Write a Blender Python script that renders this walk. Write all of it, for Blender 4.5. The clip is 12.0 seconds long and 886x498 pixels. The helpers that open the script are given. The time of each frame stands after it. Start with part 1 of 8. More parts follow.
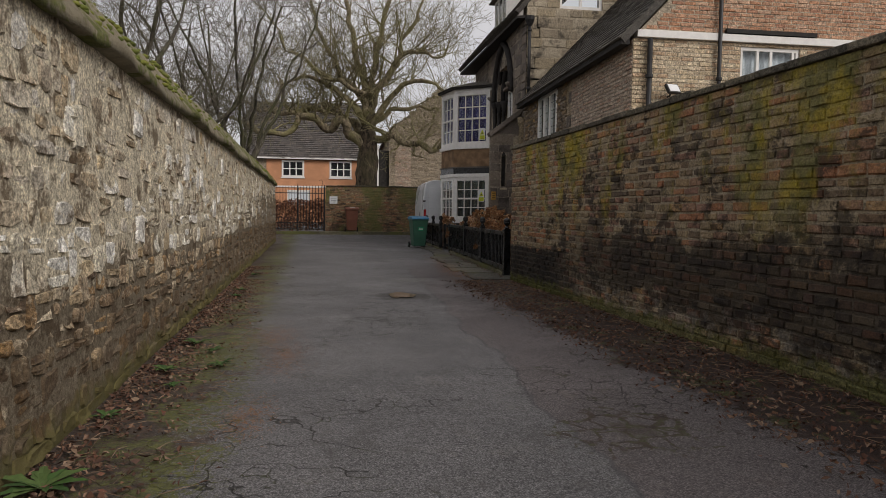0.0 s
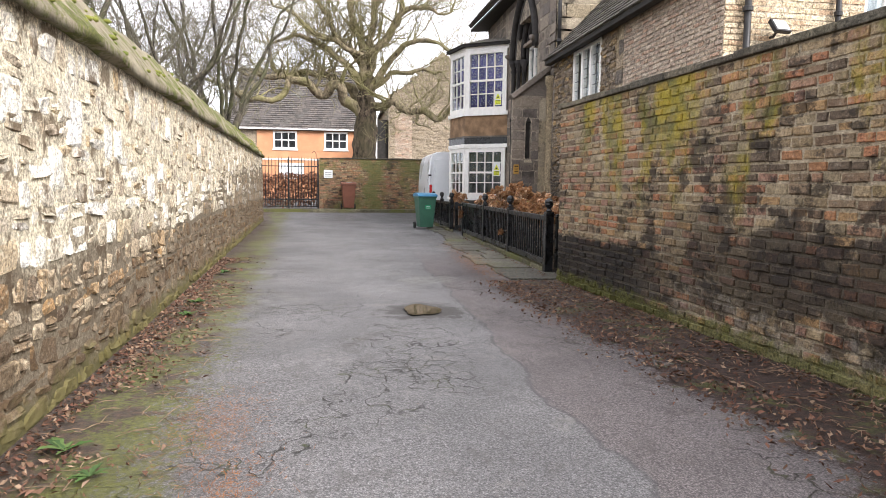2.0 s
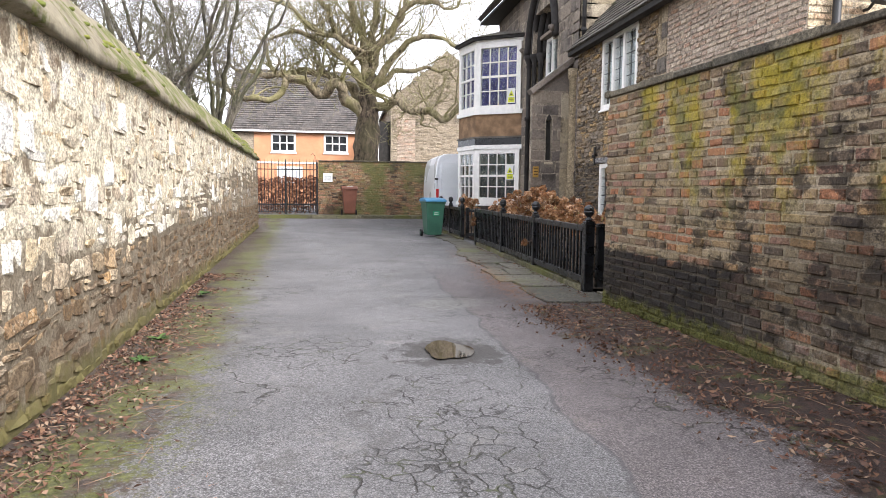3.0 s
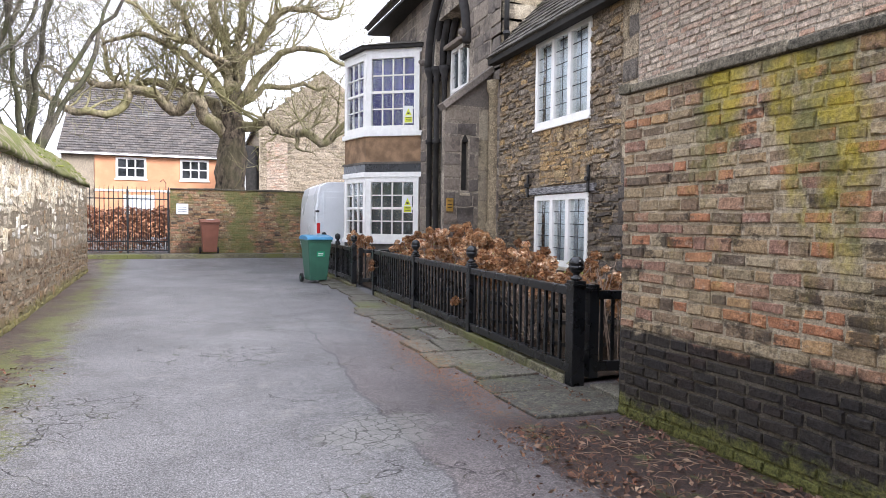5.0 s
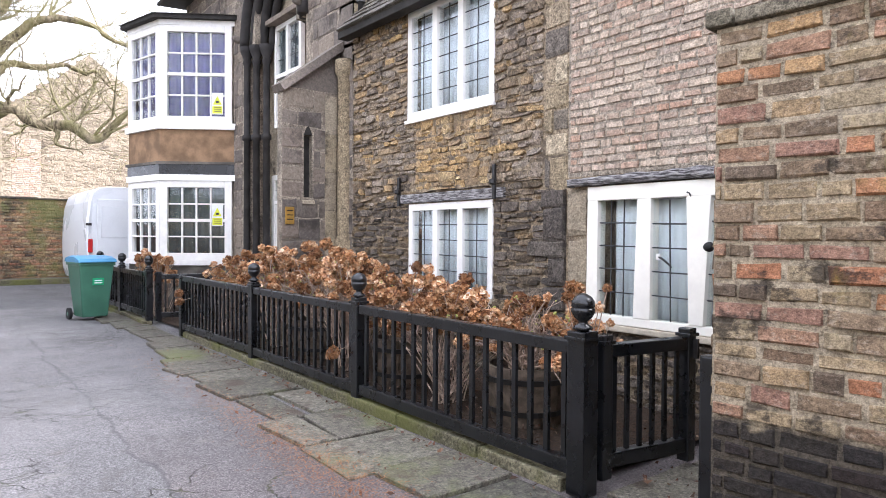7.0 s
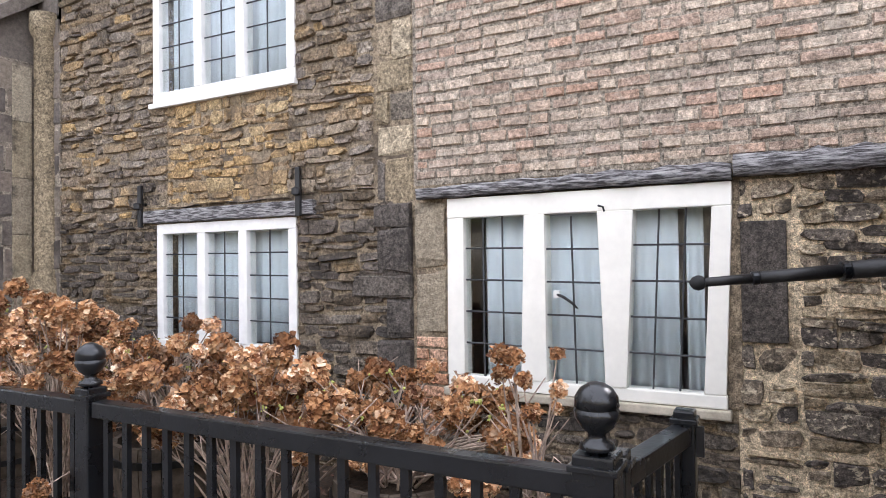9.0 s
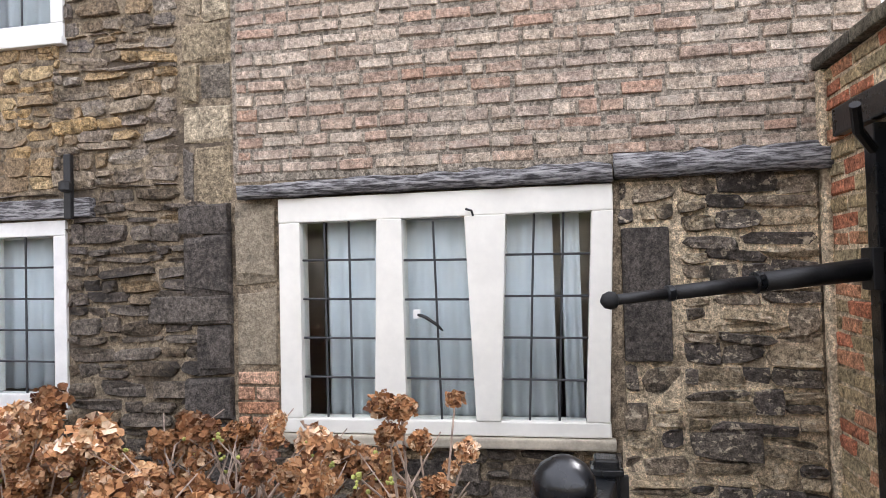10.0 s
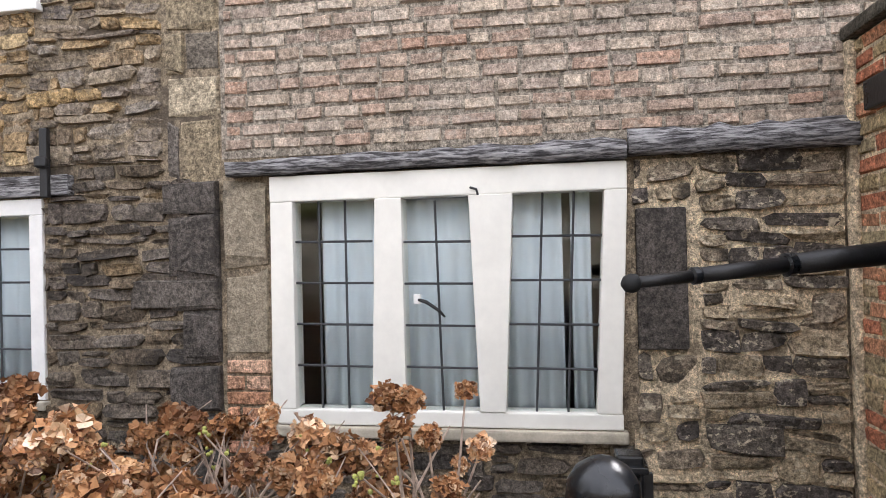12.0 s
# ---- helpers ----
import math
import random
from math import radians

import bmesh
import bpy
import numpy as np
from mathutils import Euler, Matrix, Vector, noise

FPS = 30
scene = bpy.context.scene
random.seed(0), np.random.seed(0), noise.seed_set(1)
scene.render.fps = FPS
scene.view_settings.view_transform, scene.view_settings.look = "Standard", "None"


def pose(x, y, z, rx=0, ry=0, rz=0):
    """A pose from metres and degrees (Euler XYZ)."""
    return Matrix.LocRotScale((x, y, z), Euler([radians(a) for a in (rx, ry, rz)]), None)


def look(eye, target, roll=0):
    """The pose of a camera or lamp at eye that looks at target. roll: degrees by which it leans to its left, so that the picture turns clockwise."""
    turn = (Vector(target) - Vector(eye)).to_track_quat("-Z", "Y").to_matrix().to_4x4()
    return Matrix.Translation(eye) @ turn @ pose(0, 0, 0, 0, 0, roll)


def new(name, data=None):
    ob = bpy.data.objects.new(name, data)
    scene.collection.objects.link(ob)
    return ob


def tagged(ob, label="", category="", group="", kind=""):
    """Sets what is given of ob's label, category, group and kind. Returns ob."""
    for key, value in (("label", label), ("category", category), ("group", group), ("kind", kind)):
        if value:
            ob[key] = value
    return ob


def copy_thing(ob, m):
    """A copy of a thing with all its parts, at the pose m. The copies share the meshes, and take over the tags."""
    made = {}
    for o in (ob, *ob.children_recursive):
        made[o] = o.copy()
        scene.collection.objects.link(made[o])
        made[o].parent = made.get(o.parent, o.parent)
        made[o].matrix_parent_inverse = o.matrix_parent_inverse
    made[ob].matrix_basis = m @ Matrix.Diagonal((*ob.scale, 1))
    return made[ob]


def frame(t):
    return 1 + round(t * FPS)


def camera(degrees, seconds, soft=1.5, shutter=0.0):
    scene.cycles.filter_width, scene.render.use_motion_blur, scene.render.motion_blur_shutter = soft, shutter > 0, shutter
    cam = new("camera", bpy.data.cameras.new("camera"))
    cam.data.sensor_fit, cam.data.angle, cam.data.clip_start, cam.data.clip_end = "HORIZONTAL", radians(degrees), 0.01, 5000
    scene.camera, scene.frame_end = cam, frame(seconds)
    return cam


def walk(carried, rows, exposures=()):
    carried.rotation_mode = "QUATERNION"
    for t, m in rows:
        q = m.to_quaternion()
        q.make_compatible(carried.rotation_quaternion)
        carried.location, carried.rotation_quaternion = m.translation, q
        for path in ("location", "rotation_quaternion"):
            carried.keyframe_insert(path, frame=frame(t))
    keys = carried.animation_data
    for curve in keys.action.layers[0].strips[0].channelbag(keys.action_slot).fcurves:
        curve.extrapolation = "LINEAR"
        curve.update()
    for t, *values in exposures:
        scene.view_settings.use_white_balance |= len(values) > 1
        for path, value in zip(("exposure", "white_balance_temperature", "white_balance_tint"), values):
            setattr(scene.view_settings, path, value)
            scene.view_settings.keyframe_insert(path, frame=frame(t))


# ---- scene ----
cam = camera(68.5, 12.0, soft=0.85)
PATH = [
    (0, (0.656, -0.452, 1.219), (0.927, 1.469, 1.11), 0.7),
    (0.5, (0.644, 0.247, 1.255), (0.916, 2.16, 1.052), 0.7),
    (1, (0.608, 0.942, 1.286), (0.885, 2.855, 1.084), 0.7),
    (1.5, (0.587, 1.673, 1.315), (0.866, 3.585, 1.119), 0.7),
    (2, (0.621, 2.362, 1.298), (0.903, 4.275, 1.11), 0.7),
    (2.5, (0.575, 3.113, 1.292), (0.858, 5.028, 1.11), 0.7),
    (4.3, (0.6, 6.033, 1.385), (0.884, 7.949, 1.232), 0.5),
    (4.5, (0.631, 6.331, 1.406), (0.942, 8.243, 1.262), 0.8),
    (5, (0.652, 7.025, 1.418), (1.309, 8.852, 1.336), 0.7),
    (5.5, (0.633, 7.697, 1.453), (1.37, 9.494, 1.379), 0.5),
    (6, (0.606, 8.348, 1.447), (1.495, 10.075, 1.393), 0.7),
    (6.5, (0.67, 8.979, 1.434), (1.698, 10.626, 1.384), 0.3),
    (7, (0.804, 9.592, 1.438), (2.006, 11.117, 1.402), 0.4),
    (7.5, (0.949, 10.161, 1.49), (2.472, 11.368, 1.477), -0.3),
    (7.7, (1.065, 10.39, 1.484), (2.632, 11.537, 1.476), -0.6),
    (9.3, (1.896, 11.571, 1.495), (3.68, 12.337, 1.541), -1.1),
    (9.5, (2.019, 11.664, 1.496), (3.86, 12.283, 1.539), -1.3),
    (10, (2.284, 11.934, 1.529), (4.193, 12.289, 1.577), -1.6),
    (10.5, (2.379, 11.963, 1.521), (4.291, 12.304, 1.576), -1.8),
    (11, (2.41, 11.989, 1.507), (4.323, 12.323, 1.555), -1.8),
    (11.5, (2.429, 12.006, 1.502), (4.344, 12.341, 1.536), -1.5),
    (12, (2.462, 12.025, 1.499), (4.377, 12.353, 1.513), -1.4),
]
EXPOSURES = [(0.0, -0.65, 6650, 14), (0.2, -0.1, 6650, 14), (0.4, 0.6, 6650, 14), (1.5, 1.1, 6450, 14), (2.5, 1.28, 6250, 14), (4.5, 1.36, 5950, 14), (5.5, 1.56, 5850, 17), (7.0, 1.97, 5900, 17), (7.7, 2.2, 5900, 16), (9.3, 1.8, 6000, 16), (12.0, 1.68, 6150, 15)]
walk(cam, [(t, look(eye, target, roll)) for t, eye, target, roll in PATH], EXPOSURES)

# ---- world and sun: a bright overcast winter day ----
SUN_AZIMUTH, SUN_HEIGHT = radians(140), radians(36)   # from north (+y) clockwise
world = bpy.data.worlds.new("sky")
scene.world = world
world.use_nodes = True
wt = world.node_tree
wt.nodes.clear()
w_out = wt.nodes.new("ShaderNodeOutputWorld")
w_bg = wt.nodes.new("ShaderNodeBackground")
w_bg.inputs["Strength"].default_value = 0.1
w_sky = wt.nodes.new("ShaderNodeTexSky")
w_sky.sky_type = "NISHITA"
w_sky.sun_disc = False
w_sky.sun_elevation, w_sky.sun_rotation = SUN_HEIGHT, SUN_AZIMUTH
w_co = wt.nodes.new("ShaderNodeTexCoord")
w_map = wt.nodes.new("ShaderNodeMapping")
w_map.inputs["Scale"].default_value = (1.0, 1.0, 2.6)
w_noise = wt.nodes.new("ShaderNodeTexNoise")
w_noise.inputs["Scale"].default_value = 2.2
w_noise.inputs["Detail"].default_value = 6.0
w_ramp = wt.nodes.new("ShaderNodeValToRGB")
w_ramp.color_ramp.elements[0].position, w_ramp.color_ramp.elements[0].color = 0.32, (8.0, 8.3, 8.8, 1)
w_ramp.color_ramp.elements[1].position, w_ramp.color_ramp.elements[1].color = 0.66, (10.8, 10.8, 10.9, 1)
w_mix = wt.nodes.new("ShaderNodeMix")
w_mix.data_type = "RGBA"
w_mix.inputs[0].default_value = 0.93
wt.links.new(w_co.outputs["Generated"], w_map.inputs["Vector"])
wt.links.new(w_map.outputs["Vector"], w_noise.inputs["Vector"])
wt.links.new(w_noise.outputs["Fac"], w_ramp.inputs["Fac"])
wt.links.new(w_sky.outputs["Color"], w_mix.inputs[6])
wt.links.new(w_ramp.outputs["Color"], w_mix.inputs[7])
wt.links.new(w_mix.outputs[2], w_bg.inputs["Color"])
wt.links.new(w_bg.outputs["Background"], w_out.inputs["Surface"])

sun_data = bpy.data.lights.new("sun", "SUN")
sun_data.energy, sun_data.angle, sun_data.color = 2.9, radians(30), (1.0, 0.96, 0.9)
sun = new("sun", sun_data)
sun_way = Vector((math.sin(SUN_AZIMUTH) * math.cos(SUN_HEIGHT), math.cos(SUN_AZIMUTH) * math.cos(SUN_HEIGHT), math.sin(SUN_HEIGHT)))
sun.matrix_world = look(sun_way * 60, (0, 0, 0))


# ---- materials ----
class Mat:
    """A node material with short helpers."""

    def __init__(self, name, rough=0.85, metal=0.0, spec=0.3):
        self.m = bpy.data.materials.new(name)
        self.m.use_nodes = True
        self.t = self.m.node_tree
        self.b = self.t.nodes["Principled BSDF"]
        self.b.inputs["Roughness"].default_value = rough
        self.b.inputs["Metallic"].default_value = metal
        self.b.inputs["Specular IOR Level"].default_value = spec
        self.geo = self.t.nodes.new("ShaderNodeNewGeometry")
        self.pos = self.geo.outputs["Position"]

    def put(self, socket, value):
        if isinstance(value, bpy.types.NodeSocket):
            self.t.links.new(value, socket)
        elif isinstance(value, tuple) and len(value) == 3 and socket.type == "RGBA":
            socket.default_value = (*value, 1)
        else:
            socket.default_value = value

    def math(self, op, a, b=0.0, c=0.0):
        n = self.t.nodes.new("ShaderNodeMath")
        n.operation = op
        for i, v in enumerate((a, b, c)):
            self.put(n.inputs[i], v)
        return n.outputs[0]

    def noise(self, scale, detail=4.0, rough=0.55, stretch=None, shift=0.0):
        n = self.t.nodes.new("ShaderNodeTexNoise")
        n.inputs["Scale"].default_value, n.inputs["Detail"].default_value, n.inputs["Roughness"].default_value = scale, detail, rough
        v = self.pos
        if stretch or shift:
            mp = self.t.nodes.new("ShaderNodeMapping")
            mp.inputs["Scale"].default_value = stretch or (1, 1, 1)
            mp.inputs["Location"].default_value = (shift, shift * 0.7, shift * 1.3)
            self.put(mp.inputs["Vector"], v)
            v = mp.outputs["Vector"]
        self.put(n.inputs["Vector"], v)
        return n.outputs["Fac"]

    def voronoi(self, scale, feature="DISTANCE_TO_EDGE", vector=None):
        n = self.t.nodes.new("ShaderNodeTexVoronoi")
        n.feature = feature
        n.inputs["Scale"].default_value = scale
        self.put(n.inputs["Vector"], vector or self.pos)
        return n.outputs["Distance"] if feature != "COLOR" else n.outputs["Color"]

    def warped(self, amount, scale):
        n = self.t.nodes.new("ShaderNodeTexNoise")
        n.inputs["Scale"].default_value = scale
        self.put(n.inputs["Vector"], self.pos)
        v = self.t.nodes.new("ShaderNodeVectorMath")
        v.operation = "MULTIPLY_ADD"
        self.put(v.inputs[0], n.outputs["Color"])
        v.inputs[1].default_value = (amount, amount, amount)
        self.put(v.inputs[2], self.pos)
        return v.outputs[0]

    def ramp(self, fac, stops, mode="LINEAR"):
        n = self.t.nodes.new("ShaderNodeValToRGB")
        e = n.color_ramp.elements
        n.color_ramp.interpolation = mode
        while len(e) < len(stops):
            e.new(0.5)
        for i, (p, c) in enumerate(stops):
            e[i].position, e[i].color = p, (*c, 1) if isinstance(c, tuple) else (c, c, c, 1)
        self.put(n.inputs["Fac"], fac)
        return n.outputs["Color"]

    def mask(self, fac, low, high):
        n = self.t.nodes.new("ShaderNodeMapRange")
        n.interpolation_type = "SMOOTHSTEP"
        self.put(n.inputs["Value"], fac)
        n.inputs["From Min"].default_value, n.inputs["From Max"].default_value = low, high
        return n.outputs["Result"]

    def mix(self, fac, a, b, mode="MIX"):
        n = self.t.nodes.new("ShaderNodeMix")
        n.data_type, n.blend_type = "RGBA", mode
        self.put(n.inputs[0], fac)
        self.put(n.inputs[6], a)
        self.put(n.inputs[7], b)
        return n.outputs[2]

    def xyz(self):
        n = self.t.nodes.new("ShaderNodeSeparateXYZ")
        self.put(n.inputs[0], self.pos)
        return n.outputs

    def piece(self):
        """A number of its own for each loose piece."""
        o = self.t.nodes.new("ShaderNodeObjectInfo")
        return self.math("FRACT", self.math("ADD", self.geo.outputs["Random Per Island"], o.outputs["Random"]))

    def bump(self, height, strength=0.4, distance=0.01):
        n = self.t.nodes.new("ShaderNodeBump")
        n.inputs["Strength"].default_value, n.inputs["Distance"].default_value = strength, distance
        self.put(n.inputs["Height"], height)
        self.put(self.b.inputs["Normal"], n.outputs["Normal"])

    def done(self, colour, rough=None):
        self.put(self.b.inputs["Base Color"], colour)
        if rough is not None:
            self.put(self.b.inputs["Roughness"], rough)
        return self.m


def spread(colours):
    k = len(colours)
    return [(i / k, c) for i, c in enumerate(colours)]


def plain(name, colour, rough=0.6, metal=0.0, vary=0.25, scale=9.0, grain=90.0, bump=0.15, spec=0.3, grainy=0.35):
    """Paint, plastic, timber: one colour with wear at two scales."""
    k = Mat(name, rough, metal, spec)
    big = k.noise(scale, 5)
    fine = k.noise(grain, 3)
    dark = tuple(c * (1 - vary) for c in colour)
    lite = tuple(min(1, c * (1 + vary * 0.5)) for c in colour)
    c = k.mix(k.mask(big, 0.35, 0.68), dark, lite)
    c = k.mix(grainy, c, k.ramp(fine, [(0.3, 0.55), (0.7, 1.0)]), "MULTIPLY")
    k.bump(fine, bump, 0.004)
    return k.done(c, k.math("MULTIPLY_ADD", big, 0.25, rough - 0.12))


def masonry(name, colours, bloom=None, bloom_by=0.35, swing=1.1, rise=0.0, moss_by=0.85, soot=(0.035, 0.03, 0.026), soot_low=0.56, soot_high=0.75, soot_scale=1.1, lichen=None, lichen_low=0.62, rough=0.9,
            band=None, base_moss=None, grain=45.0, bump=0.85, smear=None, smear_by=0.8, smear_low=0.55, mottle=1.0):
    """Bricks or stones with a colour for each piece, grime in patches, lichen, and a darker ragged band towards the
    foot where there is one.
    """
    k = Mat(name, rough, 0, 0.25)
    c = k.ramp(k.piece(), spread(colours), "LINEAR" if len(colours) > 6 else "CONSTANT")
    mid = k.noise(14, 5, 0.65)
    fine = k.noise(grain, 5, 0.7)
    speck = k.noise(grain * 3.2, 3, 0.65)
    c = k.mix(0.55 * mottle, c, k.ramp(mid, [(0.34, 0.35), (0.5, 0.97), (0.66, 1.5)]), "MULTIPLY")
    c = k.mix(0.9 * mottle, c, k.ramp(fine, [(0.36, 0.35), (0.5, 0.97), (0.64, 1.55)]), "MULTIPLY")
    c = k.mix(0.7 * mottle, c, k.ramp(speck, [(0.36, 0.45), (0.5, 1.0), (0.64, 1.5)]), "MULTIPLY")
    if smear:
        sp = k.noise(19.0, 7, 0.7, stretch=(1, 1, 1.6), shift=21.0)
        c = k.mix(k.math("MULTIPLY", k.mask(sp, smear_low, smear_low + 0.035), smear_by), c, k.mix(1.0, k.ramp(fine, [(0.36, 0.6), (0.64, 1.25)]), smear, "MULTIPLY"))
    patch = k.noise(soot_scale, 7, 0.68)
    c = k.mix(k.math("MULTIPLY", k.mask(patch, soot_low, soot_high), 0.8), c, soot)
    if lichen:
        lp = k.noise(0.8, 7, 0.65, shift=7.3)
        c = k.mix(k.math("MULTIPLY", k.mask(lp, lichen_low, lichen_low + 0.14), 0.75), c, lichen)
    if bloom:
        bp = k.noise(1.6, 7, 0.75, shift=12.0)
        c = k.mix(k.math("MULTIPLY", k.mask(bp, 0.57, 0.7), bloom_by), c, bloom)
    z = k.xyz()[2]
    if band:
        top, colour, strength = band
        edge = k.math("MULTIPLY_ADD", k.noise(1.3, 7, 0.75, shift=3.1), swing, k.math("MULTIPLY", z, -1.0))
        if rise:
            edge = k.math("ADD", edge, k.math("MULTIPLY", k.math("MAXIMUM", k.math("SUBTRACT", k.xyz()[1], 8.5), 0.0), rise))
        c = k.mix(k.math("MULTIPLY", k.mask(k.math("MULTIPLY_ADD", mid, 0.5, edge), swing / 2 + 0.15 - top, swing / 2 + 0.42 - top), strength), c, colour)
    if base_moss:
        edge = k.math("MULTIPLY_ADD", k.noise(5.0, 6, 0.7, shift=9.0), 0.5, k.math("MULTIPLY", z, -1.0))
        c = k.mix(k.math("MULTIPLY", k.mask(edge, 0.02, 0.2), moss_by), c, base_moss)
    k.bump(k.math("ADD", mid, k.math("MULTIPLY_ADD", fine, 0.7, k.math("MULTIPLY", speck, 0.25))), bump, 0.018)
    return k.done(c)


def garden_brick(name, colours, tar_by, bloom_by):
    """Old garden wall: weathered bricks, lime smears, running yellow lichen, a sharp tarred foot by the pier, smoke-black patches and salts further along."""
    k = Mat(name, 0.9, 0, 0.25)
    x, y, z = k.xyz()
    c = k.ramp(k.piece(), spread(colours), "CONSTANT")
    mid, fine, speck = k.noise(13, 6, 0.68), k.noise(45, 5, 0.7), k.noise(150, 3, 0.65)
    c = k.mix(0.45, c, k.ramp(mid, [(0.34, 0.4), (0.5, 1.0), (0.66, 1.45)]), "MULTIPLY")
    c = k.mix(0.6, c, k.ramp(fine, [(0.36, 0.4), (0.5, 1.0), (0.64, 1.5)]), "MULTIPLY")
    c = k.mix(0.5, c, k.ramp(speck, [(0.36, 0.5), (0.5, 1.0), (0.64, 1.4)]), "MULTIPLY")
    # lime and flaking faces
    sp = k.noise(17.0, 7, 0.72, stretch=(1, 1, 1.7), shift=21.0)
    c = k.mix(k.math("MULTIPLY", k.mask(sp, 0.56, 0.6), 0.35), c, k.mix(1.0, k.ramp(fine, [(0.36, 0.55), (0.64, 1.3)]), (0.42, 0.355, 0.28), "MULTIPLY"))
    # black weathering in torn patches
    dk = k.math("SUBTRACT", k.noise(2.6, 8, 0.74, stretch=(1, 1, 1.5), shift=33.0), k.math("MULTIPLY", k.mask(y, 8.5, 10.4), 0.05))
    c = k.mix(k.math("MULTIPLY", k.mask(dk, 0.505, 0.58), 0.78), c, (0.032, 0.026, 0.022))
    # lichen that runs down the face
    lp = k.math("SUBTRACT", k.noise(1.15, 7, 0.66, stretch=(1, 1, 0.45), shift=7.3), k.math("MULTIPLY", k.mask(y, 9.3, 10.4), 0.06))
    high = k.mask(k.math("MULTIPLY_ADD", mid, 0.8, z), 1.15, 1.9)
    li = k.mix(k.mask(k.noise(3.2, 4, shift=14.0), 0.42, 0.58), (0.17, 0.165, 0.05), (0.36, 0.29, 0.025))
    c = k.mix(k.math("MULTIPLY", k.math("MULTIPLY", k.mask(lp, 0.46, 0.57), high), 0.75), c, k.mix(0.7, li, k.ramp(fine, [(0.36, 0.5), (0.64, 1.4)]), "MULTIPLY"))
    # smoke-black stretch at waist height, away from the pier
    away = k.math("SUBTRACT", 1.0, k.mask(y, 7.0, 9.4))
    w = k.math("MULTIPLY_ADD", k.noise(1.2, 7, 0.75, shift=3.1), 1.6, k.math("MULTIPLY", k.math("ABSOLUTE", k.math("SUBTRACT", z, 0.65)), -1.0))
    c = k.mix(k.math("MULTIPLY", k.math("MULTIPLY", k.mask(k.math("MULTIPLY_ADD", mid, 0.5, w), 0.56, 0.76), away), 0.8), c, (0.03, 0.025, 0.022))
    # white salts low down
    b = k.math("MULTIPLY_ADD", k.noise(2.4, 8, 0.78, shift=12.0), 1.3, k.math("MULTIPLY", z, -0.55))
    c = k.mix(k.math("MULTIPLY", k.mask(k.math("MULTIPLY_ADD", mid, 0.35, b), 0.66, 0.78), bloom_by), c, k.mix(0.8, (0.30, 0.275, 0.24), k.ramp(fine, [(0.36, 0.4), (0.64, 1.4)]), "MULTIPLY"))
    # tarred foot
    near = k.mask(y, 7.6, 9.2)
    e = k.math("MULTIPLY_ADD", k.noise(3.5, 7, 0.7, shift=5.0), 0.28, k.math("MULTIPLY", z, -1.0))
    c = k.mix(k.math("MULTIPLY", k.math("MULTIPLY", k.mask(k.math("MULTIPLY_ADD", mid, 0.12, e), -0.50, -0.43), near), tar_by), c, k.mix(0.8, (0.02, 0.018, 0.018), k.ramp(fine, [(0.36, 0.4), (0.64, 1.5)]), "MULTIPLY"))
    # moss at the foot
    e = k.math("MULTIPLY_ADD", k.noise(6.0, 7, 0.72, shift=9.0), 0.5, k.math("MULTIPLY", z, -1.0))
    c = k.mix(k.math("MULTIPLY", k.mask(e, 0.06, 0.17), 0.75), c, k.ramp(fine, [(0.36, (0.045, 0.05, 0.014)), (0.64, (0.19, 0.19, 0.045))]))
    k.bump(k.math("ADD", mid, k.math("MULTIPLY_ADD", fine, 0.7, k.math("MULTIPLY", speck, 0.25))), 0.95, 0.02)
    return k.done(c)


GARDEN = [(0.38, 0.265, 0.145), (0.24, 0.17, 0.11), (0.43, 0.33, 0.20), (0.43, 0.165, 0.08), (0.33, 0.265, 0.165), (0.20, 0.13, 0.085), (0.45, 0.275, 0.125), (0.32, 0.165, 0.125), (0.08, 0.06, 0.048), (0.38, 0.31, 0.20), (0.46, 0.205, 0.095), (0.29, 0.22, 0.13), (0.36, 0.20, 0.13), (0.15, 0.11, 0.075)]
BRICK_OLD = [(0.27, 0.18, 0.10), (0.17, 0.105, 0.07), (0.36, 0.25, 0.12), (0.34, 0.145, 0.09), (0.40, 0.31, 0.18), (0.06, 0.045, 0.038), (0.24, 0.17, 0.095), (0.36, 0.20, 0.10), (0.075, 0.055, 0.042), (0.31, 0.24, 0.14), (0.19, 0.14, 0.085), (0.37, 0.19, 0.12), (0.26, 0.20, 0.12)]
BRICK_HOUSE = [(0.40, 0.31, 0.235), (0.34, 0.245, 0.19), (0.48, 0.39, 0.30), (0.40, 0.275, 0.205), (0.31, 0.25, 0.20), (0.52, 0.43, 0.34), (0.43, 0.33, 0.255), (0.36, 0.285, 0.23), (0.43, 0.265, 0.185), (0.47, 0.38, 0.29)]
STONE_LIGHT = [(0.58, 0.50, 0.37), (0.48, 0.40, 0.29), (0.62, 0.56, 0.44), (0.42, 0.33, 0.22), (0.52, 0.42, 0.27), (0.74, 0.70, 0.61), (0.38, 0.30, 0.21), (0.56, 0.50, 0.40), (0.44, 0.31, 0.16), (0.60, 0.55, 0.45), (0.52, 0.46, 0.35), (0.30, 0.23, 0.155), (0.68, 0.65, 0.58), (0.50, 0.43, 0.32)]
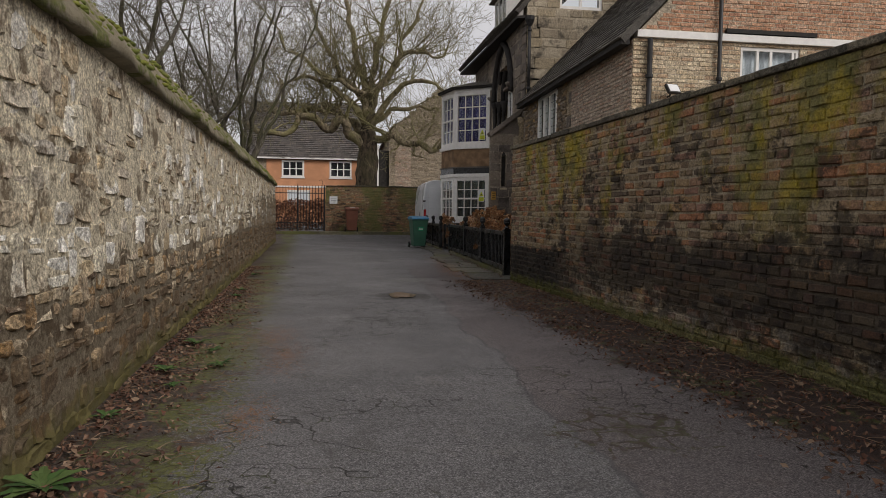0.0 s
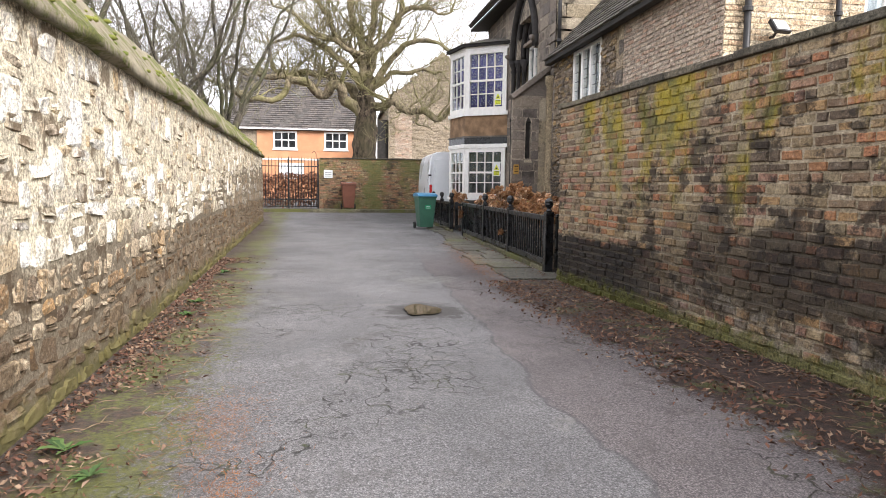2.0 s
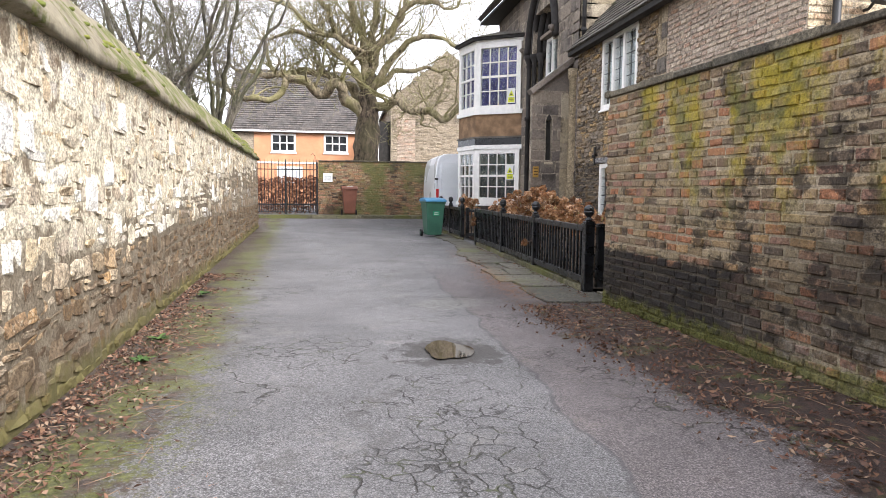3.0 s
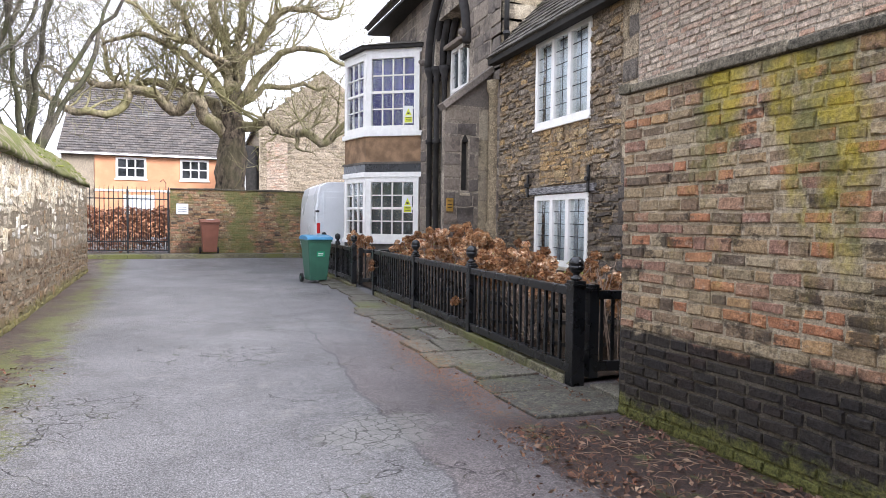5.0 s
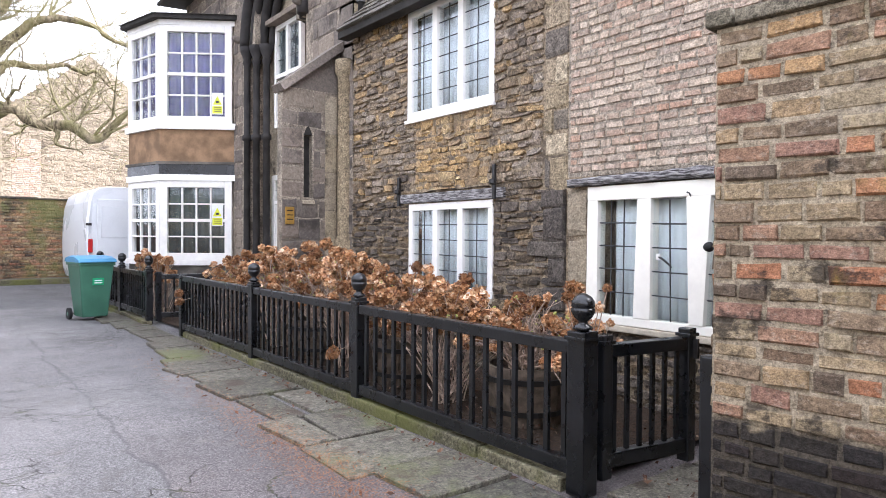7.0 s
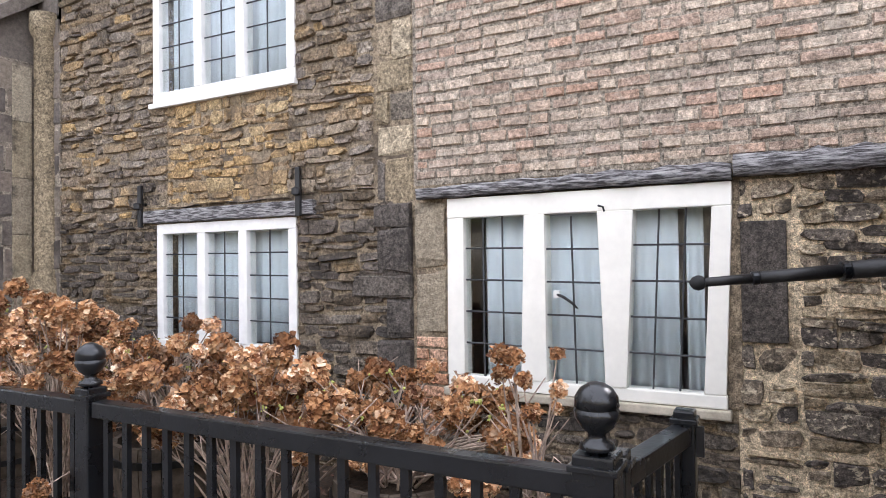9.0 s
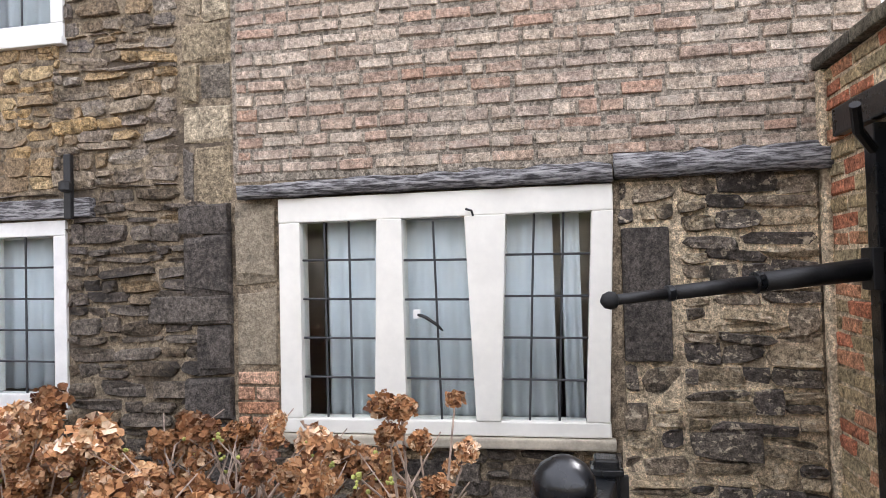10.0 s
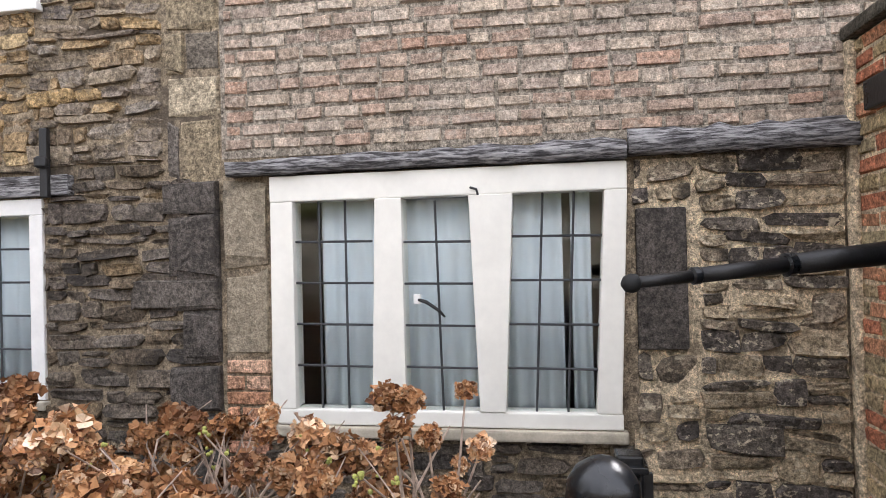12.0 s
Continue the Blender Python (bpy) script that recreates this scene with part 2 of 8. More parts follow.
STONE_HOUSE = [(0.22, 0.175, 0.13), (0.18, 0.145, 0.115), (0.27, 0.215, 0.15), (0.08, 0.066, 0.056), (0.31, 0.215, 0.115), (0.17, 0.137, 0.108), (0.26, 0.22, 0.175), (0.11, 0.092, 0.078), (0.37, 0.25, 0.115), (0.19, 0.155, 0.12)]
ASHLAR = [(0.20, 0.168, 0.14), (0.17, 0.145, 0.123), (0.24, 0.20, 0.158), (0.14, 0.12, 0.105), (0.21, 0.172, 0.14)]

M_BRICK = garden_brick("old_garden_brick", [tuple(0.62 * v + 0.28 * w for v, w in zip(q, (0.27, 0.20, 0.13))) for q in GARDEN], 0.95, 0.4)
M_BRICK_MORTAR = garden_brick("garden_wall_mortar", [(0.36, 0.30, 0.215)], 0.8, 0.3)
M_BED = masonry("grey_joint_mortar", [(0.28, 0.24, 0.19)], soot_scale=2.0)
# sandy mortar, raised further to offset the shade in the passage corner
M_SANDY = masonry("sandy_lime_mortar", [(0.62, 0.50, 0.34)], soot=(0.16, 0.12, 0.08), soot_scale=4.0, soot_low=0.52, soot_high=0.66)
M_HOUSE_BRICK = masonry("house_brick", [tuple(0.84 * v + 0.13 * w for v, w in zip(q, (0.39, 0.31, 0.235))) for q in BRICK_HOUSE], mottle=0.75, smear=(0.54, 0.48, 0.39), smear_by=0.35, smear_low=0.56, bloom=(0.50, 0.44, 0.37), bloom_by=0.5, soot=(0.10, 0.085, 0.075), soot_low=0.58, soot_high=0.8, soot_scale=2.2)
M_HOUSE_MORTAR = masonry("house_mortar", [(0.42, 0.36, 0.27)], soot_scale=2.0, soot_low=0.62, soot_high=0.85)
M_BUFF_BRICK = masonry("buff_brick", [(0.55, 0.44, 0.29), (0.50, 0.38, 0.25), (0.60, 0.50, 0.35), (0.48, 0.34, 0.22), (0.57, 0.46, 0.32)], soot_low=0.68, soot_high=0.85)
M_RED_BRICK = masonry("red_brick", [(0.46, 0.24, 0.14), (0.50, 0.29, 0.18), (0.42, 0.22, 0.14), (0.53, 0.34, 0.23), (0.47, 0.27, 0.17)], soot_low=0.7, soot_high=0.9)
M_STONE = masonry("pale_rubble", STONE_LIGHT, bloom=(0.70, 0.63, 0.49), bloom_by=0.5, soot=(0.10, 0.062, 0.03), soot_low=0.53, soot_high=0.63, soot_scale=4.2, smear=(0.66, 0.58, 0.43), smear_by=0.6, swing=2.4, rise=0.07, band=(0.72, (0.11, 0.068, 0.034), 0.72), base_moss=(0.13, 0.115, 0.04))
M_STONE_LOW = masonry("ochre_rubble", [(0.34, 0.24, 0.14), (0.46, 0.36, 0.23), (0.22, 0.15, 0.09), (0.56, 0.48, 0.35), (0.40, 0.25, 0.115), (0.13, 0.09, 0.06), (0.48, 0.40, 0.28), (0.30, 0.22, 0.14)], soot=(0.07, 0.045, 0.025), soot_low=0.53, soot_high=0.62, soot_scale=4.6, smear=(0.60, 0.52, 0.38), smear_by=0.5, swing=2.0, rise=0.2, band=(0.55, (0.07, 0.045, 0.026), 0.75), base_moss=(0.13, 0.115, 0.04))
M_STONE_MORTAR = masonry("pale_lime_mortar", [(0.62, 0.55, 0.41)], soot=(0.10, 0.064, 0.034), soot_scale=4.0, soot_low=0.53, soot_high=0.62, swing=2.0, rise=0.07, band=(0.95, (0.07, 0.047, 0.027), 0.8), base_moss=(0.10, 0.09, 0.03))
M_RUBBLE = masonry("brown_ironstone_rubble", [tuple(v * 1.2 for v in q) for q in STONE_HOUSE], bloom=(0.33, 0.255, 0.165), soot=(0.06, 0.05, 0.042), bump=1.0, soot_scale=2.4, soot_low=0.54, soot_high=0.7, smear=(0.36, 0.285, 0.19), smear_by=0.55)
M_RUBBLE_DARK = masonry("dark_lower_rubble", [(0.13, 0.105, 0.083), (0.10, 0.083, 0.07), (0.17, 0.135, 0.10), (0.07, 0.06, 0.052), (0.22, 0.155, 0.085), (0.12, 0.10, 0.082), (0.155, 0.13, 0.105)], soot=(0.03, 0.026, 0.023), bump=1.0, soot_scale=3.2, soot_low=0.52, soot_high=0.66, smear=(0.30, 0.25, 0.18), smear_by=0.5, smear_low=0.58)
# dark corner blocks, lightened to offset the shade beside the cross wall
M_RUBBLE_CORNER = masonry("lightened_dark_block", [(0.27, 0.215, 0.155), (0.15, 0.125, 0.10), (0.36, 0.285, 0.19), (0.42, 0.33, 0.215), (0.12, 0.10, 0.085)], soot=(0.03, 0.026, 0.023), bump=1.0, soot_scale=3.6, soot_low=0.5, soot_high=0.62, smear=(0.64, 0.54, 0.39), smear_by=0.8, smear_low=0.555)
M_RUBBLE_MORTAR = masonry("brown_mortar", [(0.26, 0.205, 0.14)], soot=(0.07, 0.055, 0.042), soot_scale=3.0, soot_low=0.5, soot_high=0.64)
M_QUOIN_DARK = masonry("dark_dressed_block", [(0.115, 0.098, 0.082), (0.09, 0.077, 0.066), (0.14, 0.117, 0.094)], soot=(0.035, 0.03, 0.027), soot_scale=3.0, soot_low=0.5, soot_high=0.68)
M_QUOIN = masonry("quoin_stone", [(0.27, 0.215, 0.14), (0.40, 0.33, 0.23), (0.16, 0.135, 0.105), (0.30, 0.24, 0.165), (0.14, 0.12, 0.10)], soot_low=0.54, soot_high=0.66, soot_scale=2.0)
M_YELLOW = masonry("yellow_patch_stone", [(0.40, 0.27, 0.13), (0.33, 0.23, 0.125), (0.42, 0.31, 0.17), (0.28, 0.20, 0.12)], soot=(0.12, 0.095, 0.07), soot_low=0.5, soot_high=0.7, soot_scale=2.4)
M_ASHLAR = masonry("sooty_ashlar", ASHLAR, soot=(0.045, 0.038, 0.033), soot_scale=1.6, soot_low=0.48, soot_high=0.66, grain=30, mottle=0.4, bump=0.5)
M_ASHLAR_JOINT = masonry("ashlar_joint_mortar", [(0.30, 0.255, 0.20)], soot=(0.08, 0.068, 0.055), soot_scale=2.0, soot_low=0.46, soot_high=0.62)
M_ASHLAR_LIGHT = masonry("pale_ashlar", [(0.34, 0.28, 0.19), (0.30, 0.25, 0.18), (0.40, 0.34, 0.25)], soot_low=0.5, soot_high=0.66, soot_scale=2.4, mottle=0.6)
M_END_WALL = masonry("far_garden_brick", BRICK_OLD, soot_low=0.52, soot_high=0.66, lichen=(0.15, 0.16, 0.055), lichen_low=0.46, smear=(0.36, 0.32, 0.24), smear_by=0.5)
M_SLAB = masonry("york_stone_paving", [(0.13, 0.12, 0.095), (0.09, 0.083, 0.066), (0.15, 0.138, 0.11), (0.11, 0.10, 0.08), (0.075, 0.07, 0.057)], soot=(0.06, 0.042, 0.03), soot_scale=3.4, soot_low=0.52, soot_high=0.66, lichen=(0.12, 0.13, 0.05), lichen_low=0.52, rough=0.62, bump=0.4, smear=(0.19, 0.19, 0.13), smear_by=0.5)
M_KERB = masonry("mossy_kerb_stone", [(0.15, 0.135, 0.085), (0.12, 0.11, 0.07), (0.17, 0.155, 0.10)], lichen=(0.12, 0.125, 0.035), lichen_low=0.47)
M_CAP = masonry("dark_coping_stone", [(0.12, 0.105, 0.075), (0.095, 0.085, 0.065), (0.15, 0.13, 0.095)], lichen=(0.10, 0.105, 0.035), lichen_low=0.55, soot_low=0.48, soot_high=0.66)
M_TILE = masonry("stone_roof_tile", [(0.10, 0.092, 0.08), (0.13, 0.118, 0.10), (0.08, 0.072, 0.064), (0.115, 0.105, 0.095)], lichen=(0.10, 0.10, 0.05), lichen_low=0.55, grain=60)
M_BLOCK = masonry("pale_squared_block", [(0.66, 0.60, 0.47), (0.74, 0.70, 0.60), (0.58, 0.51, 0.38), (0.78, 0.75, 0.68), (0.62, 0.56, 0.45)], soot=(0.22, 0.17, 0.11), soot_low=0.56, soot_high=0.74, soot_scale=2.2, swing=2.4, rise=0.07, band=(0.6, (0.085, 0.06, 0.035), 0.7))
M_SLATE = masonry("grey_roof_tile", [(0.105, 0.093, 0.085), (0.13, 0.113, 0.10), (0.085, 0.077, 0.072), (0.115, 0.104, 0.096)], soot_scale=3, soot_low=0.6, lichen=(0.24, 0.235, 0.21), lichen_low=0.6)

M_WHITE = plain("white_window_paint", (0.82, 0.80, 0.76), 0.45, vary=0.06, grain=40, bump=0.1, grainy=0.1)
M_CREAM = plain("cream_window_paint", (0.83, 0.80, 0.72), 0.45, vary=0.05, scale=4, grain=24, bump=0.15, grainy=0.1)
M_BLACK = plain("black_gloss_paint", (0.008, 0.009, 0.011), 0.28, vary=0.3, scale=6, grain=45, bump=0.25, spec=0.5)
M_IRON = plain("black_iron", (0.016, 0.015, 0.015), 0.5, vary=0.4, bump=0.4, spec=0.5)
M_DARK_TIMBER = plain("dark_timber", (0.03, 0.027, 0.024), 0.75, vary=0.4)
M_LEAD = plain("window_lead", (0.06, 0.062, 0.066), 0.5, vary=0.3)
M_ORANGE = plain("orange_render", (0.66, 0.325, 0.175), 0.9, vary=0.14, scale=1.2)
M_RENDER = plain("brown_bay_render", (0.30, 0.19, 0.11), 0.9, vary=0.4, scale=3.0)
M_GREY_RENDER = plain("grey_bay_render", (0.16, 0.145, 0.125), 0.9, vary=0.4, scale=3.0)
M_SILL = plain("cream_stone_sill", (0.52, 0.46, 0.36), 0.85, vary=0.25, scale=6, bump=0.4)
M_GREEN_BIN = plain("green_bin_plastic", (0.05, 0.15, 0.10), 0.45, vary=0.15, scale=3, bump=0.08, spec=0.4)
M_BLUE_LID = plain("blue_lid_plastic", (0.06, 0.24, 0.42), 0.45, vary=0.12, scale=3, bump=0.08)
M_BROWN_BIN = plain("brown_bin_plastic", (0.21, 0.085, 0.055), 0.5, vary=0.15, scale=3, bump=0.08)
M_RUBBER = plain("black_rubber", (0.02, 0.02, 0.02), 0.7)
M_VAN = plain("white_van_paint", (0.78, 0.80, 0.82), 0.28, vary=0.05, scale=1, bump=0.02, spec=0.5)
M_RED_LENS = plain("red_lamp_lens", (0.55, 0.03, 0.03), 0.2, vary=0.1)
M_YELLOW_SIGN = plain("yellow_sign", (0.72, 0.76, 0.05), 0.5, vary=0.08)
M_SIGN_WHITE = plain("white_sign", (0.82, 0.83, 0.82), 0.5, vary=0.05)
M_LABEL_GREEN = plain("green_label", (0.02, 0.35, 0.16), 0.5, vary=0.05)
M_BRASS = plain("brass_plaque", (0.55, 0.33, 0.08), 0.4, 0.6, vary=0.2)
M_BARREL = plain("weathered_oak", (0.13, 0.10, 0.075), 0.8, vary=0.4, scale=12, bump=0.5)
M_GALV = plain("galvanised_steel", (0.35, 0.36, 0.37), 0.5, 0.8, vary=0.2)
M_BUSH_STEM = plain("dry_stem", (0.46, 0.35, 0.275), 0.85, vary=0.4, scale=20)
M_BUD = plain("green_bud", (0.46, 0.47, 0.13), 0.7, vary=0.3)
M_NET = plain("net_curtain", (0.70, 0.75, 0.79), 0.95, vary=0.08, scale=3, bump=0.02)
M_PURPLE = plain("violet_curtain", (0.055, 0.05, 0.22), 0.9, vary=0.3, scale=6, bump=0.1)
M_DIM_CURTAIN = plain("grey_blind", (0.10, 0.12, 0.125), 0.9, vary=0.2, scale=3)
M_INSIDE = plain("room_plaster", (0.35, 0.33, 0.30), 0.95, vary=0.1, scale=2)


def lintel_material():
    k = Mat("weathered_oak_beam", 0.85)
    grain = k.noise(9, 6, 0.7, stretch=(4, 1, 9))
    c = k.ramp(grain, [(0.34, (0.02, 0.018, 0.018)), (0.46, (0.09, 0.083, 0.083)), (0.54, (0.26, 0.25, 0.25)), (0.66, (0.44, 0.42, 0.40))])
    k.bump(grain, 0.8, 0.02)
    return k.done(c)


def glass_material():
    k = Mat("window_glass", 0.03)
    t = k.t
    clear = t.nodes.new("ShaderNodeBsdfTransparent")
    clear.inputs["Color"].default_value = (0.95, 0.97, 0.97, 1)
    gloss = t.nodes.new("ShaderNodeBsdfGlossy")
    gloss.inputs["Roughness"].default_value = 0.03
    wave = t.nodes.new("ShaderNodeBump")
    wave.inputs["Strength"].default_value, wave.inputs["Distance"].default_value = 0.15, 0.01
    t.links.new(k.noise(6, 2), wave.inputs["Height"])
    t.links.new(wave.outputs["Normal"], gloss.inputs["Normal"])
    facing = t.nodes.new("ShaderNodeLayerWeight")
    facing.inputs["Blend"].default_value = 0.5
    gain = k.math("MULTIPLY_ADD", k.math("POWER", facing.outputs["Facing"], 4.0), 0.85, 0.05)
    both = t.nodes.new("ShaderNodeMixShader")
    t.links.new(gain, both.inputs["Fac"])
    t.links.new(clear.outputs["BSDF"], both.inputs[1])
    t.links.new(gloss.outputs["BSDF"], both.inputs[2])
    t.links.new(both.outputs["Shader"], t.nodes["Material Output"].inputs["Surface"])
    return k.m


SEAM = 1.88   # x of the long joint in the lane


def asphalt_material():
    """Worn asphalt: stone chippings, long cracks, patches, and mossy dirt along both walls."""
    k = Mat("worn_asphalt", 0.75, 0, 0.35)
    x, y, z = k.xyz()
    chips = k.voronoi(95, "F1")
    fine = k.noise(160, 3, 0.7)
    big = k.noise(0.55, 6, 0.6)
    mid = k.noise(4.5, 6, 0.65)
    grit = k.noise(48, 5, 0.72)
    c = k.mix(k.mask(big, 0.35, 0.65), (0.130, 0.126, 0.127), (0.177, 0.171, 0.172))
    c = k.mix(k.math("MULTIPLY", k.mask(mid, 0.55, 0.75), 0.35), c, (0.105, 0.088, 0.07))
    c = k.mix(0.75, c, k.ramp(chips, [(0.0, 1.8), (0.4, 0.95), (0.8, 0.3)]), "MULTIPLY")
    c = k.mix(0.75, c, k.ramp(fine, [(0.34, 0.4), (0.66, 1.65)]), "MULTIPLY")
    c = k.mix(0.7, c, k.ramp(grit, [(0.36, 0.5), (0.5, 1.0), (0.64, 1.5)]), "MULTIPLY")
    c = k.mix(k.math("MULTIPLY", k.mask(k.noise(3.2, 8, 0.78, shift=17.0), 0.56, 0.62), 0.45), c, (0.075, 0.07, 0.066))
    c = k.mix(k.math("MULTIPLY", k.mask(k.noise(2.0, 8, 0.8, shift=27.0), 0.57, 0.64), 0.4), c, (0.21, 0.20, 0.185))
    crack = k.voronoi(1.7, "DISTANCE_TO_EDGE", k.warped(0.35, 5.0))
    crack2 = k.voronoi(5.0, "DISTANCE_TO_EDGE", k.warped(0.12, 9.0))
    here = k.mask(k.noise(0.7, 3, shift=2.0), 0.5, 0.58)
    here2 = k.mask(k.noise(0.6, 3, shift=5.0), 0.59, 0.64)
    line = k.math("MULTIPLY", k.math("SUBTRACT", 1.0, k.mask(crack, 0.003, 0.013)), here)
    line2 = k.math("MULTIPLY", k.math("SUBTRACT", 1.0, k.mask(crack2, 0.006, 0.032)), here2)
    cracks = k.math("MAXIMUM", line, line2)
    c = k.mix(k.math("MULTIPLY", cracks, 0.82), c, k.mix(k.mask(mid, 0.5, 0.6), (0.02, 0.018, 0.016), (0.05, 0.058, 0.022)))
    # dirt and moss by distance from the two walls
    left = k.math("ADD", k.math("MULTIPLY_ADD", y, 0.064, 0.65), x)
    right = k.math("SUBTRACT", k.math("MULTIPLY_ADD", y, -0.077, 4.37), x)
    edge = k.math("MULTIPLY", k.math("SUBTRACT", k.noise(1.6, 6, 0.7, shift=1.0), 0.5), 1.5)
    crumb = k.math("MULTIPLY", k.math("SUBTRACT", k.noise(26, 7, 0.85, shift=6.0), 0.5), 2.4)
    side = k.math("ADD", k.math("MULTIPLY_ADD", edge, 0.5, left), crumb)
    near_l = k.math("SUBTRACT", 1.0, k.mask(side, 0.62, 0.86))
    near_r = k.math("MULTIPLY", k.math("SUBTRACT", 1.0, k.mask(k.math("MULTIPLY_ADD", crumb, 0.5, k.math("MULTIPLY_ADD", edge, 0.8, right)), 0.95, 1.12)), k.math("SUBTRACT", 1.0, k.mask(y, 10.8, 11.6)))
    dirt = k.ramp(k.noise(22, 5, 0.7), [(0.3, (0.02, 0.015, 0.01)), (0.5, (0.058, 0.038, 0.026)), (0.7, (0.14, 0.082, 0.052))])
    moss = k.ramp(k.noise(30, 4, 0.7), [(0.3, (0.04, 0.044, 0.012)), (0.7, (0.16, 0.165, 0.032))])
    mossy = k.mix(k.math("MULTIPLY", k.mask(k.math("MULTIPLY_ADD", edge, 0.5, side), 0.24, 0.36), k.mask(k.noise(2.1, 6, 0.7, shift=4.0), 0.40, 0.52)), dirt, moss)
    # a rougher, browner strip beyond a long seam on the east side
    wob = k.math("MULTIPLY", k.math("SUBTRACT", k.noise(0.9, 4, 0.6, shift=11.0), 0.5), 0.5)
    seam = k.math("ADD", k.math("SUBTRACT", SEAM, x), wob)
    strip = k.math("MULTIPLY", k.math("SUBTRACT", 1.0, k.mask(seam, -0.03, 0.03)), k.math("SUBTRACT", 1.0, k.mask(y, 12.0, 16.0)))
    c = k.mix(k.math("MULTIPLY", strip, 0.6), c, k.mix(1.0, c, (0.80, 0.66, 0.64), "MULTIPLY"))
    c = k.mix(k.math("MULTIPLY", k.math("SUBTRACT", 1.0, k.mask(k.math("ABSOLUTE", seam), 0.004, 0.022)), 0.55), c, (0.05, 0.05, 0.052))
    c = k.mix(k.math("MULTIPLY", near_l, 0.85), c, mossy)
    c = k.mix(k.math("MULTIPLY", near_r, 0.88), c, k.mix(k.mask(k.noise(3.4, 7, 0.74, shift=8.5), 0.54, 0.62), k.mix(1.0, dirt, (0.54, 0.41, 0.38), "MULTIPLY"), k.mix(1.0, moss, (0.6, 0.6, 0.6), "MULTIPLY")))
    # a broken-up hollow and a crazed patch
    def spot(x0, y0, r):
        d = k.math("SQRT", k.math("ADD", k.math("POWER", k.math("SUBTRACT", x, x0), 2.0), k.math("POWER", k.math("SUBTRACT", y, y0), 2.0)))
        d = k.math("ADD", d, k.math("MULTIPLY", k.math("SUBTRACT", k.noise(5.0, 5, 0.75, shift=x0), 0.5), r * 2.2))
        return k.math("SUBTRACT", 1.0, k.mask(d, r * 0.55, r * 0.8))
    c = k.mix(k.math("MULTIPLY", spot(1.38, 9.06, 0.6), 0.75), c, (0.04, 0.036, 0.032))
    broken = k.math("MULTIPLY", spot(2.28, 3.05, 0.55), k.math("SUBTRACT", 1.0, k.mask(k.voronoi(6.0, "DISTANCE_TO_EDGE", k.warped(0.16, 7.0)), 0.06, 0.10)))
    hole = k.math("MAXIMUM", broken, k.math("MULTIPLY", spot(2.3, 3.0, 0.22), 0.6))
    c = k.mix(k.math("MULTIPLY", hole, 0.92), c, k.ramp(k.noise(16, 5, 0.7), [(0.3, (0.016, 0.014, 0.010)), (0.48, (0.05, 0.032, 0.024)), (0.58, (0.05, 0.055, 0.018)), (0.7, (0.10, 0.085, 0.07))]))
    crazed = k.math("MULTIPLY", spot(1.75, 11.3, 0.55), k.math("SUBTRACT", 1.0, k.mask(k.voronoi(9.0, "DISTANCE_TO_EDGE", k.warped(0.06, 12.0)), 0.01, 0.06)))
    c = k.mix(k.math("MULTIPLY", spot(1.75, 11.3, 0.55), 0.5), c, (0.19, 0.185, 0.17))
    c = k.mix(k.math("MULTIPLY", crazed, 0.85), c, (0.03, 0.028, 0.024))
    far = k.mask(k.noise(9, 5, 0.7, shift=6.0), 0.66, 0.76)
    c = k.mix(k.math("MULTIPLY", far, 0.5), c, (0.12, 0.07, 0.045))
    h = k.math("ADD", k.math("MULTIPLY", chips, -0.5), k.math("ADD", fine, k.math("MULTIPLY", cracks, -2.5)))
    k.bump(k.math("ADD", h, k.math("MULTIPLY", grit, 1.2)), 0.7, 0.008)
    damp = k.mask(k.noise(0.45, 5, 0.6, shift=8.0), 0.42, 0.62)
    return k.done(c, k.math("MULTIPLY_ADD", damp, -0.32, 0.78))


def bark_material(name, dark, lite, green):
    k = Mat(name, 0.9)
    n = k.noise(9, 7, 0.74, stretch=(1, 1, 0.4))
    c = k.ramp(n, [(0.38, dark), (0.52, lite), (0.64, tuple(v * 1.7 for v in lite))])
    c = k.mix(k.math("MULTIPLY", k.mask(k.noise(1.1, 5), 0.42, 0.62), 0.7), c, green)
    k.bump(n, 0.9, 0.04)
    return k.done(c)


def petal_material(name, colours, each=0.0):
    """Dry leaves or petals; each: how far whole heads differ from dark to pale."""
    k = Mat(name, 0.85)
    c = k.ramp(k.piece(), spread(colours))
    if each:
        o = k.t.nodes.new("ShaderNodeObjectInfo")
        c = k.mix(each, c, k.ramp(o.outputs["Random"], [(0.0, (0.42, 0.32, 0.26)), (0.35, (0.85, 0.76, 0.68)), (0.7, (1.15, 1.12, 1.08)), (1.0, (1.7, 1.85, 2.1))]), "MULTIPLY")
    c = k.mix(0.4, c, k.ramp(k.noise(60, 3), [(0.3, 0.5), (0.7, 1.2)]), "MULTIPLY")
    return k.done(c)


def water_material():
    k = Mat("puddle_water", 0.03, 0, 0.6)
    return k.done(k.mix(k.mask(k.noise(3, 4), 0.4, 0.6), (0.03, 0.024, 0.017), (0.05, 0.04, 0.028)))


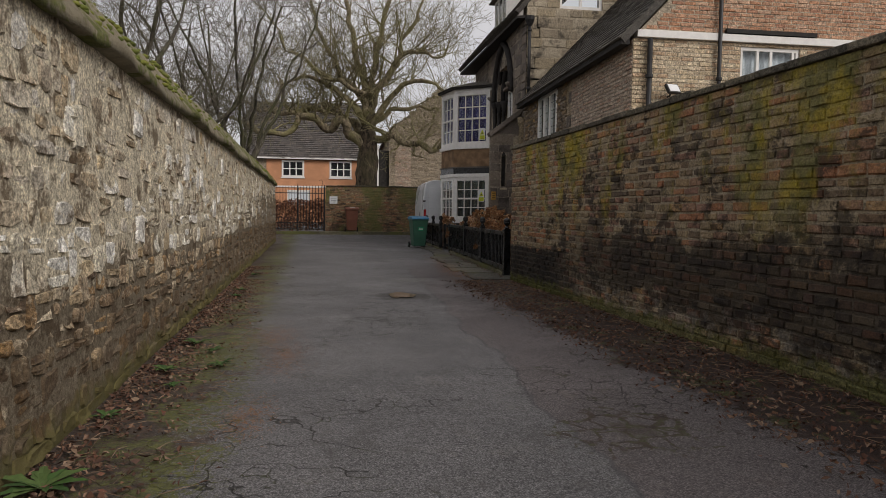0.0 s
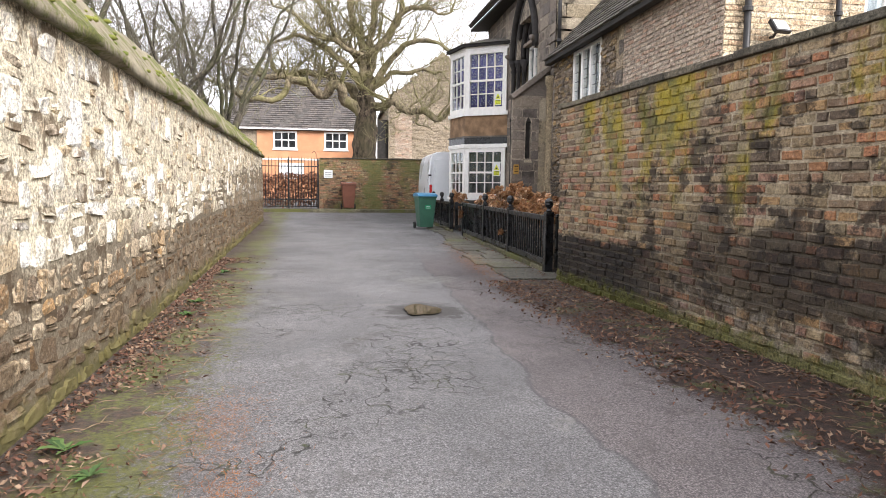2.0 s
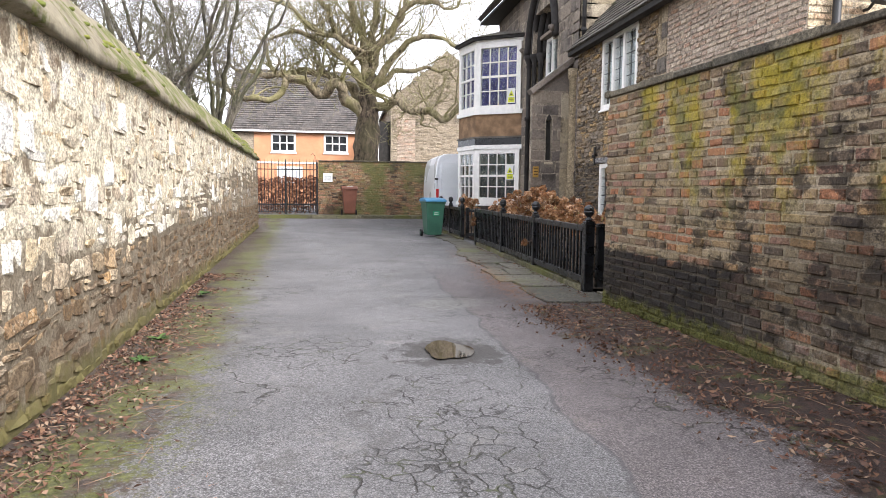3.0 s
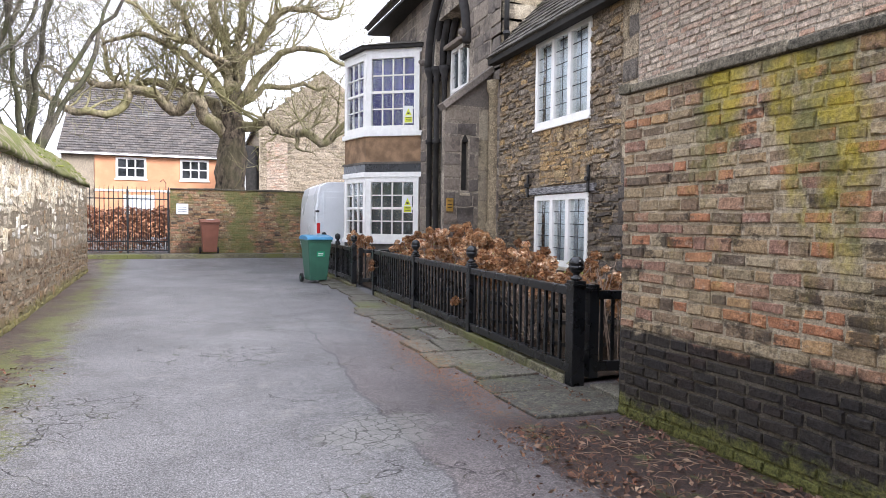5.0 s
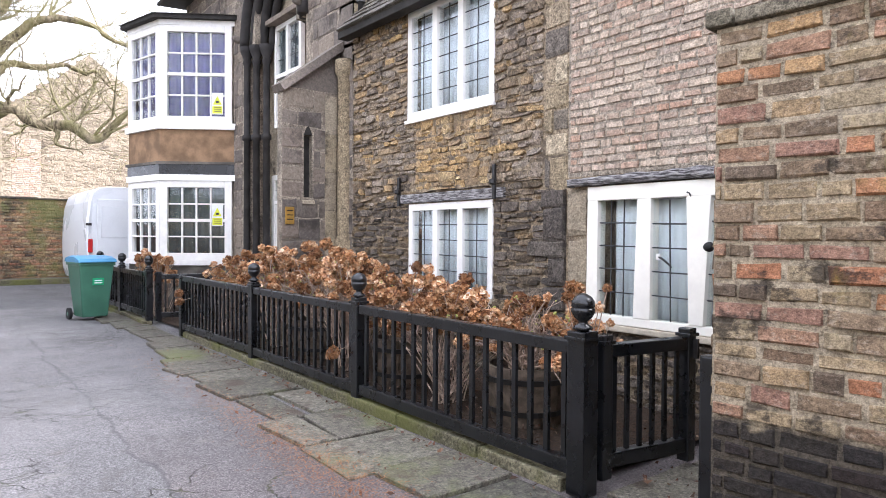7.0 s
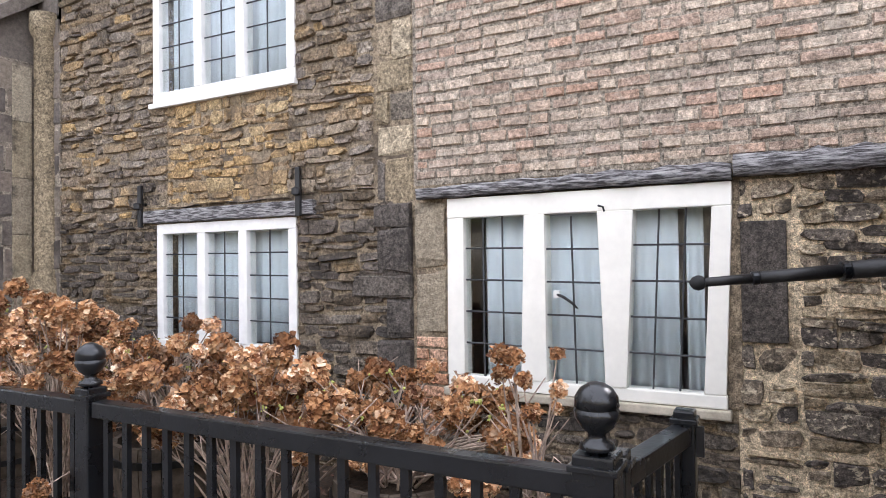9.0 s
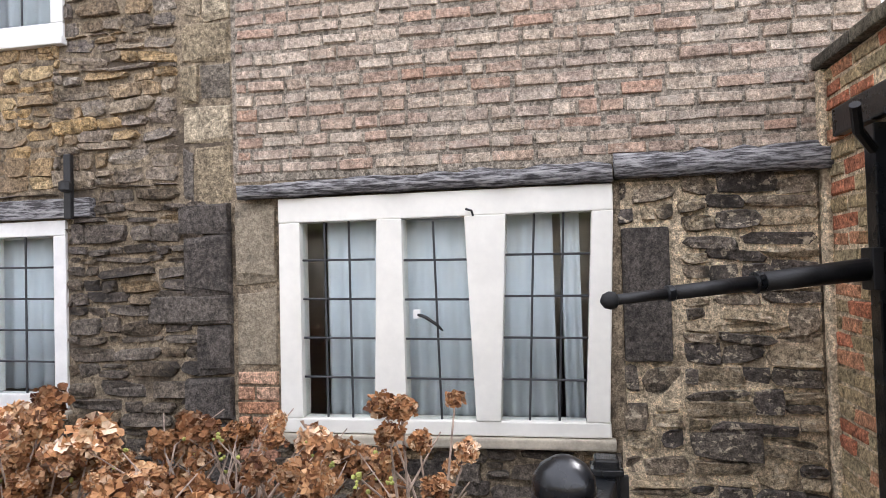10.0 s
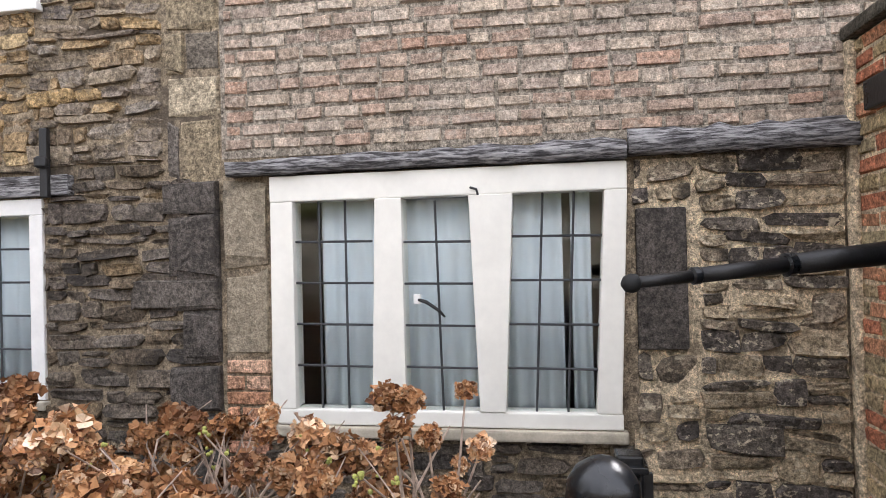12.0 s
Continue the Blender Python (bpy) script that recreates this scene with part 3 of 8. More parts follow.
def moss_material():
    k = Mat("mossy_coping_mortar", 0.95)
    n = k.noise(26, 6, 0.7)
    c = k.ramp(k.noise(5, 6, 0.7), [(0.3, (0.16, 0.135, 0.09)), (0.6, (0.30, 0.26, 0.18)), (0.8, (0.38, 0.34, 0.25))])
    y = k.xyz()[1]
    green = k.math("ADD", k.noise(2.4, 6, 0.7, shift=2.0), k.math("MULTIPLY", y, 0.006))
    c = k.mix(k.math("MULTIPLY", k.mask(green, 0.53, 0.62), 0.85), c, k.ramp(n, [(0.3, (0.05, 0.055, 0.012)), (0.7, (0.17, 0.19, 0.035))]))
    k.bump(n, 0.9, 0.03)
    return k.done(c)


M_LINTEL, M_GLASS, M_ASPHALT, M_WATER, M_COPING = lintel_material(), glass_material(), asphalt_material(), water_material(), moss_material()
M_BARK = bark_material("plane_tree_bark", (0.012, 0.009, 0.007), (0.105, 0.08, 0.056), (0.075, 0.066, 0.035))
M_LIMB = bark_material("mossy_limb_bark", (0.06, 0.048, 0.032), (0.25, 0.205, 0.135), (0.20, 0.185, 0.075))
M_TWIG = bark_material("pale_twig_bark", (0.14, 0.12, 0.075), (0.26, 0.225, 0.135), (0.22, 0.21, 0.08))
M_THORN_TWIG = bark_material("grey_twig_bark", (0.09, 0.08, 0.065), (0.17, 0.15, 0.12), (0.14, 0.135, 0.07))
M_DARK_BARK = bark_material("dark_thorn_bark", (0.035, 0.03, 0.025), (0.09, 0.078, 0.06), (0.08, 0.085, 0.035))
M_PETAL = petal_material("dry_hydrangea_petal", [(0.38, 0.18, 0.075), (0.52, 0.30, 0.15), (0.17, 0.066, 0.028), (0.60, 0.40, 0.225), (0.42, 0.21, 0.09), (0.74, 0.57, 0.39), (0.11, 0.042, 0.02), (0.48, 0.26, 0.12)], 0.9)
M_HEDGE_LEAF = petal_material("dry_beech_leaf", [(0.20, 0.09, 0.05), (0.26, 0.12, 0.07), (0.14, 0.06, 0.04), (0.30, 0.15, 0.08)])
M_LITTER = petal_material("fallen_leaf", [(0.12, 0.058, 0.036), (0.07, 0.038, 0.026), (0.20, 0.11, 0.065), (0.05, 0.03, 0.02), (0.16, 0.07, 0.045), (0.30, 0.21, 0.14), (0.10, 0.055, 0.04)])
M_NEEDLE = petal_material("rusty_needles", [(0.30, 0.12, 0.05), (0.22, 0.09, 0.04), (0.36, 0.17, 0.07)])
M_GROUND_TWIG = plain("damp_twig", (0.24, 0.165, 0.11), 0.85, vary=0.4, scale=20)
M_WEED = petal_material("weed_leaf", [(0.04, 0.085, 0.022), (0.06, 0.115, 0.026), (0.035, 0.07, 0.022), (0.08, 0.125, 0.035)])
M_MOSS_TUFT = petal_material("moss_tuft", [(0.14, 0.16, 0.03), (0.10, 0.12, 0.025), (0.19, 0.20, 0.04)])


# ---- building helpers ----
def link_mesh(name, bm, material, smooth=False):
    me = bpy.data.meshes.new(name)
    bmesh.ops.recalc_face_normals(bm, faces=bm.faces)
    bm.to_mesh(me)
    bm.free()
    if smooth:
        for p in me.polygons:
            p.use_smooth = True
    me.materials.append(material)
    return new(name, me)


def part(name, bm, material, parent, label="", smooth=False):
    """One mesh object under a thing or a part; the bmesh is in the parent's own coordinates."""
    ob = link_mesh(name, bm, material, smooth)
    ob.parent = parent
    return tagged(ob, label)


def thing(name, label, category, group="", kind="", m=None):
    ob = new(name)
    ob.empty_display_size = 0.1
    if m is not None:
        ob.matrix_world = m
    return tagged(ob, label, category, group, kind)


def structure(name, bm, material, label, category, smooth=False):
    return tagged(link_mesh(name, bm, material, smooth), label, category, "", "structure")


def box(bm, x0, x1, y0, y1, z0, z1, bevel=0.0):
    vs = [bm.verts.new((x, y, z)) for z in (z0, z1) for x, y in ((x0, y0), (x1, y0), (x1, y1), (x0, y1))]
    fs = [bm.faces.new([vs[i] for i in q]) for q in ((3, 2, 1, 0), (4, 5, 6, 7), (0, 1, 5, 4), (1, 2, 6, 5), (2, 3, 7, 6), (3, 0, 4, 7))]
    if bevel:
        es = list({e for f in fs for e in f.edges})
        bmesh.ops.bevel(bm, geom=es, offset=bevel, segments=2, affect="EDGES", profile=0.6)
    return bm


def boxed(*a, bevel=0.0):
    return box(bmesh.new(), *a, bevel=bevel)


def slanted(bm, corners, thick, axis):
    """A slab between four corners, thickened along axis."""
    t = Vector(axis) * thick
    a = [bm.verts.new(Vector(c)) for c in corners]
    b = [bm.verts.new(Vector(c) + t) for c in corners]
    bm.faces.new(a)
    bm.faces.new(b[::-1])
    n = len(a)
    for i in range(n):
        bm.faces.new((a[i], b[i], b[(i + 1) % n], a[(i + 1) % n]))
    return bm


def tube(bm, points, radii, sides=6, caps=True):
    """A round, tapered tube along a line of points."""
    pts = [Vector(p) for p in points]
    rings = []
    for i, p in enumerate(pts):
        way = (pts[min(i + 1, len(pts) - 1)] - pts[max(i - 1, 0)]).normalized()
        side = way.cross(Vector((0.31, 0.2, 0.93)))
        side = side.normalized() if side.length > 0.05 else way.cross(Vector((1, 0, 0))).normalized()
        up = way.cross(side)
        r = radii[i] if isinstance(radii, (list, tuple)) else radii
        rings.append([bm.verts.new(p + (side * math.cos(a) + up * math.sin(a)) * r) for a in (2 * math.pi * j / sides for j in range(sides))])
    for a, b in zip(rings, rings[1:]):
        for j in range(sides):
            bm.faces.new((a[j], a[(j + 1) % sides], b[(j + 1) % sides], b[j]))
    if caps and sides > 2:
        bm.faces.new(rings[0][::-1])
        bm.faces.new(rings[-1])
    return bm


def lathe(bm, profile, sides=20, centre=(0, 0, 0)):
    """A turned shape: (radius, height) pairs about the upright axis."""
    c = Vector(centre)
    rings = [[bm.verts.new(c + Vector((r * math.cos(2 * math.pi * j / sides), r * math.sin(2 * math.pi * j / sides), h))) for j in range(sides)] for r, h in profile]
    for a, b in zip(rings, rings[1:]):
        for j in range(sides):
            bm.faces.new((a[j], a[(j + 1) % sides], b[(j + 1) % sides], b[j]))
    bm.faces.new(rings[0][::-1])
    bm.faces.new(rings[-1])
    return bm


def plane_frame(origin, along):
    """The frame of an upright face: first axis along it, second straight out of it (to the left of the way along), third up."""
    u = Vector((along[0], along[1], 0)).normalized()
    n = Vector((-u.y, u.x, 0))
    m = Matrix(((u.x, n.x, 0, origin[0]), (u.y, n.y, 0, origin[1]), (0, 0, 1, origin[2]), (0, 0, 0, 1)))
    return m


def cut_wall(u0, u1, v0, v1, thick, holes):
    """A wall in its own frame (along u, out of the face n = 0 backwards by thick, up v) with openings right through it."""
    us = sorted({u0, u1, *[h[0] for h in holes], *[h[1] for h in holes]})
    vs = sorted({v0, v1, *[h[2] for h in holes], *[h[3] for h in holes]})
    us, vs = [u for u in us if u0 <= u <= u1], [v for v in vs if v0 <= v <= v1]

    def solid(i, j):
        if not (0 <= i < len(us) - 1 and 0 <= j < len(vs) - 1):
            return False
        cu, cv = (us[i] + us[i + 1]) / 2, (vs[j] + vs[j + 1]) / 2
        return not any(h[0] < cu < h[1] and h[2] < cv < h[3] for h in holes)

    bm = bmesh.new()
    cache = {}

    def vert(i, j, k):
        if (i, j, k) not in cache:
            cache[i, j, k] = bm.verts.new((us[i], -thick * k, vs[j]))
        return cache[i, j, k]

    for i in range(len(us) - 1):
        for j in range(len(vs) - 1):
            if not solid(i, j):
                continue
            for k in (0, 1):
                bm.faces.new([vert(a, b, k) for a, b in ((i, j), (i + 1, j), (i + 1, j + 1), (i, j + 1))])
            for (a, b), (c, d), (p, q) in (((i, j), (i + 1, j), (i, j - 1)), ((i, j + 1), (i + 1, j + 1), (i, j + 1)), ((i, j), (i, j + 1), (i - 1, j)), ((i + 1, j), (i + 1, j + 1), (i + 1, j))):
                if not solid(p, q):
                    bm.faces.new((vert(a, b, 0), vert(c, d, 0), vert(c, d, 1), vert(a, b, 1)))
    return bm


# ---- pieces: bricks and stones, each a worn block of its own ----
def brick_shapes(count, rng, cu=0.03, cv=0.1):
    out = []
    for _ in range(count):
        j = lambda s: rng.uniform(-s, s)
        ring = ((-0.5, -0.5), (0.5, -0.5), (0.5, 0.5), (-0.5, 0.5))
        vs = [(u, -0.5, v) for u, v in ring] + [(u + j(0.018), 0.22 + j(0.12), v + j(0.07)) for u, v in ring]
        vs += [(u * (1 - 2 * cu) + j(0.028), 0.48 + j(0.1), v * (1 - 2 * cv) + j(0.08)) for u, v in ring]
        fs = [(a + i, a + (i + 1) % 4, a + 4 + (i + 1) % 4, a + 4 + i) for a in (0, 4) for i in range(4)] + [(8, 9, 10, 11)]
        out.append((vs, fs))
    return out


def stone_shapes(count, rng):
    """Rough blocks: broken outline, sharp arris, cleft face."""
    out = []
    for _ in range(count):
        j = lambda s: rng.uniform(-s, s)
        ring = []
        for u, v in ((-0.5, -0.5), (0, -0.5), (0.5, -0.5), (0.5, 0), (0.5, 0.5), (0, 0.5), (-0.5, 0.5), (-0.5, 0)):
            corner = 0.86 + j(0.14) if u and v else 1.0 + j(0.07)
            ring.append((u * corner + j(0.04), v * corner + j(0.07)))
        k = 8
        gu, gv = j(0.3), j(0.3)
        vs = [(u, -0.5, v) for u, v in ring] + [(u * 1.01, 0.22 + j(0.14) + gu * u * 0.5, v * 1.01) for u, v in ring]
        vs += [(u * 0.92 + j(0.03), 0.44 + j(0.12) + gu * u + gv * v, v * 0.88 + j(0.05)) for u, v in ring] + [(j(0.2), 0.46 + j(0.16), j(0.2))]
        fs = [(a + i, a + (i + 1) % k, a + k + (i + 1) % k, a + k + i) for a in (0, k) for i in range(k)] + [(2 * k + i, 2 * k + (i + 1) % k, 3 * k) for i in range(k)]
        out.append((vs, fs))
    return out


PIECE_RNG = random.Random(11)
BRICKS, STONES = brick_shapes(14, PIECE_RNG), stone_shapes(28, PIECE_RNG)
BRICK_MESHES, STONE_MESHES = {}, {}


def shape_mesh(shapes, store, i, name, material):
    key = (i, material.name)
    if key not in store:
        me = bpy.data.meshes.new(name)
        me.from_pydata(shapes[i][0], [], shapes[i][1])
        me.materials.append(material)
        store[key] = me
    return store[key]


def courses(u0, u1, v0, v1, holes, rng, high, wide, gap, bond=False):
    """Pieces (u, v, width, height) in courses that keep clear of the openings."""
    out = []
    cuts = sorted({v0, v1, *[v for h in holes for v in h[2:] if v0 < v < v1]})
    row = 0
    for a, b in zip(cuts, cuts[1:]):
        count = max(1, round((b - a) / ((high[0] + high[1]) / 2)))
        weights = [rng.uniform(*high) for _ in range(count)]
        scale = (b - a) / sum(weights)
        v = a
        for w in weights:
            h = w * scale
            row += 1
            blocked = sorted((max(q[0], u0), min(q[1], u1)) for q in holes if q[2] < v + h / 2 < q[3] and q[0] < u1 and q[1] > u0)
            free, at = [], u0
            for p, q in blocked:
                if p > at:
                    free.append((at, p))
                at = max(at, q)
            if at < u1:
                free.append((at, u1))
            for p, q in free:
                u = p - (rng.uniform(0, 0.5) * wide[0] if not bond else (row % 2) * wide[0] * 0.5)
                while u < q - 0.01:
                    w2 = rng.uniform(*wide)
                    s, e = max(u, p), min(u + w2, q)
                    if q - e < wide[0] * 0.35:
                        e = q
                    if e - s > 0.03:
                        out.append(((s + e) / 2, v + h / 2, e - s - gap, h - gap))
                    u = max(u + w2, e)
            v += h
    return out


def rubble(u0, u1, v0, v1, holes, rng, high, wide, gap, wander=0.05, split=0.22):
    """Random rubble: courses that wander, with thin stones doubled up, small stones and odd gaps."""
    out = []
    for u, v, w, h in courses(u0, u1, v0, v1, holes, rng, high, wide, gap):
        v += wander * noise.noise(Vector((u * 0.9, v * 2.3, 7.0)))
        w, h = w * rng.uniform(0.86, 1.02), h * rng.uniform(0.8, 1.06)
        if rng.random() < split and h > 0.085:
            k = rng.uniform(0.4, 0.62)
            out += [(u + rng.uniform(-0.01, 0.01), v - h / 2 + h * k / 2, w, h * k - gap), (u, v + h / 2 - h * (1 - k) / 2, w * rng.uniform(0.7, 1.0), h * (1 - k) - gap)]
        elif rng.random() < split * 0.6 and w > 0.16:
            k = rng.uniform(0.35, 0.65)
            out += [(u - w / 2 + w * k / 2, v, w * k - gap, h), (u + w / 2 - w * (1 - k) / 2, v + rng.uniform(-0.012, 0.012), w * (1 - k) - gap, h * rng.uniform(0.75, 1.0))]
        else:
            out.append((u, v + rng.uniform(-0.012, 0.012), w, h))
    return out


def lay(wall, m, pieces, shapes, store, name, material, proud, depth=0.05, near=None, limit=300, rng=None, tilt=0.0, swell=1.0):
    """Set pieces into a face: up to limit of those near the walk as objects of their own, the rest joined."""
    rng = rng or random.Random(5)
    vs, fs = [], []
    made = 0
    for u, v, w, h in pieces:
        out = rng.uniform(*proud)
        i = rng.randrange(len(shapes))
        local = Matrix.Translation((u, out - depth / 2, v)) @ Matrix.Rotation(rng.uniform(-tilt, tilt), 4, "Y") @ Matrix.Diagonal((w * swell, depth, h * swell, 1))
        if near and made < limit and near(u, v):
            ob = new(name, shape_mesh(shapes, store, i, name, material))
            ob.parent = wall
            ob.matrix_basis = m @ local
            made += 1
        else:
            k = len(vs)
            g = m @ local
            vs += [g @ Vector(p) for p in shapes[i][0]]
            fs += [tuple(k + a for a in f) for f in shapes[i][1]]
    if vs:
        me = bpy.data.meshes.new(name + "work")
        me.from_pydata(vs, [], fs)
        me.materials.append(material)
        ob = new(name + "work", me)
        ob.parent = wall
        tagged(ob, kind="stuff")


# ---- ground ----
def ground_height(x, y):
    """Level lane; the ground lifts a little beyond the cross street."""
    t = min(1, max(0, (y - 25.5) / 3.5))
    return 0.27 * t * t * (3 - 2 * t) + 0.006 * math.sin(x * 1.3 + y * 0.4) * (1 if y < 40 else 0)


def build_ground():
    bm = bmesh.new()
    xs = [-600, -120, -40, -15] + [-8 + 0.5 * i for i in range(41)] + [18, 40, 120, 600]
    ys = [-600, -120, -40, -12] + [-6 + 0.5 * i for i in range(85)] + [45, 60, 120, 600]
    grid = [[bm.verts.new((x, y, ground_height(x, y) - 0.012)) for x in xs] for y in ys]
    for r, s in zip(grid, grid[1:]):
        for i in range(len(xs) - 1):
            bm.faces.new((r[i], r[i + 1], s[i + 1], s[i]))
    structure("ground", bm, M_ASPHALT, "worn grey asphalt lane with cracks and mossy edges", "road", smooth=True)


build_ground()


def puddle():
    """A shallow puddle in a worn hollow, with an uneven rim."""
    rng = random.Random(3)
    bm = bmesh.new()
    c = bm.verts.new((1.38, 9.06, -0.003))
    ring = []
    for i in range(44):
        a = 2 * math.pi * i / 44
        r = 0.88 + 0.12 * math.sin(a + 0.6) + 0.09 * math.sin(3 * a + 2.2) + 0.05 * math.sin(5 * a) + rng.uniform(-0.03, 0.03)
        ring.append(bm.verts.new((1.38 + 0.22 * r * math.cos(a), 9.06 + 0.33 * r * math.sin(a), -0.003)))
    for i in range(44):
        bm.faces.new((c, ring[i], ring[(i + 1) % 44]))
    tagged(link_mesh("puddle", bm, M_WATER), "shallow brown puddle lying on the asphalt lane", "puddle", "", "structure")


puddle()

# ---- left: rubble stone wall with a steep mossy coping ----
LEFT0, LEFT1 = Vector((-0.335, -5.0, 0)), Vector((-2.31, 25.9, 0))
LEFT_LEN = (LEFT1 - LEFT0).length
M_LEFT = plane_frame(LEFT1, LEFT0 - LEFT1)   # u runs from the far end to the near end; n points to the lane


def left_wall():
    bm = cut_wall(0, LEFT_LEN, -0.1, 2.2, 0.5, [])
    bmesh.ops.transform(bm, matrix=M_LEFT, verts=bm.verts)
    wall = structure("wall_west", bm, M_STONE_MORTAR, "long pale limestone rubble wall with patched mortar", "wall")
    rng = random.Random(21)
    low = rubble(0, LEFT_LEN, 0.0, 0.82, [], rng, (0.07, 0.19), (0.08, 0.3), 0.016, 0.07, 0.4)
    mid = rubble(0, LEFT_LEN, 0.82, 1.3, [], rng, (0.12, 0.24), (0.1, 0.32), 0.016, 0.07, 0.3)
    high = rubble(0, LEFT_LEN, 1.3, 2.15, [], rng, (0.08, 0.22), (0.09, 0.34), 0.022, 0.08, 0.25)
    high = [p for p in high if p[1] < 2.13 and rng.random() < 0.8]
    lay(wall, M_LEFT, low, STONES, STONE_MESHES, "stone", M_STONE_LOW, (0.0, 0.026), 0.06, lambda u, v: 19.6 < u < 22.0, 160, rng, 0.16, 1.05)
    pale = [p for p in mid if noise.noise(Vector((p[0] * 0.5, p[1] * 3.0, 2.0))) > -0.12 and rng.random() < 0.75]
    lay(wall, M_LEFT, [p for p in mid if p not in pale], STONES, STONE_MESHES, "stone", M_STONE, (0.001, 0.016), 0.05, lambda u, v: 19.6 < u < 22.4, 60, rng, 0.1, 1.03)
    lay(wall, M_LEFT, pale, STONES, STONE_MESHES, "block", M_BLOCK, (0.002, 0.014), 0.05, lambda u, v: 19.0 < u < 23.4, 80, rng, 0.05, 0.98)
    odd = [(rng.uniform(8, 27), rng.uniform(0.95, 1.95), rng.uniform(0.13, 0.24), rng.uniform(0.16, 0.26)) for _ in range(46)]
    lay(wall, M_LEFT, odd, BRICKS, BRICK_MESHES, "block", M_BLOCK, (0.014, 0.02), 0.05, lambda u, v: True, 50, rng, 0.04)
    lay(wall, M_LEFT, high, STONES, STONE_MESHES, "stone", M_STONE, (0.001, 0.018), 0.05, lambda u, v: 19.6 < u < 22.0, 80, rng, 0.14, 1.05)
    # coping: projecting lip, steep weathered slope, hipped far end
    bm = bmesh.new()
    rng = random.Random(8)
    n = 150
    rows = []
    for i in range(n + 1):
        u = LEFT_LEN * i / n
        hip = min(1, u / 0.7)
        wob = 0.018 * math.sin(u * 2.1) + rng.uniform(-0.008, 0.008)
        prof = [(0.0, 2.19), (0.075 + wob, 2.19 + wob), (0.08 + wob, 2.25 + wob), (-0.02, 2.38 - 0.1 * (1 - hip)), (-0.14, 2.55 - 0.26 * (1 - hip)), (-0.26 + wob, 2.70 - 0.42 * (1 - hip)), (-0.36, 2.70 - 0.42 * (1 - hip)), (-0.56, 2.22), (-0.5, 2.19)]
        rows.append([bm.verts.new(M_LEFT @ Vector((u, a + rng.uniform(-0.007, 0.007), b + rng.uniform(-0.012, 0.012)))) for a, b in prof])
    for r, s in zip(rows, rows[1:]):
        for k in range(len(r) - 1):
            bm.faces.new((r[k], r[k + 1], s[k + 1], s[k]))
    bm.faces.new(rows[0])
    bm.faces.new(rows[-1][::-1])
    part("coping", bm, M_COPING, wall, "weathered mortar coping patched with green moss", True)
    # moss cushions
    bm = bmesh.new()
    for _ in range(330):
        u = rng.choice((rng.gauss(20.5, 1.6), rng.gauss(24, 1.2), rng.uniform(14, 27), rng.uniform(0.2, 8)))
        k = rng.random()
        p = M_LEFT @ Vector((u, 0.03 - 0.29 * k, 2.31 + 0.39 * k))
        r = rng.uniform(0.01, 0.042)
        q = bmesh.ops.create_icosphere(bm, subdivisions=2, radius=r)
        for v in q["verts"]:
            v.co = Vector((v.co.x, v.co.y, v.co.z * 0.6)) * rng.uniform(0.85, 1.15) + p
    ob = part("moss", bm, M_MOSS_TUFT, wall, "bright green moss cushions", True)
    tagged(ob, kind="stuff")


left_wall()

# ---- right: old brick garden wall and its end pier ----
RIGHT0, RIGHT1 = Vector((4.71, -5.0, 0)), Vector((3.545, 11.12, 0))
RIGHT_LEN = (RIGHT1 - RIGHT0).length
M_RIGHT = plane_frame(RIGHT0, RIGHT1 - RIGHT0)


def right_wall():
    bm = cut_wall(0, RIGHT_LEN, -0.1, 2.36, 0.36, [])
    bmesh.ops.transform(bm, matrix=M_RIGHT, verts=bm.verts)
    wall = structure("wall_east", bm, M_BRICK_MORTAR, "old brown brick garden wall with soot and yellow lichen", "wall")
    rng = random.Random(31)
    pieces = courses(0, RIGHT_LEN, 0.0, 2.36, [], rng, (0.072, 0.094), (0.105, 0.26), 0.017, True)
    pieces = [(u, v + 0.012 * noise.noise(Vector((u * 0.7, v * 1.5, 4.0))), w * rng.uniform(0.96, 1.03), h * rng.uniform(0.82, 1.08)) for u, v, w, h in pieces]
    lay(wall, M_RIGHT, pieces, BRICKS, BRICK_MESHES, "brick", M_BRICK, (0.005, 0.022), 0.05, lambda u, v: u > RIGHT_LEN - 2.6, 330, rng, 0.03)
    # the north end, seen from the gate
    m_end = plane_frame(RIGHT1, (1, 0.07, 0))
    ends = courses(0.0, 0.36, 0.0, 2.36, [], rng, (0.072, 0.094), (0.1, 0.22), 0.015, True)
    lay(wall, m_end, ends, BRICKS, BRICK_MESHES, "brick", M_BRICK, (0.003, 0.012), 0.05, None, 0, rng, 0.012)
    # flat coping stones, slightly uneven
    u = 0.0
    while u < RIGHT_LEN:
        w = min(rng.uniform(0.35, 0.75), RIGHT_LEN + 0.04 - u)
        bm = boxed(u + 0.006, u + w - 0.006, -0.40, 0.045 + rng.uniform(-0.012, 0.015), 2.362, 2.425 + rng.uniform(-0.012, 0.012), bevel=0.012)
        bmesh.ops.transform(bm, matrix=M_RIGHT, verts=bm.verts)
        part("coping_stone", bm, M_CAP, wall)
        u += w


right_wall()

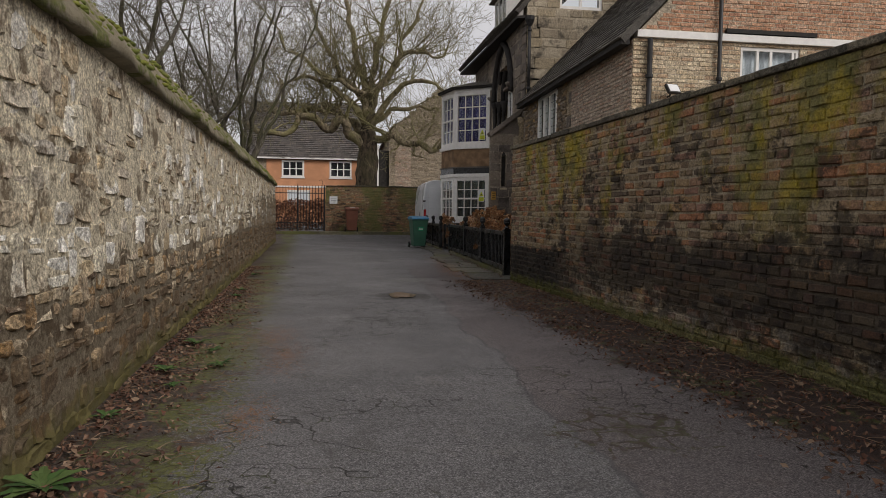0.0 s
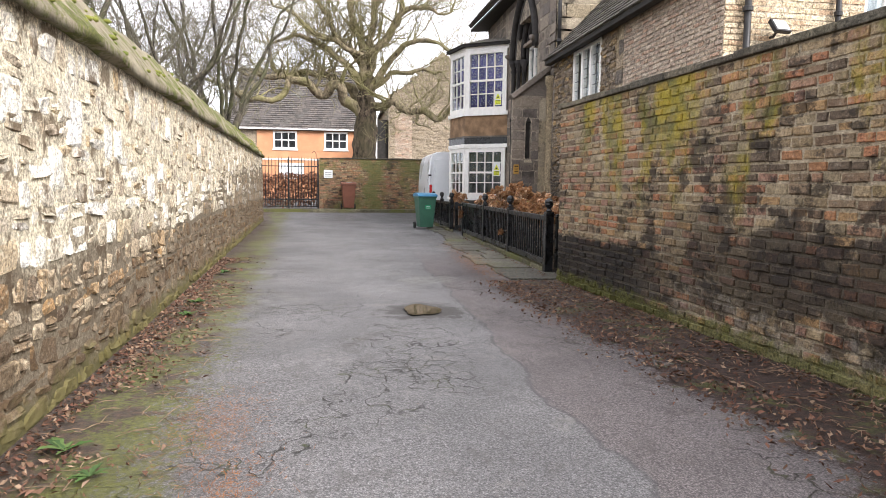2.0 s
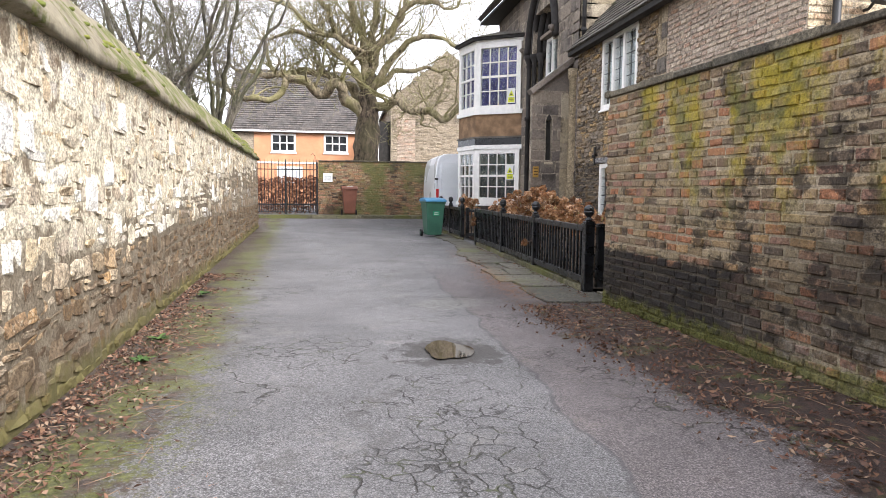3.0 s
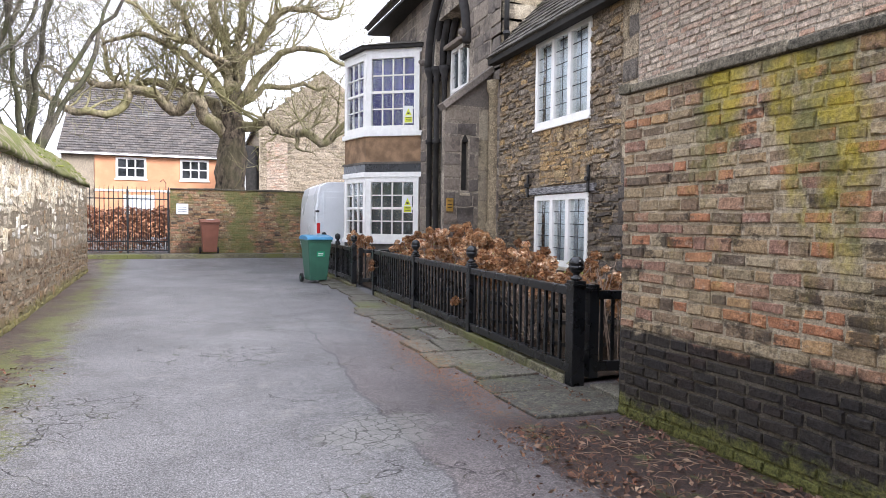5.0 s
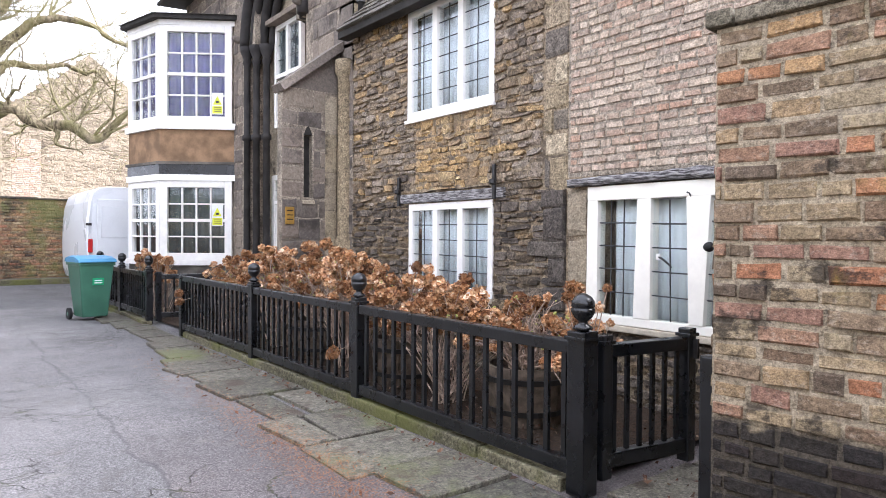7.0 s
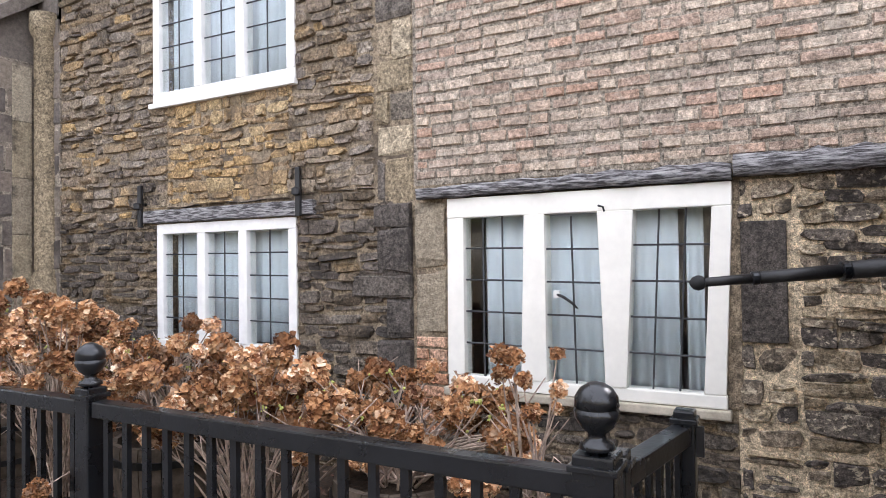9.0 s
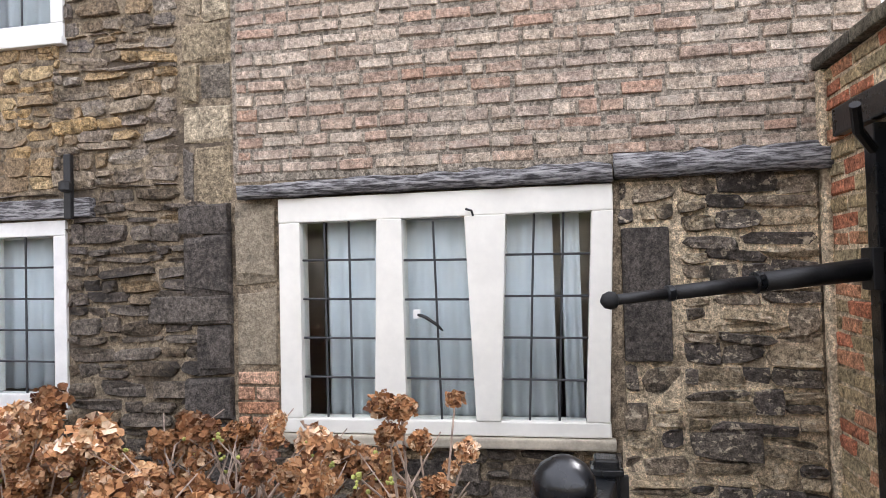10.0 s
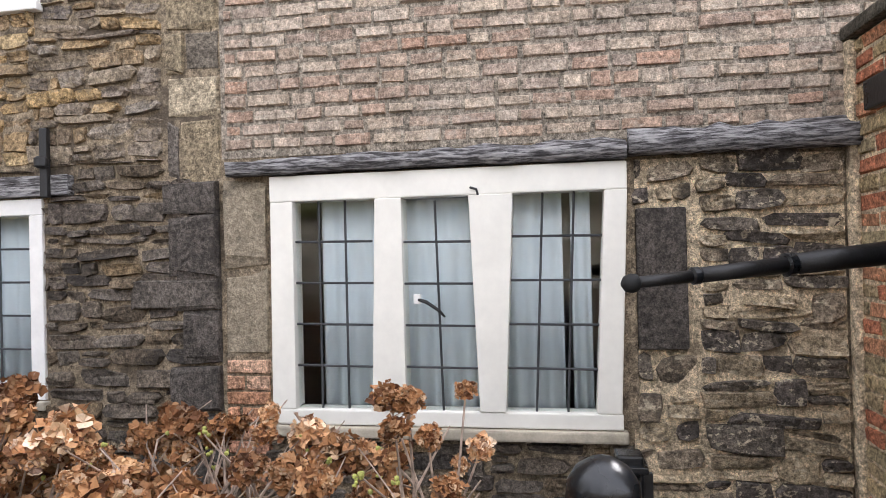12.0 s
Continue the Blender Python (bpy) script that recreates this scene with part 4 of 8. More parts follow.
# ---- the low house: rubble below, brick above the big window ----
HX, Y0, Y1, EAVE = 5.5, 10.5, 17.6, 4.28
M_HOUSE = plane_frame((HX, Y0, 0), (0, 1))   # u = y - Y0; n = -x, out to the lane
BIG = (11.70, 13.40, 0.69, 1.90)
LOW = (14.68, 16.22, 0.78, 1.84)
UP = (14.68, 16.26, 2.88, 4.22)


def uv(w):
    return (w[0] - Y0, w[1] - Y0, w[2], w[3])


def house():
    holes = [uv(BIG), uv(LOW), uv(UP)]
    bm = cut_wall(0, Y1 - Y0, -0.1, EAVE, 0.34, holes)
    bmesh.ops.transform(bm, matrix=M_HOUSE, verts=bm.verts)
    wall = structure("wall_house_front", bm, M_RUBBLE_MORTAR, "house front of dark rubble stone with a brick upper part", "wall")
    rng = random.Random(41)
    seam = 13.66 - Y0
    # brick above the timber
    back = bmesh.new()
    slanted(back, [(HX - 0.004, Y0, 2.0), (HX - 0.004, 13.66, 2.0), (HX - 0.004, 13.66, EAVE), (HX - 0.004, Y0, EAVE)], 0.003, (1, 0, 0))
    part("mortar_bed", back, M_BED, wall)
    bricks = courses(0, seam - 0.02, 2.03, EAVE, [], rng, (0.066, 0.08), (0.1, 0.235), 0.015, True)
    bricks = [(u, v + 0.01 * noise.noise(Vector((u * 0.8, v * 1.4, 1.0))), w * rng.uniform(0.96, 1.03), h * rng.uniform(0.85, 1.08)) for u, v, w, h in bricks]
    lay(wall, M_HOUSE, bricks, BRICKS, BRICK_MESHES, "brick", M_HOUSE_BRICK, (0.009, 0.020), 0.05, lambda u, v: v < 3.2, 300, rng, 0.028)
    # quoins at the seam and big blocks
    quoins = courses(seam, seam + 0.3, 1.9, EAVE, [], rng, (0.16, 0.36), (0.2, 0.3), 0.014)
    lay(wall, M_HOUSE, quoins, BRICKS, BRICK_MESHES, "quoin", M_QUOIN, (0.004, 0.02), 0.06, lambda u, v: True, 60, rng, 0.02)
    dark = []
    for _, v, _, h in courses(seam, seam + 0.3, 0.2, 1.9, [], rng, (0.15, 0.36), (0.3, 0.31), 0.014):
        w = rng.choice((0.2, 0.28, 0.36, 0.46)) + rng.uniform(-0.03, 0.03)
        dark.append((seam + 0.02 + w / 2, v, w, h))
    lay(wall, M_HOUSE, dark, BRICKS, BRICK_MESHES, "quoin", M_QUOIN_DARK, (0.040, 0.050), 0.06, lambda u, v: True, 40, rng, 0.02)
    # rubble
    yellow = (14.75 - Y0, 16.1 - Y0, 2.0, 2.86)
    rub = rubble(seam + 0.16, Y1 - Y0, 0.0, 1.9, holes + [(14.5 - Y0, 16.45 - Y0, 1.84, 1.98)], rng, (0.04, 0.115), (0.07, 0.34), 0.011, 0.02, 0.35)
    rub += rubble(seam + 0.32, Y1 - Y0, 1.9, EAVE, holes + [yellow, (14.5 - Y0, 16.45 - Y0, 1.84, 1.98)], rng, (0.04, 0.115), (0.07, 0.34), 0.011, 0.02, 0.35)
    rub = [p for p in rub if not (p[0] + p[2] / 2 < seam + 0.2 and p[1] < 1.9)]
    low = [p for p in rub if p[1] + 0.25 * noise.noise(Vector((p[0], p[1], 3.0))) < 1.95]
    # darker set of stones for the lower part of the front
    lay(wall, M_HOUSE, low, STONES, STONE_MESHES, "stone", M_RUBBLE_DARK, (0.010, 0.040), 0.07, lambda u, v: u < 5.4, 260, rng, 0.1, 1.06)
    lay(wall, M_HOUSE, [p for p in rub if p not in low], STONES, STONE_MESHES, "stone", M_RUBBLE, (0.010, 0.042), 0.07, lambda u, v: u < 5.2 and v < 3.2, 130, rng, 0.1, 1.06)
    back = bmesh.new()
    slanted(back, [(HX - 0.008, Y0 + 0.3, 0.0), (HX - 0.008, BIG[0] - 0.01, 0.0), (HX - 0.008, BIG[0] - 0.01, 1.9), (HX - 0.008, Y0 + 0.3, 1.9)], 0.006, (1, 0, 0))
    part("mortar_bed", back, M_SANDY, wall)
    side = rubble(0.3, BIG[0] - Y0 - 0.30, 0.0, 1.90, [], rng, (0.05, 0.15), (0.12, 0.38), 0.010, 0.035, 0.5)
    side += rubble(BIG[0] - Y0 - 0.30, BIG[0] - Y0 - 0.015, 0.0, 1.03, [], rng, (0.08, 0.17), (0.12, 0.28), 0.02, 0.02, 0.3)
    side += rubble(BIG[0] - Y0 - 0.30, BIG[0] - Y0 - 0.015, 1.70, 1.9, [], rng, (0.08, 0.12), (0.12, 0.28), 0.018, 0.01, 0.3)
    lay(wall, M_HOUSE, side, STONES, STONE_MESHES, "stone", M_RUBBLE_CORNER, (0.016, 0.05), 0.07, lambda u, v: True, 150, rng, 0.12, 1.12)
    under = rubble(BIG[0] - Y0 - 0.02, seam - 0.2, 0.0, 0.62, [], rng, (0.05, 0.12), (0.1, 0.34), 0.012, 0.015, 0.3)
    lay(wall, M_HOUSE, under, STONES, STONE_MESHES, "stone", M_RUBBLE_DARK, (0.010, 0.036), 0.07, lambda u, v: True, 90, rng, 0.08, 1.05)
    pat = rubble(*yellow, [], rng, (0.05, 0.12), (0.08, 0.28), 0.006, 0.02, 0.3)
    lay(wall, M_HOUSE, pat, STONES, STONE_MESHES, "stone", M_YELLOW, (0.006, 0.03), 0.08, lambda u, v: True, 140, rng, 0.06, 1.1)
    # brick and stone jamb beside the big window
    jamb = courses(BIG[1] - Y0 + 0.02, seam + 0.0, 0.35, 1.0, [], rng, (0.07, 0.085), (0.2, 0.24), 0.012)
    lay(wall, M_HOUSE, jamb, BRICKS, BRICK_MESHES, "brick", M_RED_BRICK, (0.008, 0.02), 0.05, lambda u, v: True, 20, rng)
    jamb = courses(BIG[1] - Y0 + 0.02, seam + 0.0, 1.0, 1.89, [], rng, (0.4, 0.5), (0.24, 0.26), 0.012)
    lay(wall, M_HOUSE, jamb, BRICKS, BRICK_MESHES, "quoin", M_ASHLAR_LIGHT, (0.01, 0.03), 0.06, lambda u, v: True, 20, rng)
    # a tall dark block beside the window
    bm = boxed(HX - 0.045, HX + 0.05, 11.45, 11.665, 1.05, 1.68, bevel=0.012)
    part("quoin", bm, M_QUOIN_DARK, wall, "tall dark dressed block")

    part("fillet", boxed(HX - 0.06, HX + 0.0, 10.752, 10.79, -0.05, 2.36, bevel=0.012), M_SANDY, wall, "mortar fillet in the corner")

    # south face: buff brick below the white band, red brick above
    m_south = plane_frame((12.5, Y0, 0), (-1, 0))   # u from east to west; n = -y
    SL = 12.5 - HX
    win = (12.5 - 8.68, 12.5 - 7.53, 3.55, 4.24)
    bm = cut_wall(0, SL - 0.345, -0.1, 4.30, 0.34, [win])
    bmesh.ops.transform(bm, matrix=m_south, verts=bm.verts)
    south = structure("wall_house_south", bm, M_HOUSE_MORTAR, "buff brick end wall of the house", "wall")
    bricks = courses(0, SL, 2.2, 4.30, [win], rng, (0.07, 0.078), (0.21, 0.235), 0.011, True)
    lay(south, m_south, bricks, BRICKS, BRICK_MESHES, "brick", M_BUFF_BRICK, (0.004, 0.01), 0.04, None, 0, rng)
    bm = bmesh.new()
    slanted(bm, [(5.62, Y0, 4.44), (12.5, Y0, 4.44), (12.5, Y0, 9.6), (10.6, Y0, 9.6)], 0.3, (0, 1, 0))
    gable = structure("gable_south", bm, M_HOUSE_MORTAR, "red brick gable above a white painted band", "wall")
    bricks = [p for p in courses(0, SL, 4.46, 8.6, [], rng, (0.07, 0.078), (0.21, 0.235), 0.011, True) if p[0] < SL - 0.1 - (p[1] - 4.3) * 0.98]
    lay(gable, m_south, bricks, BRICKS, BRICK_MESHES, "brick", M_RED_BRICK, (0.004, 0.01), 0.04, None, 0, rng)
    structure("trim_band", boxed(5.55, 12.5, Y0 - 0.07, Y0 + 0.1, 4.305, 4.435, bevel=0.01), M_WHITE, "white painted timber band across the end wall", "trim")
    # other sides, plain and unseen: they close the house so it stays dark inside
    structure("wall_house_east", boxed(12.2, 12.5, Y0 + 0.35, Y1, -0.1, 4.4), M_HOUSE_MORTAR, "plain back wall of the house", "wall")
    structure("floor_upper", boxed(5.86, 12.18, Y0 + 0.36, Y1 - 0.02, 2.42, 2.56), M_INSIDE, "upper floor inside the house", "floor")
    structure("wall_inside", boxed(7.4, 7.55, Y0 + 0.36, Y1 - 0.02, -0.05, 2.40), M_INSIDE, "plain plaster wall inside the house", "wall")
    structure("wall_inside_upper", boxed(7.4, 7.55, Y0 + 0.36, Y1 - 0.02, 2.58, 4.6), M_INSIDE, "plain plaster wall inside the upper room", "wall")


house()


def tiled_roof(name, label, corner, along, up, rows, length, tile, material, group_rng, lap=0.03):
    """A slope of lapped tiles: corner at the eave, along the eave, up the slope."""
    a, s = Vector(along).normalized(), Vector(up)
    slope_len = s.length
    s = s.normalized()
    n = a.cross(s)
    if n.z < 0:
        n = -n
    c = Vector(corner)
    bm = bmesh.new()
    e = c + a * length
    slanted(bm, [c, e, e + s * slope_len, c + s * slope_len], 0.12, -n)
    roof = structure(name, bm, material, label, "roof")
    vs, fs = [], []
    step = slope_len / rows
    for r in range(rows):
        u = -group_rng.uniform(0, tile)
        while u < length:
            w = tile * group_rng.uniform(0.8, 1.2)
            p, q = max(u, 0) + 0.004, min(u + w, length) - 0.004
            if q > p:
                lift = group_rng.uniform(0.02, 0.035)
                base = c + s * (step * r - 0.02 + group_rng.uniform(-0.008, 0.008))
                top = s * (step + lap)
                k = len(vs)
                vs += [base + a * p + n * lift, base + a * q + n * lift, base + a * q + top + n * 0.006, base + a * p + top + n * 0.006,
                       base + a * p + n * 0.004, base + a * q + n * 0.004]
                fs += [(k, k + 1, k + 2, k + 3), (k + 4, k + 5, k + 1, k), (k + 4, k, k + 3), (k + 1, k + 5, k + 2)]
            u += w
    me = bpy.data.meshes.new("tiling")
    me.from_pydata(vs, [], fs)
    me.materials.append(material)
    ob = new("tiling", me)
    ob.parent = roof
    tagged(ob, kind="stuff")
    return roof


ROOF_RNG = random.Random(17)
tiled_roof("roof_low", "steep stone tiled roof of the low house", (5.22, Y0 - 0.12, 4.26), (0, 1, 0), (5.2, 0, 5.4), 42, Y1 - Y0 + 0.1, 0.24, M_TILE, ROOF_RNG)
structure("fascia_low", boxed(5.24, 5.40, Y0 - 0.1, Y1, 4.15, 4.24, bevel=0.01), M_DARK_TIMBER, "dark timber eaves board", "trim")
structure("roof_back", slanted(bmesh.new(), [(10.42, Y0 - 0.1, 9.66), (13.2, Y0 - 0.1, 6.0), (13.2, Y1, 6.0), (10.42, Y1, 9.66)], 0.12, (0, 0, -1)), M_TILE, "far slope of the low roof", "roof")


# ---- windows of the low house ----
def leaded_light(parent, x, y0, y1, z0, z1, cols, rows, skew=0.0, lead_r=0.006):
    """One glazed light: a pane and its lead cames; skew moves the top along y."""
    bm = boxed(x - 0.003, x + 0.003, y0, y1, z0, z1)
    for v in bm.verts:
        v.co.y += skew * (v.co.z - z0) / (z1 - z0)
    pane = part("pane", bm, M_GLASS, parent)
    pane.visible_shadow = False
    for i in range(1, cols):
        y = y0 + (y1 - y0) * i / cols
        bm = tube(bmesh.new(), [(x - 0.008, y, z0), (x - 0.008, y + skew, z1)], lead_r, 6)
        part("came", bm, M_LEAD, parent)
    for i in range(1, rows):
        z = z0 + (z1 - z0) * i / rows
        k = skew * i / rows
        bm = tube(bmesh.new(), [(x - 0.008, y0 + k, z), (x - 0.008, y1 + k, z + 0.006)], lead_r, 6)
        part("came", bm, M_LEAD, parent)


def curtain(label, x, y0, y1, z0, z1, material, folds=14, depth=0.015, category="curtain"):
    """A hanging cloth with upright folds, on its rail behind a window."""
    bm = bmesh.new()
    n = folds * 6
    low, high = [], []
    for i in range(n + 1):
        y = y0 + (y1 - y0) * i / n
        dx = depth * math.sin(i * 2 * math.pi / 6) + 0.4 * depth * math.sin(i * 0.37)
        low.append(bm.verts.new((x + dx, y, z0)))
        high.append(bm.verts.new((x + dx * 0.7, y, z1)))
    for i in range(n):
        bm.faces.new((low[i], low[i + 1], high[i + 1], high[i]))
    ob = tagged(link_mesh("curtain", bm, material, True), label, category)
    mod = ob.modifiers.new("cloth", "SOLIDIFY")
    mod.thickness = 0.004
    rail = part("curtain_rail", tube(bmesh.new(), [(x, y0 - 0.04, z1 + 0.005), (x, y1 + 0.04, z1 + 0.005)], 0.008), M_WHITE, ob)
    return ob


def bar_y(x0, x1, y_low, y_high, z0, z1, w0, w1=None):
    """An upright bar that may lean: centre y at foot and head, widths at foot and head."""
    w1 = w1 or w0
    bm = bmesh.new()
    vs = [bm.verts.new(p) for p in ((x0, y_low - w0 / 2, z0), (x1, y_low - w0 / 2, z0), (x1, y_low + w0 / 2, z0), (x0, y_low + w0 / 2, z0),
                                    (x0, y_high - w1 / 2, z1), (x1, y_high - w1 / 2, z1), (x1, y_high + w1 / 2, z1), (x0, y_high + w1 / 2, z1))]
    for q in ((3, 2, 1, 0), (4, 5, 6, 7), (0, 1, 5, 4), (1, 2, 6, 5), (2, 3, 7, 6), (3, 0, 4, 7)):
        bm.faces.new([vs[i] for i in q])
    bmesh.ops.bevel(bm, geom=bm.edges[:], offset=0.006, segments=2, affect="EDGES", profile=0.6)
    return bm


def big_window():
    w = thing("window_big", "cream painted three-light window, leaning mullions and leaded panes", "window", "", "structure")
    xo, xi = HX - 0.055, HX + 0.06
    part("head", boxed(xo, xi, 11.70, 13.39, 1.768, 1.895, bevel=0.008), M_CREAM, w)
    part("foot_rail", boxed(xo, xi, 11.74, 13.39, 0.692, 0.765, bevel=0.008), M_CREAM, w)
    part("stile", bar_y(xo, xi, 13.335, 13.33, 0.765, 1.768, 0.12, 0.115), M_CREAM, w)
    part("stile", bar_y(xo, xi, 11.80, 11.75, 0.765, 1.768, 0.11, 0.10), M_CREAM, w)
    part("mullion", bar_y(xo - 0.006, xi, 12.81, 12.795, 0.765, 1.768, 0.165, 0.13), M_CREAM, w)
    part("mullion", bar_y(xo - 0.006, xi, 12.32, 12.31, 0.765, 1.768, 0.12, 0.205), M_CREAM, w)
    leaded_light(w, HX - 0.01, 12.885, 13.285, 0.765, 1.768, 3, 5)
    leaded_light(w, HX - 0.02, 12.375, 12.735, 0.765, 1.75, 2, 5, 0.02)
    leaded_light(w, HX - 0.01, 11.84, 12.265, 0.755, 1.768, 3, 5, -0.05)
    part("latch", tube(bmesh.new(), [(HX - 0.04, 12.66, 1.285), (HX - 0.06, 12.62, 1.275), (HX - 0.062, 12.56, 1.235), (HX - 0.05, 12.535, 1.205)], [0.008, 0.009, 0.008, 0.005], 8), M_IRON, w, "black iron casement latch")
    part("latch_plate", boxed(HX - 0.045, HX - 0.022, 12.65, 12.685, 1.265, 1.31, bevel=0.004), M_WHITE, w)
    part("stay_hook", tube(bmesh.new(), [(HX - 0.07, 12.40, 1.80), (HX - 0.085, 12.37, 1.79), (HX - 0.075, 12.365, 1.765)], 0.006, 8), M_IRON, w)
    part("jamb_fillet", boxed(HX - 0.02, HX + 0.1, 11.665, 11.75, 0.69, 1.90, bevel=0.01), M_RUBBLE_MORTAR, w, "rough mortar fillet beside the frame")
    part("sill", boxed(HX - 0.075, HX + 0.0, 11.72, 13.42, 0.635, 0.688, bevel=0.012), M_SILL, w, "cream stone sill")
    curtain("pale blue-grey vertical blind behind the leaded window", HX + 0.07, 11.99, 13.17, 0.72, 1.80, M_NET, 15, 0.012, "blind")
    curtain("narrow end of a pale vertical blind behind the window", HX + 0.085, 11.86, 11.95, 0.72, 1.80, M_NET, 2, 0.01, "blind")
    # weathered oak beam above, in two uneven lengths
    for y0, y1, z0, z1, dz in ((11.70, 13.60, 1.905, 2.0, -0.012), (10.52, 11.69, 1.915, 2.035, 0.0)):
        bm = bmesh.new()
        rng = random.Random(int(y0 * 10))
        n = 18
        rows = []
        for i in range(n + 1):
            y = y0 + (y1 - y0) * i / n
            j = lambda s: rng.uniform(-s, s)
            rows.append([bm.verts.new(p) for p in ((HX - 0.085 + j(0.008), y, z0 + j(0.008)), (HX + 0.04, y, z0), (HX + 0.04, y, z1 + dz * i / n), (HX - 0.03 + j(0.01), y, z1 + j(0.014) + dz * i / n), (HX - 0.09 + j(0.01), y, (z0 + z1) / 2 + 0.02 + j(0.01)))])
        for r, s in zip(rows, rows[1:]):
            for k in range(5):
                bm.faces.new((r[k], r[(k + 1) % 5], s[(k + 1) % 5], s[k]))
        bm.faces.new(rows[0])
        bm.faces.new(rows[-1][::-1])
        structure("lintel_beam", bm, M_LINTEL, "weathered silver-black oak beam over the window", "beam", True)


big_window()


def casement(name, label, span, rows):
    """A white three-light window set in the stone, leaded panes, net curtain behind."""
    y0, y1, z0, z1 = span
    w = thing(name, label, "window", "", "structure")
    xo, xi = HX - 0.02, HX + 0.08
    part("head", boxed(xo, xi, y0, y1, z1 - 0.085, z1, bevel=0.006), M_WHITE, w)
    part("foot_rail", boxed(xo, xi, y0, y1, z0, z0 + 0.085, bevel=0.006), M_WHITE, w)
    a, b = z0 + 0.085, z1 - 0.085
    part("stile", boxed(xo, xi, y0, y0 + 0.08, a, b, bevel=0.006), M_WHITE, w)
    part("stile", boxed(xo, xi, y1 - 0.08, y1, a, b, bevel=0.006), M_WHITE, w)
    third = (y1 - y0 - 0.16) / 3
    for k in (1, 2):
        y = y0 + 0.08 + third * k
        part("mullion", boxed(xo - 0.006, xi, y - 0.045, y + 0.045, a, b, bevel=0.006), M_WHITE, w)
    for k in range(3):
        p = y0 + 0.08 + third * k + (0.045 if k else 0)
        q = y0 + 0.08 + third * (k + 1) - (0.045 if k < 2 else 0)
        leaded_light(w, HX + 0.02, p, q, a, b, 2, rows)
    part("sill", boxed(HX - 0.055, HX + 0.0, y0 - 0.02, y1 + 0.02, z0 - 0.05, z0 - 0.004, bevel=0.01), M_SILL if z0 < 2 else M_WHITE, w)
    curtain("grey-white net curtain behind the leaded panes", HX + 0.12, y0 + 0.06, y1 - 0.1, z0 + 0.09, z1 - 0.09, M_NET, 13, 0.018)


casement("window_lower", "white painted three-light leaded window beneath a timber lintel", LOW, 5)
casement("window_upper", "tall white three-light leaded window beneath the eaves", UP, 6)
structure("lintel_lower", boxed(HX - 0.05, HX + 0.05, 14.5, 16.42, 1.85, 1.96, bevel=0.015), M_LINTEL, "thin worn timber lintel over the lower window", "beam")


def shutter_hook(y, z):
    """A wrought iron shutter pintle on the wall."""
    ob = thing("shutter_hook", "black wrought iron strap hook fixed to the stone wall", "hook", "shutter hooks beside the lower window")
    part("strap", boxed(HX - 0.075, HX - 0.045, y - 0.022, y + 0.022, z - 0.18, z + 0.18, bevel=0.006), M_IRON, ob)
    part("boss", lathe(bmesh.new(), [(0.02, -0.03), (0.034, -0.02), (0.034, 0.02), (0.02, 0.03)], 10, (HX - 0.085, y, z)), M_IRON, ob)
    part("spike", tube(bmesh.new(), [(HX - 0.05, y, z + 0.02), (HX + 0.03, y, z + 0.02)], 0.012, 8), M_IRON, ob)


shutter_hook(14.62, 2.02)
shutter_hook(16.38, 2.0)


# ---- the taller gothic house beyond ----
GX, GY0, GY1, GEAVE = 5.5, 17.62, 25.2, 6.75
M_GOTHIC = plane_frame((GX, GY0, 0), (0, 1))
ARCH = (19.1, 21.5, 4.95, 6.65)   # y from, y to, springing, apex


